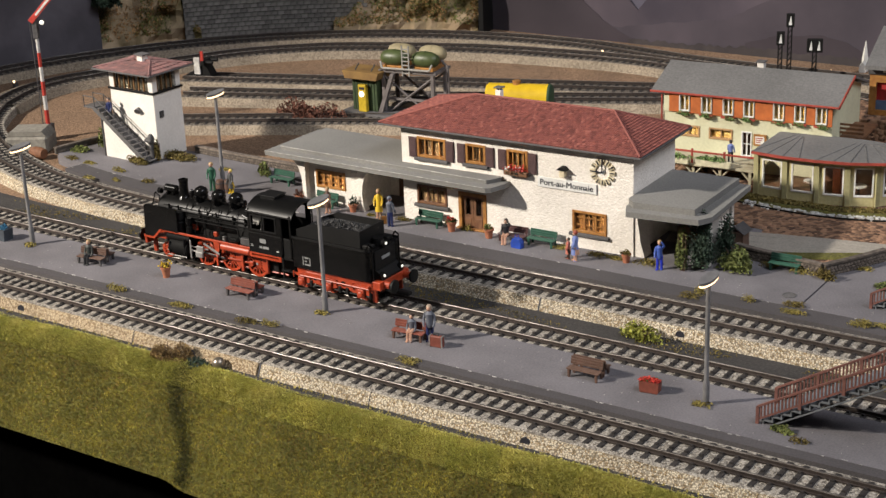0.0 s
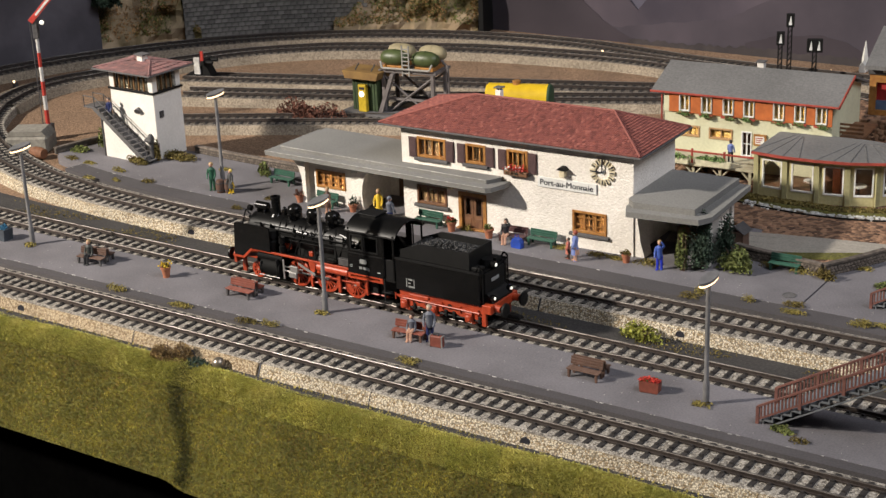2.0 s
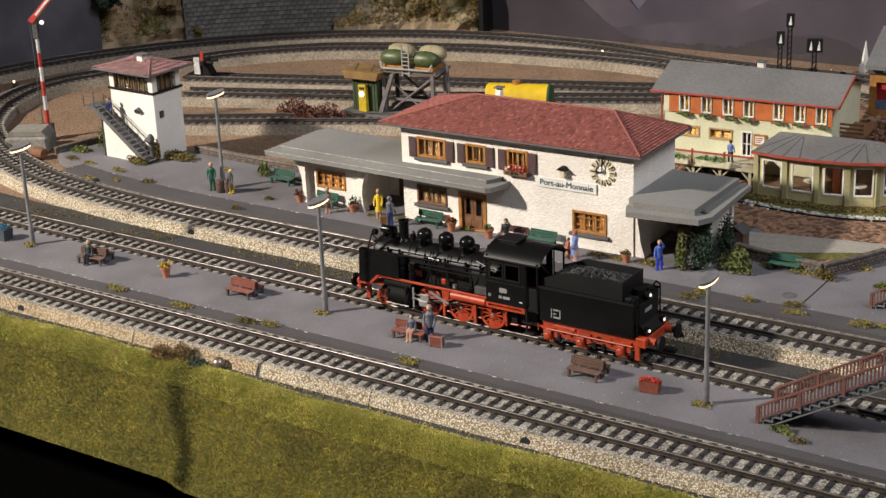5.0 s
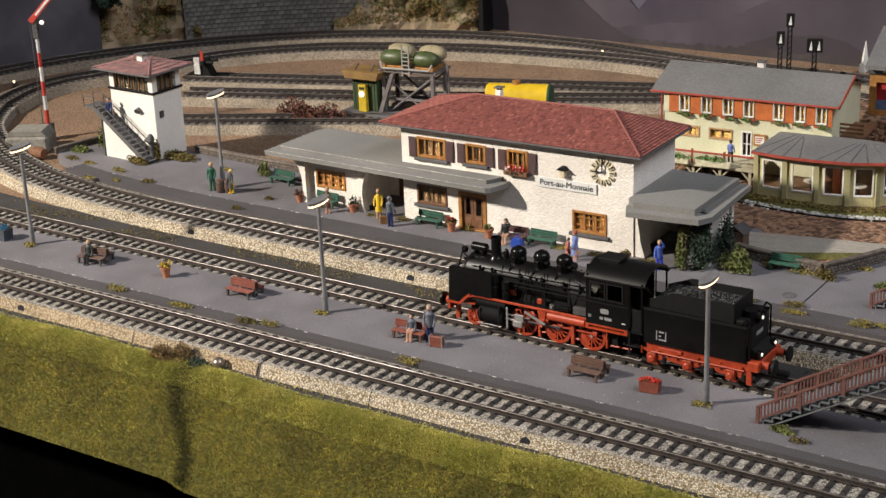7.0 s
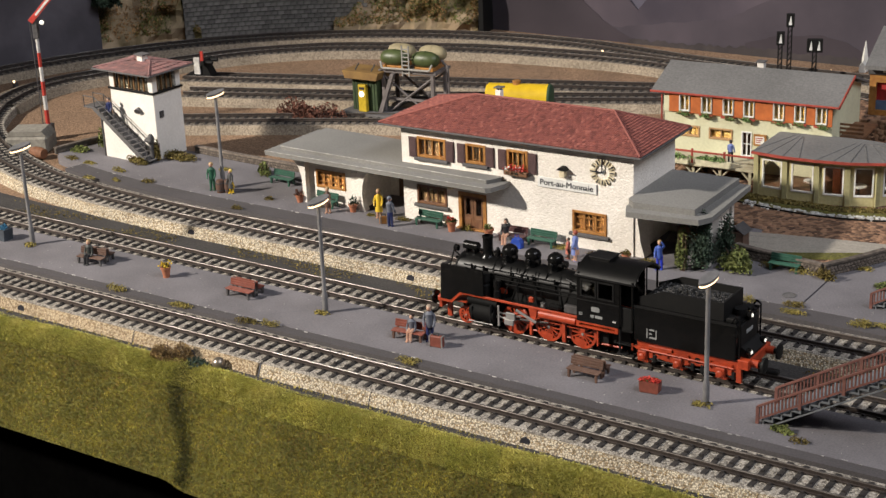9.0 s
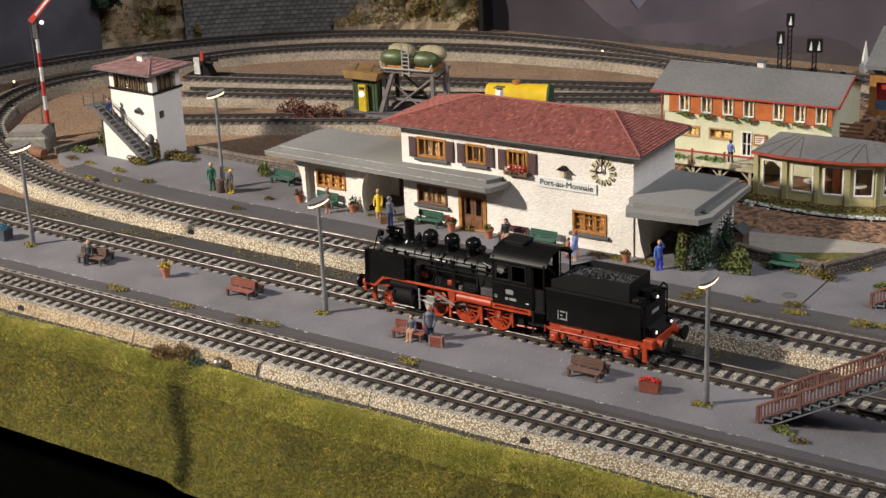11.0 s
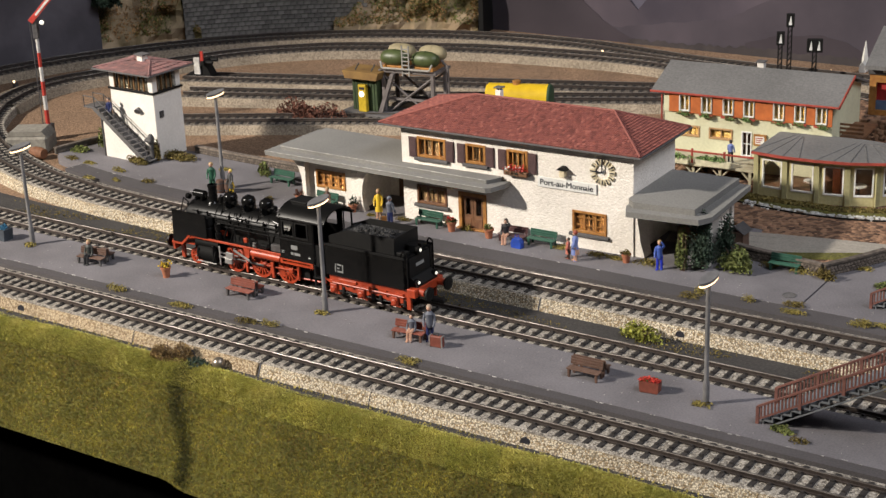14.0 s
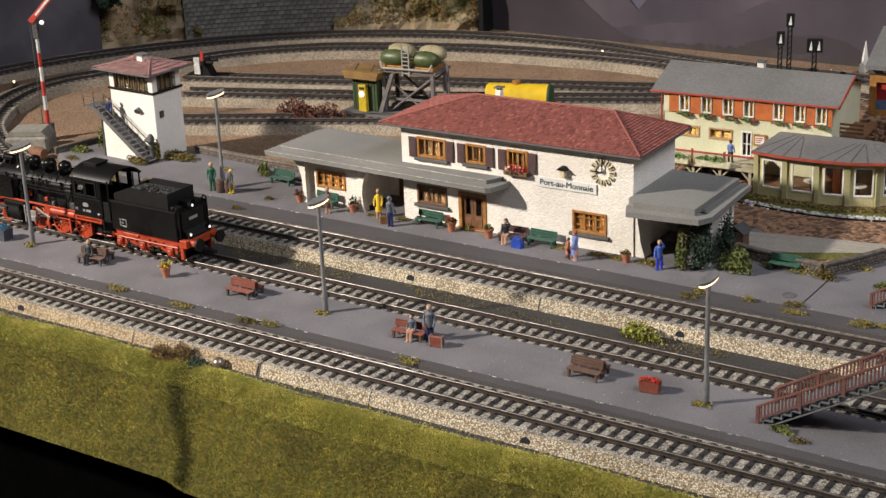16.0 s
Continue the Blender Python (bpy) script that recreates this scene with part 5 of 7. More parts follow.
    # wheels
    for s in (-1, 1):
        for x in (22.0, 43.6, 65.0):
            ENGINE_WHEELS.append((spoked("driving_wheel", t, x, s * 8.6, 8.6, 8.6, 14, s), x, s * 8.6, 8.6, 8.6))
        ENGINE_WHEELS.append((spoked("pilot_wheel", t, -11.0, s * 8.6, 5.2, 5.2, 10, s), -11.0, s * 8.6, 5.2, 5.2))
        rod = part("coupling_rod", box(box(box(box(B(), 21, 66, s * 10.9 - 0.4, s * 10.9 + 0.4, -0.5, 0.5, 0.15), 20.4, 23.6, s * 10.9 - 0.6, s * 10.9 + 0.6, -1.4, 1.4, 0.4), 42, 45.2, s * 10.9 - 0.6, s * 10.9 + 0.6, -1.4, 1.4, 0.4), 63.4, 66.6, s * 10.9 - 0.6, s * 10.9 + 0.6, -1.4, 1.4, 0.4), red_m, t, "red coupling rod", at=mm(0, 0, 8.6))
        RODS.append((rod, 0.0))
        con = part("connecting_rod", box(B(), 0, 22.5, s * 12.2 - 0.4, s * 12.2 + 0.4, -0.55, 0.55, 0.2), steel_dark, t, "dull steel connecting rod", at=mm(21.5, 0, 10))
        RODS.append((con, 1.0))
    for x in (22.0, 43.6, 65.0, -11.0):
        part("axle", cyl(B(), (x, -8, 8.6 if x > 0 else 5.2), (x, 8, 8.6 if x > 0 else 5.2), 1.2, n=8), black_matt, t)
    # tender
    td = part("tender_body", box(B(), 99.0, 157.0, -15.2, 15.2, 14.2, 34.0, 0.5), black_m, t, "black riveted tender tank")
    for s in (-15.3, 15.3):
        part("tender_rim", box(B(), 99.0, 157.0, s - 0.25, s + 0.25, 33.4, 34.6), black_matt, td)
    b = prism(B(), [(100.5, 34.1), (148.8, 34.1), (148.8, 44.2), (114, 43.8), (110.4, 42.2), (100.5, 38.4)], -12.4, -11.4, "y")
    prism(b, [(100.5, 34.1), (148.8, 34.1), (148.8, 44.2), (114, 43.8), (110.4, 42.2), (100.5, 38.4)], 11.4, 12.4, "y")
    box(b, 147.9, 148.8, -11.4, 11.4, 34.1, 44.2)
    box(b, 104, 105, -11.4, 11.4, 34.1, 39.4)
    part("coal_bunker", b, black_matt, td, "black coal bunker")
    b = B()
    rnd = random.Random(9)
    for _ in range(1300):
        x, y = rnd.uniform(106, 147), rnd.uniform(-11, 11)
        z = 39.7 + 2.2 * (1 - (y / 11) ** 2) * min(1.0, (x - 106) / 14)
        r = rnd.uniform(0.4, 0.85)
        m = Matrix.Translation((x, y, z)) @ Euler((rnd.random() * 3, rnd.random() * 3, rnd.random() * 3)).to_matrix().to_4x4()
        bmesh.ops.create_icosphere(b, subdivisions=1, radius=r, matrix=m @ Matrix.Diagonal((1, 0.8, 0.7, 1)))
    box(b, 105.2, 147.6, -11.3, 11.3, 35, 39.4)
    tagged(part("coal", b, coal_m, td, "heaped black coal", kind="stuff"))
    part("tender_frame", box(B(), 98, 158, -9.8, 9.8, 5.0, 14.1), black_matt, t)
    for s in (-1, 1):
        fr = part("tender_side_frame", prism(B(), [(100, 14.1), (158, 14.1), (158, 8.6), (155, 5.0), (142, 5.0), (138, 6.4), (131, 6.4), (128, 5.0), (117, 5.0), (114, 5.6), (110, 5.6), (107, 4.6), (101, 4.6)], s * 12.6 - 0.7, s * 12.6 + 0.7, "y"), red_m, t, "red tender side frame")
        for x in (103.5, 124.0, 148.5):
            part("axle_box", box(B(), x - 2.6, x + 2.6, s * 13.8 - 0.9, s * 13.8 + 0.9, 2.6, 8.6, 0.4), red_m, fr)
            part("leaf_spring", prism(B(), [(x - 6, 10.6), (x + 6, 10.6), (x + 3, 9.0), (x - 3, 9.0)], s * 13.6 - 0.6, s * 13.6 + 0.6, "y"), red_m, fr)
            ENGINE_WHEELS.append((spoked("tender_wheel", t, x, s * 8.6, 5.6, 5.6, 8, s), x, s * 8.6, 5.6, 5.6))
        for x in (103.5, 124.0, 148.5):
            for dx in (-6, 6):
                part("spring_hanger", cyl(B(), (x + dx, s * 13.8, 7.4), (x + dx, s * 13.8, 11.4), 0.55, n=6), red_m, fr)
            part("axle_cover", lathe(B(), [(2.0, 14.6), (2.0, 15.2), (1.2, 15.6)] if s > 0 else [(1.2, -15.6), (2.0, -15.2), (2.0, -14.6)], (x, 0, 5.4), 12, "y"), red_m, fr)
        for x in (113.6, 135.2):
            part("frame_hole", lathe(B(), [(1.7, -0.1), (1.7, 0.1)], (x, s * 13.34, 9.4), 12, "y"), black_matt, fr)
        part("brake_shaft", cyl(B(), (101, s * 12.9, 4.2), (157, s * 12.9, 4.2), 0.45, n=6), black_matt, fr)
        for x in (110.5, 132.5, 138.0, 155.5):
            part("brake_block", box(B(), x - 1.0, x + 1.0, s * 13.2 - 0.8, s * 13.2 + 0.8, 3.0, 7.4, 0.3), black_matt, fr)
        part("brake_pipe", cyl(B(), (103, s * 14.4, 9.6), (156, s * 14.4, 9.6), 0.5, n=6), red_m, fr)
        part("water_scoop", box(B(), 107, 121, s * 13.2 - 1.0, s * 13.2 + 1.0, 9.0, 12.6, 0.4), red_m, fr)
        part("tender_step", box(B(), 157, 160, s * 13 - 0.8, s * 13 + 0.8, 1.8, 12, 0.2), red_m, t)
        part("tender_buffer_sleeve", cyl(B(), (163.9, s * 10, 13.0), (168.0, s * 10, 13.0), 2.2, n=12), red_m, t)
        part("tender_buffer", lathe(B(), [(1.4, 167.0), (1.4, 169.5), (4.2, 170.2), (4.2, 171.4), (2, 171.8)], (0, s * 10, 13.0), 14, "x"), black_matt, t)
        lp = part("tail_lamp", lathe(B(), [(1.6, 160.6), (2.0, 161.0), (2.0, 163.0), (1.7, 163.2)], (0, s * 9, 18.4), 12, "x"), black_m, t)
        part("lamp_lens", lathe(B(), [(1.0, 163.2), (0.85, 163.6), (0.3, 163.8)], (0, s * 9, 18.4), 12, "x"), glow_head, lp, "glowing headlight")
        part("handrail", cyl(cyl(cyl(B(), (158.4, s * 13.5, 15), (158.4, s * 13.5, 36.5), 0.5, n=6), (156, s * 13.5, 38), (158.4, s * 13.5, 36.5), 0.5, n=6), (153.5, s * 13.5, 34), (156, s * 13.5, 38), 0.5, n=6), black_m, td)
        part("emblem", box(box(box(box(box(B(), 106.5, 107.1, s * 15.28 - 0.05, s * 15.28 + 0.05, 17.2, 22.6), 108.0, 112.4, s * 15.28 - 0.05, s * 15.28 + 0.05, 17.2, 18.2), 111.8, 112.4, s * 15.28 - 0.05, s * 15.28 + 0.05, 18.2, 22.6), 108.0, 111.0, s * 15.28 - 0.05, s * 15.28 + 0.05, 21.6, 22.6), 108.0, 109.6, s * 15.28 - 0.05, s * 15.28 + 0.05, 19.4, 20.2), greyprint, td, "white printed data field")
    part("tender_beam", box(B(), 158, 164, -14.8, 14.8, 10.2, 15.4, 0.3), red_m, t)
    part("tender_deck", prism(B(), [(157.1, 21.0), (159, 20.6), (163, 16.8), (163, 15.4), (157.1, 15.4)], -10.5, 10.5, "y"), black_matt, t)
    lp = part("top_lamp", lathe(B(), [(1.6, 157.4), (2.0, 157.8), (2.0, 160.0), (1.7, 160.2)], (0, -2.0, 36.0), 12, "x"), black_m, t)
    part("lamp_lens", lathe(B(), [(1.0, 160.2), (0.85, 160.6), (0.3, 160.8)], (0, -2.0, 36.0), 12, "x"), glow_head, lp, "glowing headlight")
    part("lamp_bracket", box(B(), 156.4, 159, -2.6, -1.4, 33.0, 34.3), black_m, t)
    part("back_panel", box(B(), 157.0, 158.0, -10.5, 10.5, 17.0, 32.5, 0.3), black_matt, td)
    part("tool_box", box(box(cyl(B(), (153, 0, 34), (153, 0, 38), 3.4, n=14), 150, 155.5, -12, -6, 34.0, 36.0, 0.3), 150, 155.5, 6, 12, 34.0, 36.4, 0.3), black_matt, td)
    part("plate_bars", box(B(), 158.02, 158.2, -4, 4, 26, 28), greyprint, td)
    part("rear_coupling", box(B(), 164, 175, -2, 2, 4.5, 7.0, 0.5), black_matt, t)
    part("drawbar", box(B(), 90, 100, -3, 3, 6, 9), black_matt, t)
    return t


loco = engine()
loco.scale = (0.985, 0.985, 0.985)


# ---- yard, road and walls by the station ----
yard = prism(B(), [(290, 246), (363.5, 240.5), (386.5, 282.5), (401, 301), (760, 331), (760, 640), (140, 640), (140, 330), (300.5, 301)], GROUND, ZP - 0.3)
tagged(part("yard", yard, cork, label="yard strewn with brown cork rubble", kind="structure"), category="ground")
road_m = mat("pale_road", (0.34, 0.31, 0.26), (0.26, 0.235, 0.20), scale=700, rough=0.9, bump=0.3, coarse=14, depth=0.0003)
road_line = [(250, 268), (290, 277), (340, 288), (390, 297), (470, 312), (760, 360)]
b = sweep(B(), curve(road_line), [(-17, ZP - 0.29), (14, ZP - 0.29), (14, ZP + 0.1), (7.4, ZP + 0.1), (7.0, ZP - 0.1), (6.4, ZP + 0.1), (-4.0, ZP + 0.1), (-4.4, ZP - 0.1), (-5.0, ZP + 0.1), (-17, ZP + 0.1)])
tagged(part("road", b, road_m, label="pale concrete road with two grooves", kind="structure"), category="road")
b = sweep(B(), curve([(296, 252), (330, 262), (380, 286), (420, 296)]), [(-6, ZP - 0.28), (6, ZP - 0.28), (4, ZP + 0.6), (-4, ZP + 0.6)])
tagged(part("verge", b, turf, label="strip of olive turf beside the road", kind="structure"), category="verge")
b = sweep(B(), curve([(262, 352), (300, 348), (340, 352), (372, 366), (395, 400)]), [(-4, ZP - 0.28), (9, ZP - 0.28), (8, ZP + 2.4), (0, ZP + 1.6)])
tagged(part("verge_bank", b, turf, label="turf bank at the foot of the dining room", kind="structure"), category="verge")
cable = sweep(B(), curve([(262, 345), (300, 340), (340, 343), (374, 356), (402, 392)]), [(-0.5, ZP - 0.2), (0.5, ZP - 0.2), (0.5, ZP + 0.8), (-0.5, ZP + 0.8)])
tagged(part("edging", cable, black_matt, label="thin black edging strip", kind="structure"), category="edging")


fieldstone = mat("field_stone", (0.16, 0.13, 0.105), (0.07, 0.055, 0.045), scale=300, rough=0.9, bump=0.6, rand=0.35, depth=0.0008)
mortar = mat("wall_mortar", (0.10, 0.085, 0.07), scale=500, rough=0.95)


def stone_wall(pts, h, label, seed):
    t = thing("stone_wall", mm(0, 0, ZP), label, "wall", "low platform walls")
    path = curve(pts, 4.0)
    part("wall_core", sweep(B(), path, [(-1.3, -0.4), (1.3, -0.4), (1.3, h - 1), (-1.3, h - 1)]), mortar, t)
    part("coping", sweep(B(), path, [(-2.1, h - 1.2), (2.1, h - 1.2), (1.9, h), (-1.9, h)]), fieldstone, t, "grey coping")
    rnd = random.Random(seed)
    meshes = []
    for k in range(5):
        bb = B()
        bmesh.ops.create_icosphere(bb, subdivisions=1, radius=1.35, matrix=Matrix.Diagonal((1.15, 0.6, 0.75 + 0.06 * k, 1)))
        for v in bb.verts:
            v.co *= rnd.uniform(0.85, 1.1)
        o = part("stone", bb, fieldstone, t)
        meshes.append(o.data)
        bpy.data.objects.remove(o)
    run = curve(pts, 2.5)
    for j in range(max(1, int((h - 1.5) / 1.9))):
        for i in range(1, len(run) - 1):
            a, c = Vector(run[i - 1]), Vector(run[i + 1])
            d = (c - a).normalized()
            for s in (-1.3, 1.3):
                o = new("stone", meshes[rnd.randrange(5)])
                o.parent = t
                o.matrix_basis = mm(run[i][0] - d.y * s + d.x * (j % 2) * 1.2, run[i][1] + d.x * s + d.y * (j % 2) * 1.2, 1.0 + j * 1.9, math.degrees(math.atan2(d.y, d.x)))


stone_wall([(304, 250), (316, 246.5), (340, 243.5), (364, 239.5)], 8.0, "low grey field-stone wall behind the green bench", 1)
stone_wall([(364, 239.5), (376, 260), (388, 283)], 8.0, "low grey field-stone wall beside the road", 2)
stone_wall([(-160, 265.5), (-120, 263), (-82, 262), (-40, 262)], 6.0, "low dark stone wall behind the platform", 3)
stone_wall([(-262, 212), (-257, 236), (-251, 260)], 5.0, "low dark stone wall at the platform end", 4)


# ---- rock, tunnel wall and painted backdrop ----
rock_m = mat("mossy_rock", (0.40, 0.30, 0.19), (0.12, 0.095, 0.035), scale=26, rough=0.95, bump=1.0, coarse=14, lo=0.38, hi=0.62, depth=0.006)
masonry = mat("grey_masonry", (0.16, 0.15, 0.14), (0.115, 0.11, 0.10), scale=160, rough=0.95, bump=0.7, coarse=20, depth=0.001)


def cliff(a0, a1, r, h, seed, label, bare=0.16):
    b = B()
    noise.seed_set(seed)
    na, nz = int((a0 - a1) * 1.6), 26
    rows = []
    for i in range(na + 1):
        f = i / na
        a = radians(a0 + (a1 - a0) * f)
        ends = min(1.0, f * 6, (1 - f) * 6)
        row = []
        for j in range(nz + 1):
            z = -14 + (h + 14) * j / nz
            p = Vector((r * math.cos(a), r * math.sin(a), z))
            d = 26 * noise.fractal(p * 0.016, 0.9, 2.1, 5) + 10 * noise.noise(p * 0.05)
            rr = r + d + 0.35 * z + (1 - ends) * 40 * (z / h)
            row.append(b.verts.new((-78 + rr * math.cos(a), 252 + rr * math.sin(a), z * (0.55 + 0.45 * ends))))
        rows.append(row)
    for p, q in zip(rows, rows[1:]):
        for j in range(nz):
            b.faces.new((p[j], q[j], q[j + 1], p[j + 1]))
    ob = part("rock_face", b, rock_m, smooth=False)
    tagged(ob, label, "rock", "rock faces")
    rnd = random.Random(seed)
    for m_, k0 in ((leaf_olive, 0.0), (leaf_green, 7.0), (mat("ochre_scree", (0.42, 0.24, 0.10), (0.30, 0.16, 0.06), bump=0, island=0.4), 15.0)):
        mb = B()
        for _ in range(9000):
            f = rnd.random()
            z = rnd.uniform(0, h)
            a = radians(a0 + (a1 - a0) * f)
            p = Vector((r * math.cos(a), r * math.sin(a), z))
            if noise.noise(Vector((p.x, p.y, p.z * 0.5)) * 0.03 + Vector((k0, 0, 0))) < bare:
                continue
            d = 26 * noise.fractal(p * 0.016, 0.9, 2.1, 5) + 10 * noise.noise(p * 0.05)
            ends = min(1.0, f * 6, (1 - f) * 6)
            rr = r + d + 0.35 * z + (1 - ends) * 40 * (z / h) - 1.0
            c, s_ = Vector((-78 + rr * math.cos(a), 252 + rr * math.sin(a), z * (0.55 + 0.45 * ends))), rnd.uniform(0.7, 1.6)
            q = Euler((rnd.uniform(-1.3, 1.3), rnd.uniform(-1.3, 1.3), rnd.uniform(0, 6.3))).to_matrix()
            mb.faces.new([mb.verts.new(c + q @ Vector(w)) for w in ((-s_, 0, 0), (0, -s_ * 0.6, 0), (s_, 0, 0), (0, s_ * 0.6, s_ * 0.4))])
        tagged(part("moss" if k0 < 10 else "scree", mb, m_, ob, "mossy growth" if k0 < 10 else "ochre scree", kind="stuff"))
    noise.seed_set(1)


cliff(149.6, 137.2, 522, 150, 11, "craggy ochre rock face with moss behind the loop")
cliff(121.4, 104.4, 520, 150, 23, "craggy ochre and green rock face beside the masonry wall", -0.12)
t = thing("tunnel_wall", mm(0, 0, -14), "grey block masonry retaining wall at the back", "wall")
part("wall_core", sweep(B(), [(-78 + 519 * math.cos(radians(a)), 252 + 519 * math.sin(radians(a))) for a in range(139, 118, -2)], [(0, 0), (12, 0), (20, 150), (8, 150)]), masonry, t)
b0 = box(B(), -3.45, 3.45, -1.2, 0.6, -2.2, 2.2, 0.4)
blk = part("stone_block", b0, mat("grey_block", (0.185, 0.172, 0.155), (0.12, 0.115, 0.105), scale=120, rough=0.95, bump=0.6, rand=0.25, lo=0.4, hi=0.6), t)
bm_ = blk.data
bpy.data.objects.remove(blk)
for j in range(11):
    for i in range(27):
        a = 138.6 - (i + 0.5 * (j % 2)) * 0.78
        rr = 519 + 8 * j * 4.7 / 150
        o = new("stone_block", bm_)
        o.parent = t
        o.matrix_basis = mm(-78 + rr * math.cos(radians(a)), 252 + rr * math.sin(radians(a)), 9 + j * 4.7, a + 90 + 180)
# black curved piece added for the dark shade along the rock's edge
shade_ends = [(-78 + 512 * math.cos(radians(a)), 252 + 512 * math.sin(radians(a))) for a in (108.5, 106.4)]
t = thing("rock_edge_shade", mm(shade_ends[1][0], shade_ends[1][1] + 6, -14, 12), "black curved strip standing in for shade at the rock's edge", "tunnel")
out = [(-26, 0), (-26, 40), (-20, 62), (-8, 76), (4, 82), (4, 78), (-5, 72), (-15, 60), (-21, 40), (-21, 0)]
part("arch_ring", prism(B(), [(-u, v) for u, v in out], -6, 30, "y"), black_matt, t)

sky_m = mat("painted_sky", (0.115, 0.105, 0.14), (0.08, 0.074, 0.10), scale=6, rough=0.95, bump=0, coarse=3)
ridge_far = mat("painted_far_ridge", (0.105, 0.084, 0.10), (0.055, 0.046, 0.062), scale=9, rough=0.95, bump=0, coarse=7, lo=0.4, hi=0.7)
ridge_mid = mat("painted_ridge", (0.082, 0.067, 0.082), (0.055, 0.046, 0.058), scale=14, rough=0.95, bump=0, coarse=5)
ridge_near = mat("painted_dark_ridge", (0.058, 0.046, 0.055), (0.044, 0.035, 0.043), scale=14, rough=0.95, bump=0, coarse=6)
ridge_trees = mat("painted_wood", (0.06, 0.05, 0.05), (0.04, 0.034, 0.036), scale=60, rough=0.95, bump=0, coarse=20)


def ridge(points, y, material, rough_, seed):
    """A painted mountain outline on the back board, a hair in front of the one behind."""
    rnd = random.Random(seed)
    points = [(664.9 + 0.9613 * (x - 664.9), 347.5 + 0.9613 * (z - 347.5)) for x, z in points]
    top = []
    for (x0, z0), (x1, z1) in zip(points, points[1:]):
        n = max(2, int((x1 - x0) / 4))
        for k in range(n):
            f = k / n
            top.append((x0 + (x1 - x0) * f, z0 + (z1 - z0) * f + rnd.uniform(-1, 1) * rough_))
    top.append(points[-1])
    b = prism(B(), [(points[0][0], -60)] + top + [(points[-1][0], -60)], y - 55, y - 54.75, "y")
    part("painted_mountain", b, material, board, "painted mountain outline")


board = tagged(part("backdrop", box(B(), -420, 900, 780, 785, -60, 520), sky_m, label="painted mountain backdrop behind the layout", kind="structure"), category="backdrop")
ridge([(-420, 200), (-250, 240), (-60, 10), (-20, 60), (60, 130), (180, 190), (320, 120), (520, 180), (900, 150)], 833, ridge_far, 1.0, 1)
ridge([(-90, -10), (40, 10), (90, 35), (130, 52), (170, 75), (260, 120), (420, 60), (900, 90)], 832.6, ridge_mid, 0.8, 2)
ridge([(-420, 120), (-260, 110), (-180, 60), (-136, 26), (-100, -3), (-72, -18), (-40, -24)], 832.2, ridge_near, 0.5, 3)
ridge([(60, -12), (95, -2), (140, 2), (165, -3), (190, -16), (300, -14), (420, 4), (900, 0)], 831.8, ridge_near, 0.5, 4)
ridge([(-70, -21), (60, -17), (210, -17), (500, -15), (900, -12)], 831.4, ridge_trees, 1.8, 5)
side = tagged(part("backdrop_side", sweep(B(), [(-78 + 612 * math.cos(radians(a)), 252 + 612 * math.sin(radians(a))) for a in range(205, 120, -3)], [(0, -60), (4, -60), (4, 520), (0, 520)]), mat("painted_dusk", (0.115, 0.105, 0.12), (0.075, 0.068, 0.078), scale=22, rough=0.95, bump=0, coarse=8, lo=0.4, hi=0.62), label="dark painted backdrop at the side of the layout", kind="structure"), category="backdrop")
tagged(part("backdrop_near", sweep(B(), [(-78 + 507 * math.cos(radians(a)), 252 + 507 * math.sin(radians(a))) for a in range(206, 148, -3)], [(0, -30), (4, -30), (4, 74), (0, 74)]), MATS["painted_dusk"], label="dark painted board close behind the loop", kind="structure"), category="backdrop")
t = thing("model_church", mm(206, 764, GROUND), "tiny white church with a pointed spire", "church")
part("spire", lathe(B(), [(3.2, 0), (3.0, 12), (0.3, 28)], n=4), whiteframe, t)
part("nave", prism(B(), [(-3, 0), (3, 0), (3, 6), (0, 10), (-3, 6)], -7, 0, "y"), whiteframe, t)


# ---- platform lamps ----
def platform_lamp(x, y, h, yaw, label):
    t = thing("platform_lamp", mm(x, y, ZP, yaw), label, "lamp", "platform lamps")
    part("post", lathe(B(), [(1.75, 0), (1.75, 12), (1.25, 13), (1.15, h - 2.0)], n=14), grey_post, t, smooth=True)
    b = B()
    ring = [(8.6 * math.cos(radians(a)) * (1.0 if math.cos(radians(a)) > 0 else 0.95), 3.0 * math.sin(radians(a))) for a in range(0, 360, 20)]
    prism(b, ring, 0.3, 1.8)
    head = part("lamp_head", b, grey_post, t, "grey oval lamp head", at=mm(0, 0, h - 1.6, 0, 6, -5))
    part("lamp_glass", prism(B(), [(x_ * 0.96, y_ * 0.94) for x_, y_ in ring], -0.9, 0.28), glow_lamp, head, "glowing warm white underside")


for i, (x, y, h) in enumerate(((-114.2, 52.7, 68.8), (132.5, 52.3, 69.6), (375.0, 48.5, 68.0), (-79, 205, 72.3))):
    platform_lamp(x, y, h, 84, "tall grey platform lamp with a lit oval head")
    w = thing("weed_tuft", mm(x - 1, y - 3, ZP), "yellow-green tuft of weeds at a lamp foot", "weed", "weeds on the platforms")
    part("leaves", tufts(B(), 130, 5.5, 3.2, 3.0, 0.9, 60 + i), leaf_yellow, w)


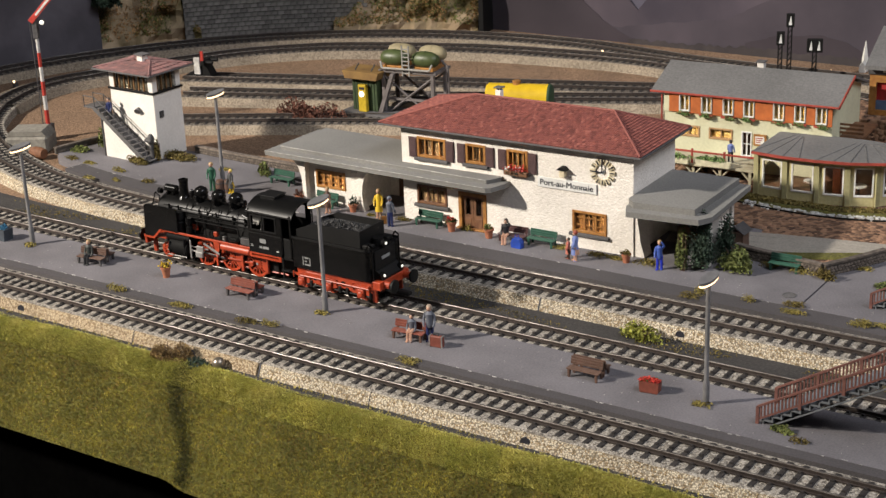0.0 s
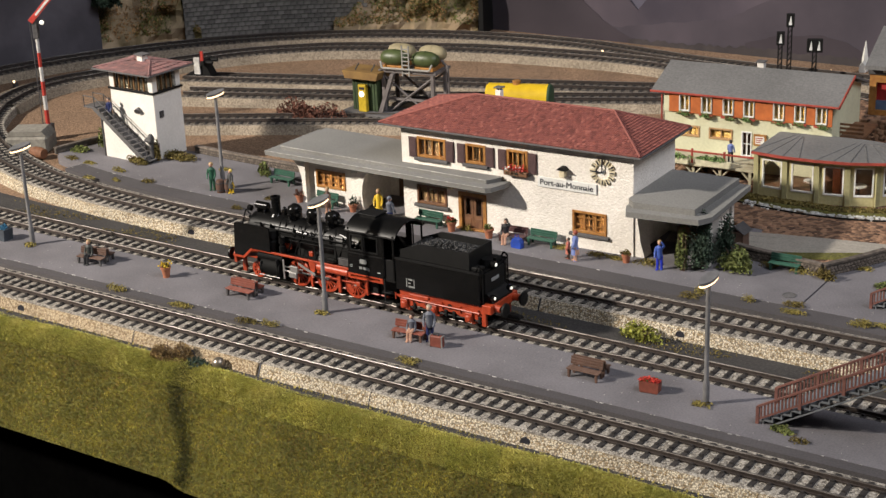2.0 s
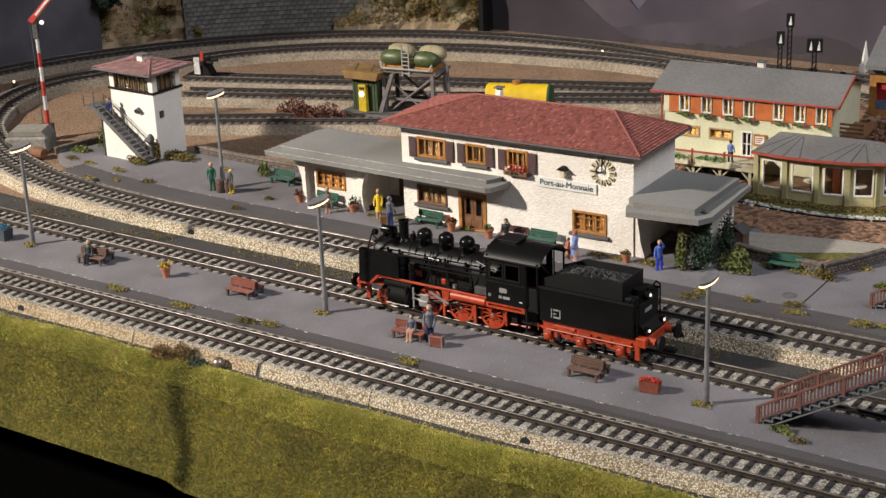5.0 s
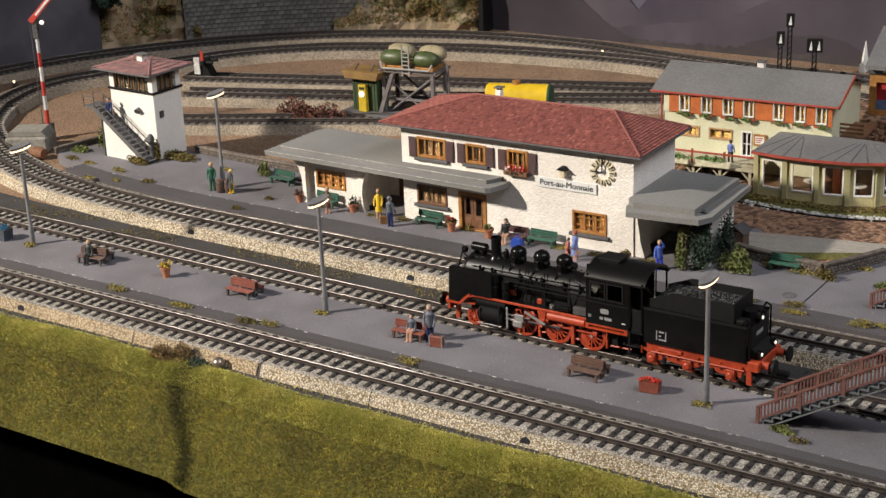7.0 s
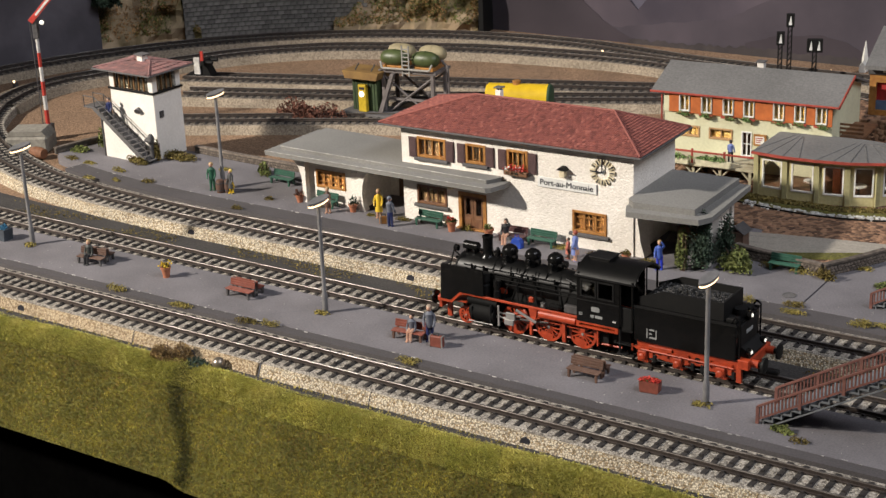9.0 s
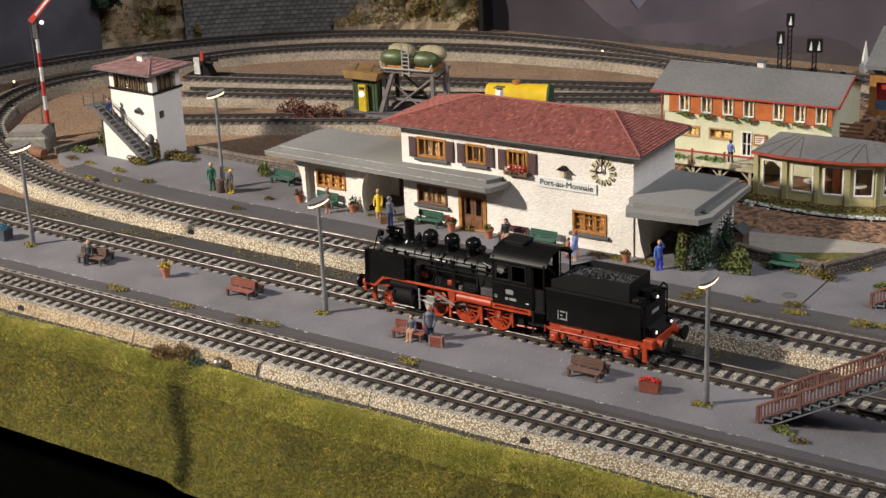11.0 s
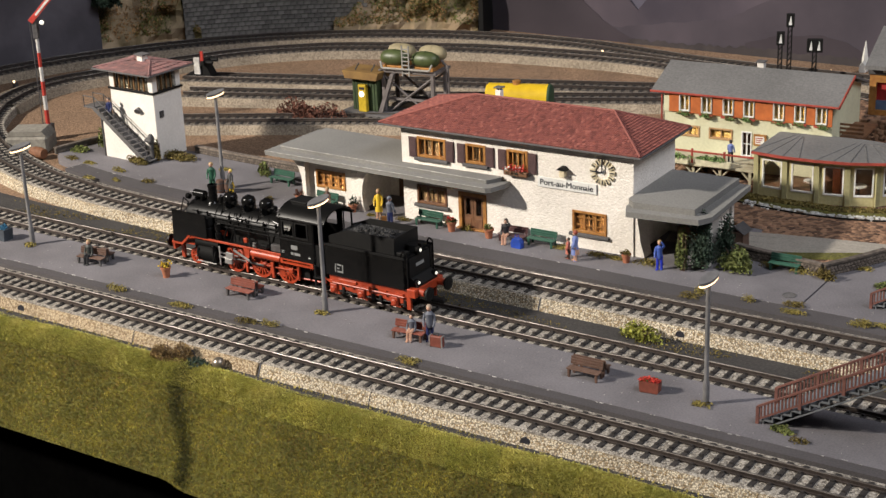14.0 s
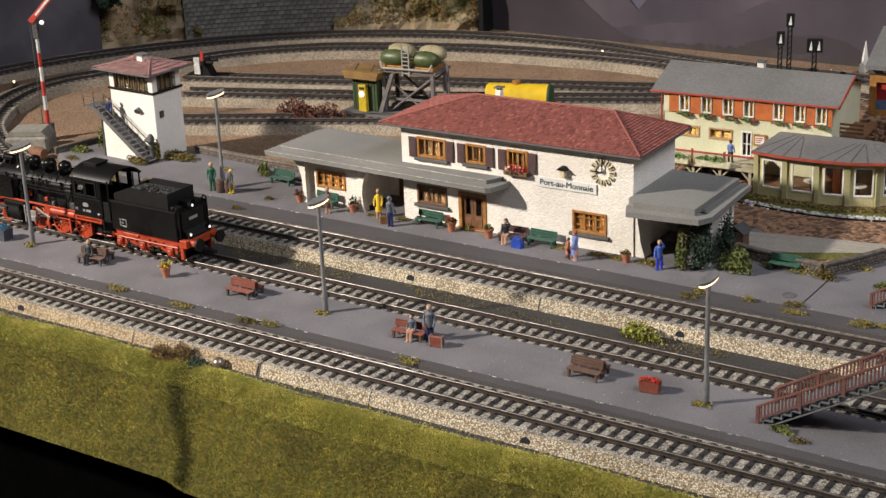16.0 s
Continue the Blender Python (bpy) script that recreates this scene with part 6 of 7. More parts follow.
# ---- benches ----
def bench(x, y, yaw, paint, legs, label, double=False, length=19.5):
    t = thing("bench", mm(x, y, ZP, yaw), label, "bench", "benches on the platforms")
    L = length / 2
    for f in ((-1, 1) if double else (-1,)):
        for k in range(3):
            y0 = f * (2.4 + k * 1.7)
            part("seat_board", box(B(), -L, L, min(y0, y0 + f * 1.5), max(y0, y0 + f * 1.62), 4.3, 5.0, 0.12), paint, t)
        for k in range(3):
            yb, z = f * (1.7 - k * 0.3), 5.5 + k * 1.4
            part("back_board", box(B(), -L, L, yb - 0.35, yb + 0.35, z, z + 1.37, 0.1), paint, t)
        for u in (-L + 1.5, L - 1.5):
            lg = part("leg", prism(B(), [(f * 7.2, 0), (f * 6.4, 0), (f * 5.6, 3.3), (f * 2.2, 3.5), (f * 1.4, 0), (f * 0.6, 0), (f * 1.2, 4.6), (f * 0.3, 9.4), (f * 0.9, 9.6), (f * 2.2, 4.3), (f * 7.4, 4.3)], u - 0.6, u + 0.6, "x"), legs, t)
    return t


bench(-52.5, 50, 8, brown_bench, iron, "brown double bench with dark iron legs", True, 20)
bench(71.5, 52, 0, red_bench, iron, "red-brown wooden double bench with iron legs", True, 19)
bench(197, 48.5, 6, red_bench, brown_bench, "red-brown wooden bench with a suitcase beside it", False, 20)
bench(307.5, 50.5, 0, brown_bench, brown_bench, "dark brown wooden double bench", True, 19)
bench(-46, 237, -3, green_bench, green_bench, "green bench under bushes at the platform's rear", False, 20)
bench(14, 211, -4, green_bench, green_bench, "green bench below the wing window", False, 20)
bench(101.5, 210.5, 0, green_bench, green_bench, "green bench below the station window")
bench(167, 210.5, 4, purple_bench, purple_bench, "maroon bench against the station wall")
bench(188, 212.0, 1, green_bench, green_bench, "green bench against the white station wall")
bench(340, 242.0, 3, green_bench, green_bench, "green bench before the low stone wall", False, 19)


# ---- pots, flower boxes, bins, luggage ----
def pot(x, y, leaves, label, r=3.2, h=6.0, tall=6.0, flower=None, seed=1):
    t = thing("flower_pot", mm(x, y, ZP), label, "flower pot", "flower pots")
    part("pot", lathe(B(), [(r * 0.68, 0), (r * 0.95, h * 0.8), (r * 1.1, h * 0.8), (r * 1.1, h), (r * 0.85, h), (r * 0.8, h - 0.8)], n=14), terra, t, smooth=True)
    part("leaves", place_b(tufts(B(), 110, r * 1.1, r * 1.1, tall, 0.9, seed), 0, 0, h - 1), leaves, t)
    if flower:
        part("blossoms", place_b(tufts(B(), 60, r * 1.2, r * 1.2, tall + 0.6, 0.9, seed + 1), 0, 0, h), flower, t)


pot(8.4, 50.5, leaf_olive, "terracotta pot with yellow flowers on the platform", 3.0, 7.0, 4.5, petal_yellow, 3)
pot(-8.5, 206, leaf_brown, "terracotta pot with a dark red plant", 3.0, 5.5, 7, None, 4)
pot(38.4, 206, leaf_dark, "terracotta pot with a dark green shrub", 3.0, 5.5, 8, None, 5)
pot(121.2, 204, leaf_green, "terracotta pot with red flowers by the door", 3.2, 7.0, 4, petal_red, 6)
pot(150.1, 204.5, leaf_green, "terracotta pot with a leafy plant by the door", 3.2, 6.5, 5.5, None, 7)
pot(249.5, 206, leaf_olive, "terracotta pot with dry grass at the corner", 2.9, 6.0, 4.5, None, 8)
t = thing("flower_box", mm(344.5, 48.0, ZP, 8), "red-brown trough full of red flowers", "flower box")
part("trough", prism(prism(B(), [(-4.9, 0.6), (4.9, 0.6), (5.3, 6.2), (-5.3, 6.2)], -2.9, 2.9, "y"), [(-4.4, 0), (4.4, 0), (4.4, 0.7), (-4.4, 0.7)], -2.4, 2.4, "y"), red_bench, t)
part("blossoms", place_b(tufts(B(), 240, 5.2, 2.8, 3.2, 0.9, 31), 0, 0, 5.8), petal_red, t)
part("leaves", place_b(tufts(B(), 90, 5.0, 2.7, 2.0, 0.9, 32), 0, 0, 5.4), leaf_green, t)
t = thing("planter_tub", mm(-140, 51, ZP), "dark tub with blue flowers on the platform", "flower pot")
part("tub", prism(B(), [(-4, 0), (4, 0), (4.8, 8), (-4.8, 8)], -4, 4, "y"), mat("dark_blue_tub", (0.05, 0.06, 0.075)), t)
part("blossoms", place_b(tufts(B(), 90, 4.6, 4, 3.5, 1.0, 33), 0, 0, 7.8), mat("blue_petals", (0.06, 0.22, 0.36), bump=0, island=0.3), t)


def suitcase(x, y, yaw, w, h, d, material, label):
    t = thing("suitcase", mm(x, y, ZP, yaw), label, "suitcase")
    part("case", box(B(), -w / 2, w / 2, -d / 2, d / 2, 0, h, 0.5), material, t)
    part("handle", box(box(box(B(), -1.6, -1.0, -0.4, 0.4, h, h + 1.2), 1.0, 1.6, -0.4, 0.4, h, h + 1.2), -1.6, 1.6, -0.4, 0.4, h + 1.2, h + 1.7), iron, t)
    for u in (-w / 2 + 0.4, w / 2 - 0.8):
        part("corner_strap", box(B(), u, u + 0.7, -d / 2 - 0.15, d / 2 + 0.15, 0.05, h + 0.15), steel_m, t)


suitcase(217, 42.5, 8, 8.6, 6.6, 3.2, red_bench, "reddish suitcase with pale edges beside a bench")
suitcase(71.8, 195.6, 40, 5.6, 5.4, 2.6, wood_orange, "tan suitcase on the station platform")
t = thing("travel_bag", mm(175.7, 197.6, ZP), "bright blue travel bag on the ground", "bag")
part("bag", prism(B(), [(-3.6, 0), (3.6, 0), (3.8, 3.5), (2.4, 6.2), (-2.4, 6.2), (-3.8, 3.5)], -2, 2, "y"), mat("blue_vinyl", (0.02, 0.07, 0.42), rough=0.45), t)
part("handle", cyl(cyl(B(), (-1.8, 0, 6.2), (-0.8, 0, 8.8), 0.3, n=6), (1.8, 0, 6.2), (0.8, 0, 8.8), 0.3, n=6), MATS["blue_vinyl"], t)
for i, (x, y, h) in enumerate(((-74.5, 196.5, 9.5), (-69.5, 199.5, 9.5))):
    t = thing("barrel", mm(x, y, ZP), "dark wooden barrel on the platform", "barrel", "barrels")
    part("cask", lathe(B(), [(2.5, 0), (3.2, 3), (3.3, h / 2), (3.2, h - 3), (2.5, h)], n=14), brown_bench, t, smooth=True)
    for z in (2.2, h - 2.2):
        part("hoop", lathe(B(), [(3.25, z - 0.4), (3.3, z + 0.4)], n=14), iron, t)


# ---- painted plastic figures, one plain mesh each ----
FIG = {}


def paint(name, c):
    return mat("figure_" + name, c, tuple(v * 0.8 for v in c), scale=500, rough=0.5, bump=0.05)


skin, dark_hair = paint("flesh", (0.55, 0.32, 0.22)), paint("dark_brown", (0.05, 0.03, 0.02))


def figurine(x, y, yaw, coat, legs, head, label, h=20.0, skirt=False, seated=False, arm=0.0, z=ZP):
    """A small painted figure: legs, body, arms and head in one mesh."""
    b = B()
    mats = [legs, coat, skin, head]
    marks = []

    def done(k):
        marks.append((len(b.faces), k))
    s = h / 20.0
    if seated:
        for u in (-1.0, 1.0):
            cyl(b, (u, -4.6, 0.2), (u, -4.2, 5.0), 0.75, 0.9, 8), cyl(b, (u, -4.4, 5.2), (u, 0, 6.0), 0.95, 1.1, 8)
            box(b, u - 0.7, u + 0.7, -6.2, -4.0, 0, 0.8, 0.2)
        base = 5.4
    else:
        for u in (-1.05, 1.05):
            cyl(b, (u * 1.15, 0.4 * u, 0.5 * s), (u, 0, 9.4 * s), 0.75 * s, 1.15 * s, 8)
            box(b, u * 1.15 - 0.7, u * 1.15 + 0.7, 0.4 * u - 1.9, 0.4 * u + 0.8, 0, 0.8 * s, 0.2)
        base = 9.0 * s
    done(0)
    top = base + 7.4 * s
    if skirt and not seated:
        lathe(b, [(2.6 * s, base - 4.5 * s), (2.2 * s, base - 1), (1.6 * s, base + 1.5 * s), (2.1 * s, base + 5.5 * s), (1.0 * s, top)], n=12)
    else:
        lathe(b, [(1.7 * s, base - 1.4 * s), (1.9 * s, base + 0.6 * s), (1.8 * s, base + 3 * s), (2.25 * s, base + 6.0 * s), (0.9 * s, top)], n=12)
    for u in (-1, 1):
        e = Vector((u * 2.9 * s, -0.8 * s, base + 2.2 * s)) if not (arm and u > 0) else Vector((u * 3.2 * s, -1.2 * s, base + 6.5 * s + arm * 0.4))
        cyl(b, (u * 2.1 * s, 0, base + 6.0 * s), e, 0.85 * s, 0.7 * s, 8)
        w = e + (Vector((-u * 0.5, -1.5, -2.6)) * s if not (arm and u > 0) else Vector((-u * 1.4, -0.8, 2.6)) * s)
        cyl(b, e, w, 0.7 * s, 0.55 * s, 8)
    done(1)
    ball(b, (0, -0.2, top + 1.5 * s), 1.45 * s, 0.9, 1.0, 1.15)
    done(2)
    ball(b, (0, 0.2, top + 2.0 * s), 1.55 * s, 1.0, 1.05, 0.95, 10, 6)
    done(3)
    b.faces.ensure_lookup_table()
    i = 0
    for end, k in marks:
        while i < end:
            b.faces[i].material_index = k
            i += 1
    return tagged(part("figurine", b, mats, at=mm(x, y, z, yaw), smooth=True), label, "figurine", "painted figures")


blue, navy, greyc = paint("blue", (0.055, 0.11, 0.42)), paint("navy", (0.02, 0.03, 0.11)), paint("grey", (0.13, 0.14, 0.17))
yellow, green, pink = paint("yellow", (0.72, 0.48, 0.03)), paint("green", (0.025, 0.10, 0.06)), paint("salmon", (0.55, 0.17, 0.12))
pale, brown, black_f = paint("pale_blue", (0.18, 0.24, 0.52)), paint("brown", (0.11, 0.055, 0.035)), paint("black", (0.02, 0.02, 0.022))
white_f, redhair, tan = paint("white", (0.7, 0.68, 0.62)), paint("auburn", (0.30, 0.06, 0.03)), paint("tan", (0.42, 0.28, 0.13))
figurine(-54, 46.5, 10, paint("charcoal", (0.05, 0.055, 0.05)), black_f, tan, "seated painted figure reading on a bench", 19, seated=True)
figurine(199, 45.2, 10, greyc, skin, dark_hair, "seated painted figure in grey on a bench", 18, seated=True)
figurine(209.5, 47.5, 20, greyc, navy, paint("grey_hair", (0.35, 0.27, 0.2)), "standing painted figure in grey jacket and blue trousers", 22)
figurine(-83.2, 198, 20, green, green, tan, "standing painted figure in a green suit", 21.5)
figurine(-65.5, 198.5, -10, paint("dark_top", (0.06, 0.06, 0.06)), yellow, paint("blonde", (0.75, 0.55, 0.12)), "painted figure with yellow skirt and hat", 18.5, skirt=True)
figurine(62, 204.3, 15, yellow, skin, tan, "painted figure in a yellow coat", 21, skirt=True)
figurine(79.5, 192.8, 170, greyc, navy, greyc, "painted figure in a grey coat and hat", 22)
figurine(24.5, 196, 0, brown, skin, tan, "painted figure in a brown dress", 19, skirt=True)
figurine(164.5, 202.6, 10, black_f, skin, dark_hair, "seated painted figure in dark clothes on a bench", 20, seated=True, arm=2.0)
figurine(220.5, 193.4, -60, pale, skin, redhair, "painted figure in a pale blue coat and red hat", 20.5, skirt=True)
figurine(214.3, 195.6, -60, pink, dark_hair, dark_hair, "small painted figure in a salmon coat", 14, skirt=True)
figurine(273, 204.5, 10, blue, paint("bright_blue", (0.02, 0.04, 0.5)), tan, "painted figure in blue working clothes", 19.5, arm=2.5)
figurine(-213.5, 229.5, 0, navy, black_f, black_f, "painted figure in navy uniform on the stair", 19, z=ZP + 28.3)
figurine(237, 392, 180, pale, black_f, dark_hair, "painted figure on the hotel terrace", 17, z=ZP + 11.2)


# ---- semaphore, colour signals, ground lights ----
red_band, white_band = mat("signal_red", (0.50, 0.05, 0.035), rough=0.5), mat("signal_white", (0.68, 0.66, 0.62), rough=0.5)
t = thing("semaphore_signal", mm(-322, 261, GROUND, 25), "red and white semaphore signal with raised arm", "railway signal")
for k in range(6):
    part("mast_band", cyl(B(), (0, 0, 14 + k * 12.2), (0, 0, 14 + (k + 1) * 12.2), 1.9 - 0.1 * k, n=10), (red_band, white_band)[k % 2], t)
part("mast_foot", box(B(), -4, 4, -4, 4, 0, 14, 0.4), iron, t)
part("mast_head", box(B(), -2.2, 2.2, -2.2, 2.2, 87, 106, 0.3), iron, t)
arm = part("signal_arm", box(B(), -4, 42, -3.2, -2.2, -2.2, 2.2, 0.2), red_band, t, "red and white signal arm", at=mm(0, 0, 104, 0, 0, -46))
part("arm_stripe", box(B(), 4, 40, -3.5, -3.25, -0.9, 0.9), white_band, arm)
part("signal_lamp", ball(B(), (7.5, -3.5, 101), 1.9), glow_head, t, "lit signal lamp", smooth=True)
part("lamp_case", cyl(B(), (7.5, -0.5, 101), (7.5, -2.5, 101), 2.2, n=10), iron, t)
part("pull_rod", cyl(B(), (-3.5, -2, 14), (-3.5, -2, 100), 0.45, n=6), iron, t)


def colour_signal(x, y, h, heads, label):
    t = thing("light_signal", mm(x, y, GROUND - 2, 22), label, "railway signal", "light signals")
    for u in (-1.6, 1.6):
        part("lattice_leg", box(B(), u - 0.6, u + 0.6, -0.8, 0.8, 0, h - 10), black_matt, t)
    for k in range(int((h - 12) / 5)):
        part("lattice_bar", cyl(B(), (-1.6, 0, 3 + k * 5), (1.6, 0, 7 + k * 5), 0.5, n=5), black_matt, t)
    for u in heads:
        hd = part("signal_head", box(B(), u - 3.5, u + 3.5, -1.6, 1.6, h - 10, h + 2, 0.3), black_matt, t)
        part("signal_mark", prism(B(), [(u - 1.5, h - 8), (u + 1.5, h - 8), (u + 0.4, h + 0.5)], -1.95, -1.62, "y"), white_m, hd, "white triangle mark")


colour_signal(155, 686, 48, (0,), "black lattice signal with a white triangle")
colour_signal(162, 690, 64, (0,), "tall black lattice signal with a white triangle")
colour_signal(186, 688, 44, (-3.4, 3.4), "black lattice signal with two heads")
for x, y in ((-486, 371), (-34, 708), (188, 724)):
    t = thing("ground_light", mm(x, y, GROUND - 3), "small lit signal lamp beside the loop", "lamp", "ground lights")
    part("stand", box(B(), -2.2, 2.2, -2.0, 2.0, 0, 9, 0.4), iron, t)
    part("lens", ball(B(), (0.4, -1.6, 10.5), 1.2), glow_lamp, t, "glowing lamp", smooth=True)


# ---- fuel tanks, pump house, wagon, buffer stop ----
tank_m = mat("olive_tank", (0.070, 0.092, 0.032), (0.05, 0.066, 0.022), scale=120, rough=0.45, coarse=30)
tank_tan = mat("tan_tank", (0.33, 0.28, 0.17), (0.25, 0.21, 0.12), scale=120, rough=0.7)
steel_grey = mat("grey_girder", (0.17, 0.15, 0.145), (0.12, 0.105, 0.10), scale=200, rough=0.7)


def fuel_tanks():
    t = thing("fuel_tank", mm(-74, 446, GROUND, 8), "two olive fuel tanks on a grey steel trestle", "fuel tank")
    for u in (-14.5, 14.5):
        for v, m_ in ((-6, tank_m), (8, tank_tan)):
            b = lathe(B(), [(0.4, -12.6), (2.6, -12.1), (4.6, -10.6), (6.0, -8.0), (6.8, -4.5), (7.0, 0), (6.8, 4.5), (6.0, 8.0), (4.6, 10.6), (2.6, 12.1), (0.4, 12.6)], (u, v, 55.2 + (v > 0) * 2.2), 22, "x")
            k = part("tank", b, m_, t, smooth=True)
            part("tank_band", lathe(B(), [(7.15, -0.7), (7.15, 0.7)], (u, v, 55.2 + (v > 0) * 2.2), 22, "x"), tank_m if v < 0 else tank_tan, k)
        part("tank_cradle", box(B(), u - 9, u + 9, -11, 14, 46, 49.4, 0.4), wood_orange, t)
    part("deck", box(B(), -27, 27, -13, 16, 43.5, 46, 0.3), steel_grey, t)
    for u in (-23, 23):
        for v in (-11, 13):
            part("trestle_leg", box(B(), u - 1.6, u + 1.6, v - 1.6, v + 1.6, 0, 43.5, 0.3), steel_grey, t)
    for v in (-11, 13):
        for a, c in ((-23, 23), (23, -23)):
            part("brace", cyl(B(), (a, v, 6), (c, v, 41), 1.0, n=6), steel_grey, t)
        part("brace", box(B(), -23, 23, v - 0.8, v + 0.8, 20, 22), steel_grey, t)
    lad = part("ladder", box(box(B(), -3.6, -2.6, -15, -14, 42, 68), 2.6, 3.6, -15, -14, 42, 68), mat("pale_ladder", (0.33, 0.32, 0.29)), t, "pale ladder")
    for k in range(7):
        part("rung", box(B(), -2.6, 2.6, -14.8, -14.2, 44 + k * 3.4, 45 + k * 3.4), MATS["pale_ladder"], lad)
    part("pipe", cyl(cyl(cyl(B(), (-22, -15.5, 48), (22, -15.5, 48), 0.9, n=8), (-22, -15.5, 48), (-24, -13.5, 53), 0.9, n=8), (22, -15.5, 48), (24, -13.5, 53), 0.9, n=8), MATS["pale_ladder"], t)
    part("stair", prism(B(), [(-30, 0), (-26, 0), (-10, 44), (-13, 44)], -18, -14, "y"), steel_grey, t)
    part("down_pipe", cyl(cyl(B(), (33, -2, 0), (33, -2, 48), 1.2, n=8), (33, -2, 48), (27, -2, 55), 1.2, n=8), steel_grey, t)


fuel_tanks()
t = thing("pump_house", mm(-111, 424, GROUND, 3), "dark green pump house with a yellow fuel pump", "hut")
part("plinth", box(B(), -20, 34, -9, 22, 0, 9.5, 0.4), stone_grey, t)
part("hut_wall", box(B(), -12.5, 12.5, 2, 18, 9.5, 40), mat("dark_green_boards", (0.035, 0.06, 0.02), (0.022, 0.04, 0.014), scale=200), t)
for k in range(9):
    part("board", box(B(), -12.5 + k * 2.8, -10.1 + k * 2.8, 1.4, 2.0, 9.5, 40, 0.15), MATS["dark_green_boards"], t)
part("roof", prism(B(), [(-18, 44.5), (18, 44.5), (15.8, 38), (-15.8, 38)], -5, 20, "y"), mat("tan_roof", (0.24, 0.14, 0.04), (0.17, 0.095, 0.03), scale=120), t, "tan flared roof")
pm_ = part("fuel_pump", box(B(), -4.0, 4.0, -3.5, 0.6, 9.5, 33, 0.6), mat("pump_yellow", (0.60, 0.42, 0.03), rough=0.4), t, "yellow fuel pump with a lit dial")
part("dial", cyl(B(), (0, -3.55, 25), (0, -4.2, 25), 2.6, n=14), glow_head, pm_, "lit white dial")
part("pump_slot", box(B(), -2.6, 2.6, -3.9, -3.5, 29, 31), text_m, pm_)
for u in (-7, 9):
    part("hook", cyl(B(), (u, -1, 45), (u + 4, -1, 51), 0.6, n=6), iron, t)
wy = thing("tank_wagon", mm(19, 463, 0, 19), "yellow tank wagon on the siding", "wagon")
yel = mat("wagon_yellow", (0.66, 0.44, 0.02), (0.56, 0.37, 0.015), scale=120, rough=0.4)
wb = part("tank", lathe(B(), [(3, -27.5), (9.5, -27), (10.8, -25.5), (10.8, 25.5), (9.5, 27), (3, 27.5)], (0, 0, 17), 24, "x"), yel, wy, smooth=True)
part("tank_end", lathe(B(), [(10.95, 24.6), (10.95, 26.2), (9.6, 27.4), (3, 27.9)], (0, 0, 17), 24, "x"), mat("wagon_green", (0.03, 0.07, 0.03)), wb)
part("dome", cyl(B(), (-2, 0, 26), (-2, 0, 30.5), 3.4, n=14), wood_orange, wb)
part("frame", box(B(), -28, 28, -9, 9, 4.5, 7.5, 0.3), black_matt, wy)
for u in (-20, 20):
    for s in (-1, 1):
        part("wheel", cyl(B(), (u, s * 8, 5.3), (u, s * 9.6, 5.3), 5.3, n=18), black_matt, wy)
t = thing("buffer_stop", mm(-330, 461.5, -2.5, 19), "black buffer stop with white and red post", "buffer stop")
part("frame", prism(B(), [(-18, 0), (14, 0), (6, 16), (2, 16), (-2, 8)], -7, 7, "y"), black_matt, t)
part("post", box(B(), -3, 3, -9, -7.2, 4, 20, 0.3), white_band, t)
part("red_lamp", box(B(), 4, 7, -9, -7.2, 16, 26, 0.3), red_band, t)
part("beam", box(B(), 5, 8, -11, 11, 13, 17, 0.3), black_matt, t)
for s in (-6, 6):
    part("buffer", cyl(B(), (8, s, 15), (15, s, 15), 2.0, n=10), black_matt, t)

# concrete relay box and keg by the curve
t = thing("relay_box", mm(-312, 232, GROUND, 30), "weathered grey concrete relay box", "box")
conc = mat("old_concrete", (0.25, 0.235, 0.20), (0.18, 0.165, 0.14), scale=300, rough=0.95, bump=0.4, coarse=40)
part("base", box(B(), -18, 18, -13, 13, 0, 15, 2.2), conc, t)
part("lid", prism(B(), [(-17, 15), (17, 15), (13, 19), (-13, 19)], -11.5, 11.5, "y"), conc, t)
t = thing("keg", mm(-288, 217, GROUND), "rusty brown keg beside the relay box", "barrel")
part("cask", lathe(B(), [(4.0, -7), (5.0, -3), (5.0, 3), (4.0, 7)], (0, 0, 5), 14, "x"), mat("rusty_brown", (0.20, 0.085, 0.04)), t)
t = thing("water_column", mm(-174, 231, ZP), "grey cast-iron standpipe beside the signal box", "water column")
part("pipe", lathe(B(), [(3.0, 0), (2.0, 2), (1.7, 14), (2.6, 15), (2.9, 19), (1.8, 21), (1.2, 22)], n=12), iron, t, smooth=True)
part("wheel", cyl(B(), (-3, -2.4, 17.5), (3, -2.4, 17.5), 1.6, n=10), iron, t)
t = thing("side_hut", mm(299, 264, ZP, 0), "small dark wooden hut beside the shelter", "hut")
part("hut_wall", box(B(), -5, 5, -5, 5, 0, 11), brown_bench, t)
part("roof", prism(B(), [(-6.5, 10.5), (0, 15), (6.5, 10.5), (0, 14)], -6.5, 6.5, "y"), iron, t)
part("hut_sign", box(B(), 0, 1, 0, 1, 0, 1), iron, t) if False else None


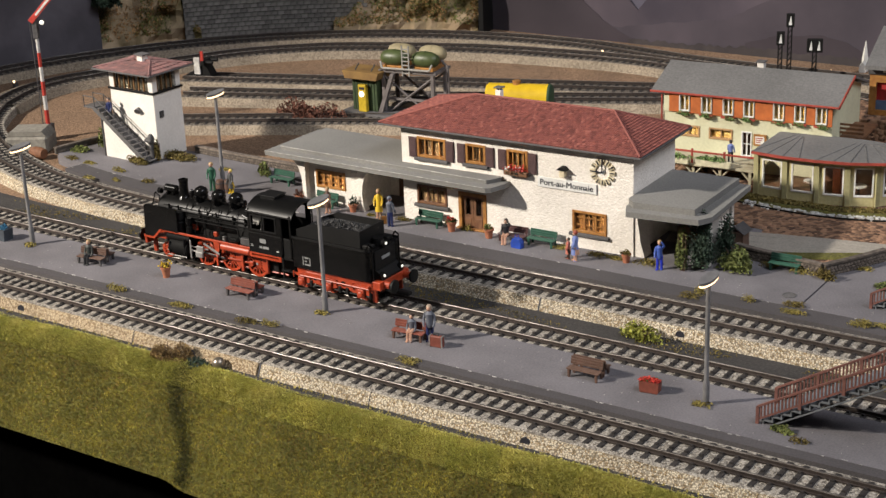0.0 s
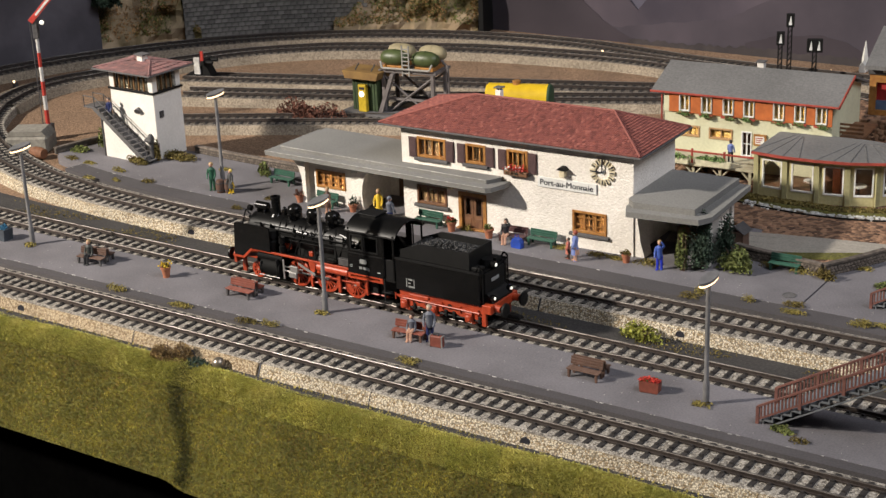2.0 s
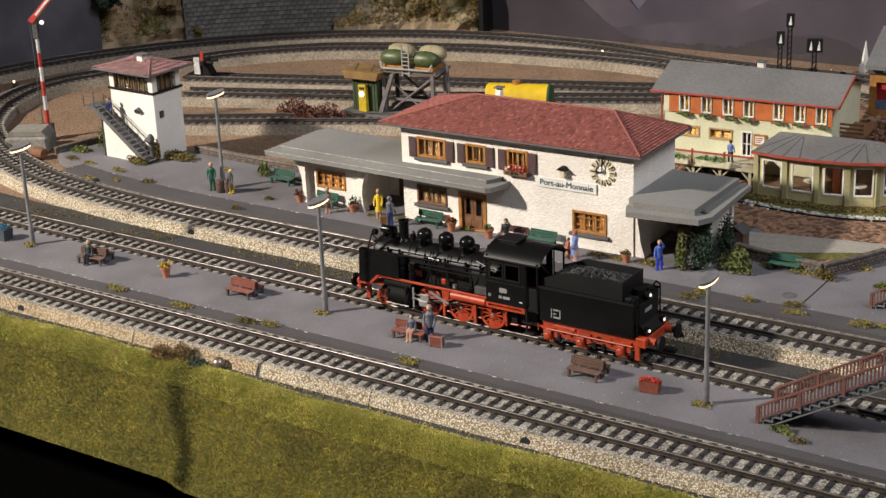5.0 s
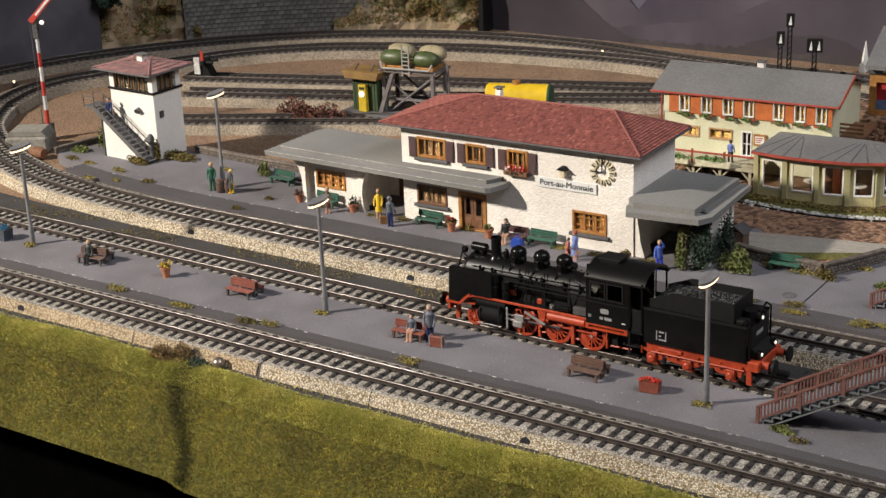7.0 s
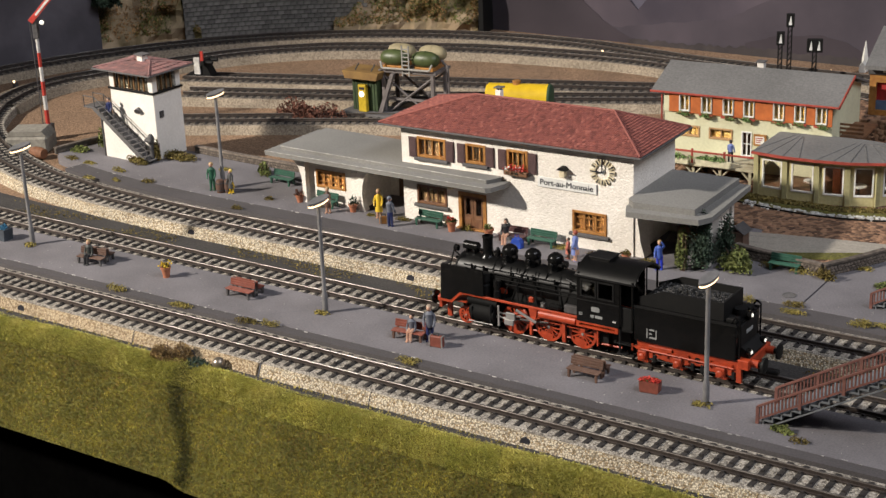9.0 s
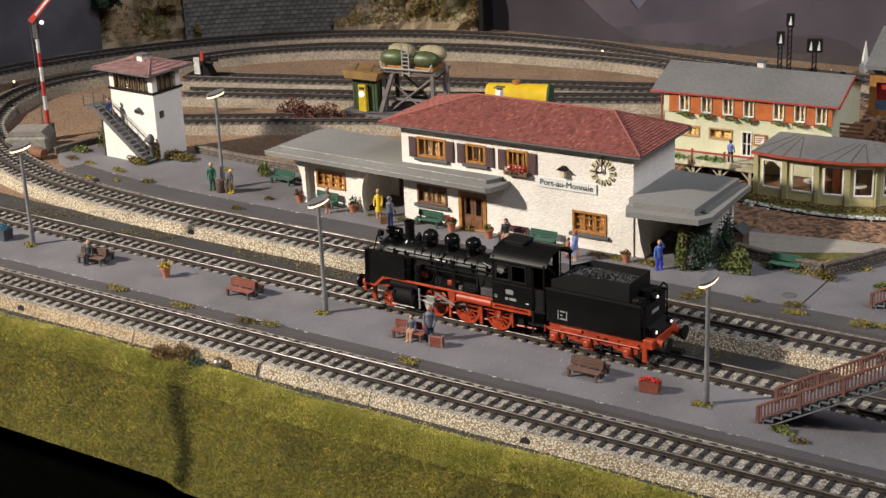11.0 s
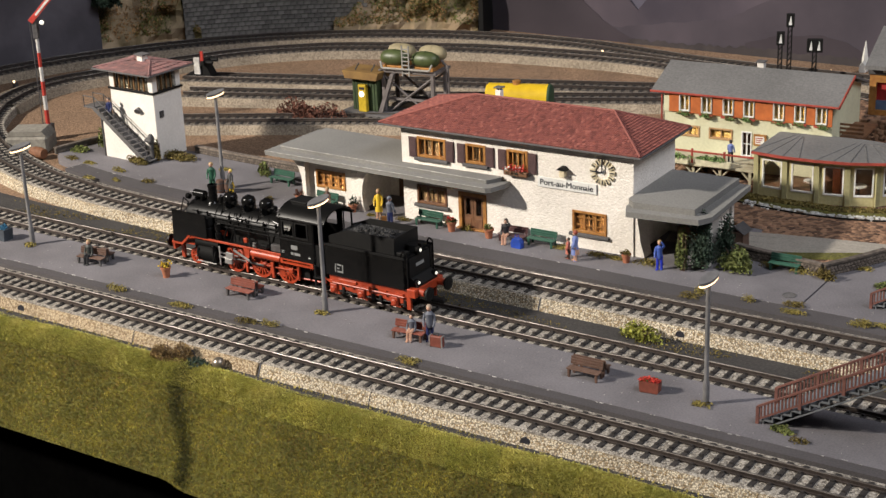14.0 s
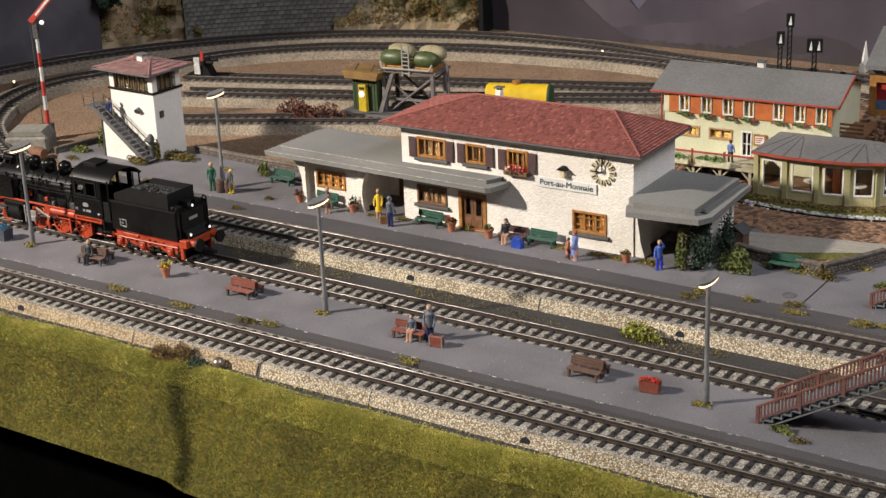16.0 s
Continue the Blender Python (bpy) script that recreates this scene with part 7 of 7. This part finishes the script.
t = thing("chalet", mm(299, 500, ZP, 6), "timber chalet with red door and grey roof", "building")
part("base", box(B(), -2, 70, -14, 50, 0, 27, 0.4), cork, t)
part("front_wall", holed(B(), 0, 60, 27, 58, [(5, 26, 31, 52)], 0, 3), wood_orange, t)
part("side_wall", box(B(), 0, 3, 3, 44, 27, 58), wood_orange, t)
part("door", box(B(), 4, 27, 3.2, 4.4, 28, 53, 0.2), mat("red_door", (0.42, 0.02, 0.02)), t, "red boarded door")
part("lower_panel", box(B(), 5, 26, 1.2, 3.1, 31, 38, 0.2), mat("blue_panel", (0.10, 0.15, 0.26)), t)
part("gable", box(B(), -1, 62, -1.5, 3, 58.1, 67, 0.2), iron, t, "dark gable boards")
part("roof", prism(B(), [(-8, 66), (46, 84), (46, 81), (-8, 63)], -2, 66, "x"), slate, t)
part("gable_mark", box(B(), 10, 12, -1.9, -1.55, 60, 66), whiteframe, t)


# ---- stairs of the footbridge ----
stair_red = mat("rail_red_brown", (0.185, 0.078, 0.06), (0.135, 0.056, 0.045), scale=300, rough=0.6)
step_m = mat("blue_grey_step", (0.155, 0.165, 0.175), (0.11, 0.12, 0.13), scale=300, rough=0.8)


def bridge_stair(x, y0, y1, n, label, yaw=0.0, run=4.6, rise=2.72):
    t = thing("footbridge_stair", mm(x, y0, ZP, yaw), label, "stairs", "footbridge stairs")
    w = y1 - y0
    first = None
    for k in range(n):
        m = mm(2 + k * run, 0, k * rise)
        if first is None:
            first = part("step", box(box(B(), 0, run + 1.2, -0.4, w + 0.4, rise - 1.1, rise, 0.12), 0.3, 1.0, -0.2, w + 0.2, -0.2, rise - 1.0), step_m, t, at=m)
        else:
            shared("step", first, m)
    L, H = n * run, n * rise
    sl = H / L
    for y in (0.6, w - 0.6):
        part("stringer", prism(B(), [(6.4, 0.0), (7.6, 0.0), (L, (L - 7.6) * sl), (L, (L - 6.4) * sl)], y - 0.5, y + 0.5, "y"), step_m, t)
    for y in (-0.8, w + 0.8):
        side = part("low_rail", prism(B(), [(-0.5, 1.4), (-0.5, 2.4), (L, H + 2.7), (L, H + 1.7)], y - 0.5, y + 0.5, "y"), stair_red, t)
        part("hand_rail", prism(B(), [(-0.5, 8.3), (-0.5, 9.4), (L, H + 9.7), (L, H + 8.6)], y - 0.8, y + 0.8, "y"), stair_red, side)
        bal = None
        for k in range(int(L / 1.75)):
            u = 0.0 + k * 1.75
            m = mm(u, y, u * sl)
            if bal is None:
                bal = part("baluster", box(B(), -0.4, 0.4, -0.3, 0.3, 1.8, 9.0), stair_red, side, at=m)
            else:
                shared("baluster", bal, m)
            if k % 12 == 0:
                part("rail_post", box(B(), u - 0.8, u + 0.8, y - 0.7, y + 0.7, u * sl if k else -0.05, u * sl + 9), stair_red, side)
    return t


bridge_stair(405.5, 42, 64, 30, "red-brown railed stairs rising from the island platform")
bridge_stair(405, 206, 239, 30, "red-brown railed stairs on the station platform")


# ---- bushes, ivy and weeds ----
def bush(x, y, z, rx, ry, h, m_, label, n=500, size=1.2, seed=1, name="bush", group="bushes"):
    t = thing(name, mm(x, y, z), label, "bush" if name == "bush" else "weed", group)
    if name == "bush":
        b = B()
        rnd = random.Random(seed)
        for k in range(6):
            cyl(b, (rnd.uniform(-rx, rx) * 0.3, rnd.uniform(-ry, ry) * 0.3, 0), (rnd.uniform(-rx, rx) * 0.6, rnd.uniform(-ry, ry) * 0.6, h * 0.7), 0.5, 0.2, 5)
        part("stem", b, brown_bench, t)
    part("leaves", tufts(B(), n, rx, ry, h, size, seed), m_, t)
    return t


bush(-154, 396, GROUND, 34, 16, 24, leaf_brown, "dry red-brown bush beside the siding", 2600, 1.6, 2)
bush(303, 121, GROUND, 13, 7, 14, mat("lime_foliage", (0.36, 0.36, 0.06), (0.22, 0.23, 0.035), bump=0, island=0.4), "bright yellow-green bush between the tracks", 900, 1.1, 3)
bush(84, -27.5, GROUND, 14, 6, 14, mat("rust_foliage", (0.24, 0.15, 0.055), (0.12, 0.075, 0.025), scale=200, rough=0.9, bump=0, island=0.5), "rust-brown feathery bush at the foot of the bank", 3000, 0.6, 4)
bush(104, -29, GROUND, 8, 5, 7, leaf_dark, "dark green bush on the grass bank", 400, 1.0, 5)
bush(294, 217, ZP, 9, 7, 46, leaf_dark, "tall dark green ivy climbing the shelter", 3400, 1.0, 6)
bush(286, 210, ZP, 5, 4, 34, leaf_green, "tall light green climber at the shelter", 1000, 0.9, 7)
bush(303, 236, ZP, 6, 8, 42, leaf_dark, "dark green climber behind the shelter wall", 2000, 1.0, 8)
bush(314, 226, ZP, 12, 8, 19, leaf_green, "light green bush beside the shelter", 1100, 1.2, 9)
bush(366, 236, ZP, 7, 4, 8, leaf_olive, "dry bush at the bend of the wall", 450, 1.0, 10)
bush(-71, 243, ZP, 7, 6, 11, leaf_green, "green bush beside the platform bench", 500, 1.1, 11)
bush(-232, 240, ZP, 6, 5, 26, leaf_green, "green climber at the signal box stair", 800, 1.2, 12)
bush(-172, 235, ZP, 4, 4, 20, leaf_olive, "olive climber at the signal box corner", 500, 1.1, 13)
bush(-160, 247, ZP, 17, 9, 7, leaf_olive, "brown-green bush behind the signal box", 900, 1.1, 14)
bush(-186, 224, ZP, 13, 6, 7, leaf_olive, "brown-green bush below the stair", 700, 1.1, 15)
bush(-249, 226, ZP, 9, 8, 6, leaf_green, "green scrub at the platform end", 500, 1.1, 16)
bush(-509, 520, 36, 22, 16, 60, leaf_dark, "dark green tree against the rock", 2600, 3.4, 17)
bush(419, 38, ZP, 6, 3, 4, leaf_green, "green weeds at the stair foot", 360, 1.0, 18, "weed_tuft", "weeds on the platforms")
bush(404, 237, ZP, 8, 5, 6, leaf_green, "green weeds below the rear stairs", 300, 1.0, 19, "weed_tuft", "weeds on the platforms")
spots = [(-5, 20.5, 8), (49, 20, 9), (100, 18.8, 9), (116, 22, 6), (213, 19, 8), (-40, 174, 5), (-188, 175, 6), (-165, 182, 5), (308, 173, 7), (312, 180, 5), (368, 180, 9), (366, 189, 8), (410, 178, 10), (425, 182, 10), (430, 32, 5), (340, 183, 4), (240, 208.5, 9), (228, 209, 8), (262, 209, 8), (200, 209.5, 7), (80, 207, 6), (130, 209, 4), (-110, 240, 7), (-30, 200, 5), (10, 203, 4), (54, 205, 4), (330, 241, 7), (352, 238, 8), (380, 262, 7), (-140, 190, 6), (-180, 200, 7), (-215, 205, 8), (-240, 207, 7)]
for i, (x, y, r) in enumerate(spots):
    bush(x, y, ZP - 0.2, r, min(4.5, r * 0.6), (5.2, 2.6, 3.8)[i % 3], (leaf_yellow, leaf_yellow, leaf_olive)[i % 3], "low tuft of dry green weeds on the platform", 60 * r, 0.5, 100 + i, "weed_tuft", "weeds on the platforms")
b = B()
rnd = random.Random(77)
for _ in range(5200):
    x, y = rnd.uniform(-260, 470), rnd.uniform(113, 131)
    if noise.noise(Vector((x * 0.02, y * 0.05, 3))) < -0.02:
        continue
    s = rnd.uniform(0.4, 1.0)
    q = Euler((rnd.uniform(-1, 1), rnd.uniform(-1, 1), rnd.uniform(0, 6.3))).to_matrix()
    b.faces.new([b.verts.new(Vector((x, y, GROUND + 0.5 + s * 0.6)) + q @ Vector(v)) for v in ((-s, 0, 0), (0, -s * 0.5, 0), (s, 0, 0), (0, s * 0.5, s * 0.3))])
tagged(part("trackside_weeds", b, leaf_olive, label="sparse yellow-green weeds between the tracks", kind="stuff"), category="weeds")
b = B()
for _ in range(700):
    x = rnd.uniform(-250, 460)
    y = -22.6 - abs(rnd.gauss(0, 3.0))
    s = rnd.uniform(0.5, 1.2)
    q = Euler((rnd.uniform(-1, 1), rnd.uniform(-1, 1), rnd.uniform(0, 6.3))).to_matrix()
    b.faces.new([b.verts.new(Vector((x, y, GROUND + 1.0 + s * 0.8)) + q @ Vector(v)) for v in ((-s, 0, 0), (0, -s * 0.5, 0), (s, 0, 0), (0, s * 0.5, s * 0.3))])
tagged(part("bank_weeds", b, leaf_yellow, label="sparse olive weeds at the foot of the stone bank", kind="stuff"), category="weeds")
b = B()
for _ in range(9000):
    x = rnd.uniform(140, 440)
    y = 349 + 9 * rnd.random() + max(0, x - 330) * 0.35
    s = rnd.uniform(0.5, 1.3)
    q = Euler((rnd.uniform(-1, 1), rnd.uniform(-1, 1), rnd.uniform(0, 6.3))).to_matrix()
    b.faces.new([b.verts.new(Vector((x, y, ZP + s + 2 * rnd.random())) + q @ Vector(v)) for v in ((-s, 0, 0), (0, -s * 0.5, 0), (s, 0, 0), (0, s * 0.5, s * 0.3))])
tagged(part("bank_scrub", b, leaf_olive, label="olive scrub at the foot of the dining room", kind="stuff"), category="weeds")

# pale chips along the platform edges, and pebbles on the verge
b = B()
rnd = random.Random(41)
line_f = [(x, 24.95) for x in range(-240, 480, 4)]
for px_, py_ in line_f + strip_line:
    if -240 < px_ < 480:
        for _ in range(3):
            if rnd.random() < 0.2:
                x, y, w, h = px_ + rnd.uniform(-3, 3), py_ + rnd.gauss(0, 0.35), rnd.uniform(0.2, 1.6), rnd.uniform(0.12, 0.3)
                box(b, x - w, x + w, y - h, y + h, ZP - 0.3, ZP + 0.05)
tagged(part("paint_chips", b, mat("pale_chip", (0.42, 0.40, 0.38), (0.3, 0.29, 0.28), bump=0, island=0.4), label="pale chips along the worn platform edge line", kind="stuff"), category="debris")
b = B()
for _ in range(420):
    x = rnd.uniform(268, 420)
    y = 345 + max(0, x - 330) * 0.3 + rnd.gauss(0, 2.2)
    r = rnd.uniform(0.5, 1.7)
    bmesh.ops.create_icosphere(b, subdivisions=1, radius=r, matrix=Matrix.Translation((x, y, ZP + r * 0.2)) @ Matrix.Diagonal((1, 0.8, 0.6, 1)))
tagged(part("pale_pebbles", b, mat("pale_pebble", (0.50, 0.49, 0.47), (0.36, 0.35, 0.33), scale=300, island=0.3), label="pale pebbles along the turf edge", kind="stuff"), category="pebbles")
b = B()
for _ in range(650):
    x, y = rnd.uniform(-250, 470), rnd.uniform(26, 70) if rnd.random() < 0.5 else rnd.uniform(190, 210)
    r = rnd.uniform(0.12, 0.32)
    box(b, x - r, x + r, y - r, y + r, ZP - 0.1, ZP + 0.12)
tagged(part("grit", b, mat("pale_grit", (0.25, 0.24, 0.23), (0.2, 0.19, 0.18), bump=0, island=0.6), label="fine pale grit on the platforms", kind="stuff"), category="debris")
t = thing("track_sign", mm(-226, 262, ZP), "small white sign beside the signal box", "sign")
part("post", cyl(B(), (0, 0, 0), (0, 0, 12), 0.6, n=8), iron, t)
part("board", box(B(), -4, 4, -1, 0, 9, 17, 0.3), white_m, t)
part("text_bar", box(B(), -2.2, 2.2, -1.2, -0.95, 12, 14), text_m, t)

# ---- culverts, joints and small fittings ----
def culvert(x, y, z, label):
    t = thing("culvert", mm(x, y, z), label, "drain", "culverts in the stone banks")
    part("mouth", prism(B(), [(-2.6, -2.2), (2.6, -2.2), (2.6, 0.6), (1.8, 2.0), (0, 2.6), (-1.8, 2.0), (-2.6, 0.6)], -0.9, 1.5, "y"), text_m, t)


for x in (-46, 311, 93):
    culvert(x, -20.4, -7.3, "dark round culvert in the front bank")
for x in (137, 321, -46):
    culvert(x, 132.9, -7.3, "dark round culvert in the rear bank")
for x, y, w in ((47.8, 0, 0.2), (142.5, 0, 0.5), (216.8, 0, 0.15), (229.8, 153.4, 0.5)):
    t = thing("joint", mm(x, y, 0), "dark open joint between two bank sections", "joint", "bank joints")
    part("gap", prism(B(), [(-18.0, -2.95), (-19.2, -2.9), (-22.75, GROUND + 0.2), (-21.5, GROUND + 0.2)], -w, w, "x"), text_m, t)
# a plain sphere stands in for the domed culvert drum
t = thing("culvert_drum", mm(116.5, -24.5, -6.2), "brownish-grey domed culvert drum at the bank", "ball")
part("sphere", ball(B(), (0, 0, 0), 3.6, u=20, v=14), mat("drum_metal", (0.36, 0.31, 0.25), (0.28, 0.24, 0.19), rough=0.32, metal=0.75, bump=0), t, smooth=True)
t = thing("manhole", mm(357.6, 202.1, ZP), "small round grey manhole ring", "manhole")
part("ring", lathe(B(), [(4.2, -0.2), (4.2, 0.35), (3.4, 0.35), (3.3, 0.1), (0.2, 0.1)], n=20), stone_grey, t)
b = box(B(), 368.3, 369.3, 188, 240, ZP - 0.5, ZP + 0.04)
tagged(part("platform_joint", b, text_m, label="dark expansion joint across the platform", kind="structure"), category="joint")

# ---- the table under the layout ----
for x, y in ((-860, 60), (860, 60), (-860, 1100), (860, 1100)):
    b = box(B(), x - 35, x + 35, y - 35, y + 35, -900, GROUND - 12.2, 3)
    tagged(part("table_leg", b, wood_brown, label="square wooden leg under the layout board", kind="structure"), category="table")

# ---- the hall round the table ----
hall = mat("hall_wall", (0.14, 0.135, 0.135), (0.12, 0.115, 0.115), scale=3, rough=0.9, bump=0, coarse=1)
hall_floor = mat("hall_floor", (0.006, 0.006, 0.006), (0.005, 0.005, 0.005), scale=6, spec=0.05, rough=1.0, bump=0, coarse=2)
tagged(part("floor", box(B(), -1400, 2100, -1900, 1250, -950, -900), hall_floor, label="dark hall floor", kind="structure"), category="floor")
tagged(part("ceiling", box(B(), -1400, 2100, -1900, 1250, 1750, 1800), hall, label="grey hall ceiling", kind="structure"), category="ceiling")
for nm, q in (("wall_north", (-1400, 2100, 1200, 1250)), ("wall_south", (-1400, 2100, -1900, -1850)), ("wall_west", (-1400, -1350, -1850, 1200)), ("wall_east", (2050, 2100, -1850, 1200))):
    tagged(part(nm, box(B(), q[0], q[1], q[2], q[3], -900, 1750), hall, label="plain grey hall wall", kind="structure"), category="wall")


# ---- what moves ----
LOCO_X = [(0.0, -13.3), (0.5, -3.0), (1.0, 21.5), (1.5, 47.2), (2.0, 63.5), (2.5, 78.7), (3.0, 94.3), (3.5, 110.0), (4.0, 126.3), (4.5, 143.5), (5.0, 160.5), (5.5, 177.5), (6.0, 194.0), (6.5, 209.8), (7.0, 224.3), (7.5, 231.8), (8.0, 231.8), (8.5, 227.4), (9.0, 218.7), (9.5, 208.5), (10.0, 196.0), (10.5, 181.5), (11.0, 164.7), (11.5, 145.9), (12.0, 122.0), (12.5, 98.8), (13.0, 71.3), (13.5, 43.6), (14.0, 11.5), (14.5, -26.5), (15.0, -73.0), (15.5, -117.0), (16.0, -167.0)]


def run_at(t):
    """Where the engine stands along its track, eased between the known places."""
    ts, xs = [r[0] for r in LOCO_X], [r[1] for r in LOCO_X]
    i = min(max(int(t / 0.5), 0), len(ts) - 2)
    def tangent(k):
        a, c = max(k - 1, 0), min(k + 1, len(ts) - 1)
        return (xs[c] - xs[a]) / (ts[c] - ts[a])
    u, h = (t - ts[i]) / 0.5, 0.5
    return (2 * u ** 3 - 3 * u * u + 1) * xs[i] + (u ** 3 - 2 * u * u + u) * h * tangent(i) + (3 * u * u - 2 * u ** 3) * xs[i + 1] + (u ** 3 - u * u) * h * tangent(i + 1)


def motions():
    times = [k / 15 for k in range(0, 241)]
    walk(loco, [(t, mm(10.4 + 0.9844 * run_at(t), 86.3, 0)) for t in times])
    for w, x, y, z, r in ENGINE_WHEELS:
        walk(w, [(t, mm(x, y, z, 0, 0, math.degrees(run_at(t) / r))) for t in times])
    for rod, kind in RODS:
        rows = []
        for t in times:
            a = run_at(t) / 8.6
            dx, dz = 3.6 * math.sin(a), 3.6 * math.cos(a)
            if kind == 0.0:
                rows.append((t, mm(dx, 0, 8.6 + dz)))
            else:
                # from the crosshead to the pin of the middle wheel
                x1, z1 = 43.6 + dx, 8.6 + dz
                x0 = x1 - math.sqrt(22.0 ** 2 - (z1 - 10) ** 2)
                rows.append((t, mm(x0, 0, 10.0, 0, 0, -math.degrees(math.atan2(z1 - 10.0, x1 - x0)))))
        walk(rod, rows)


motions()
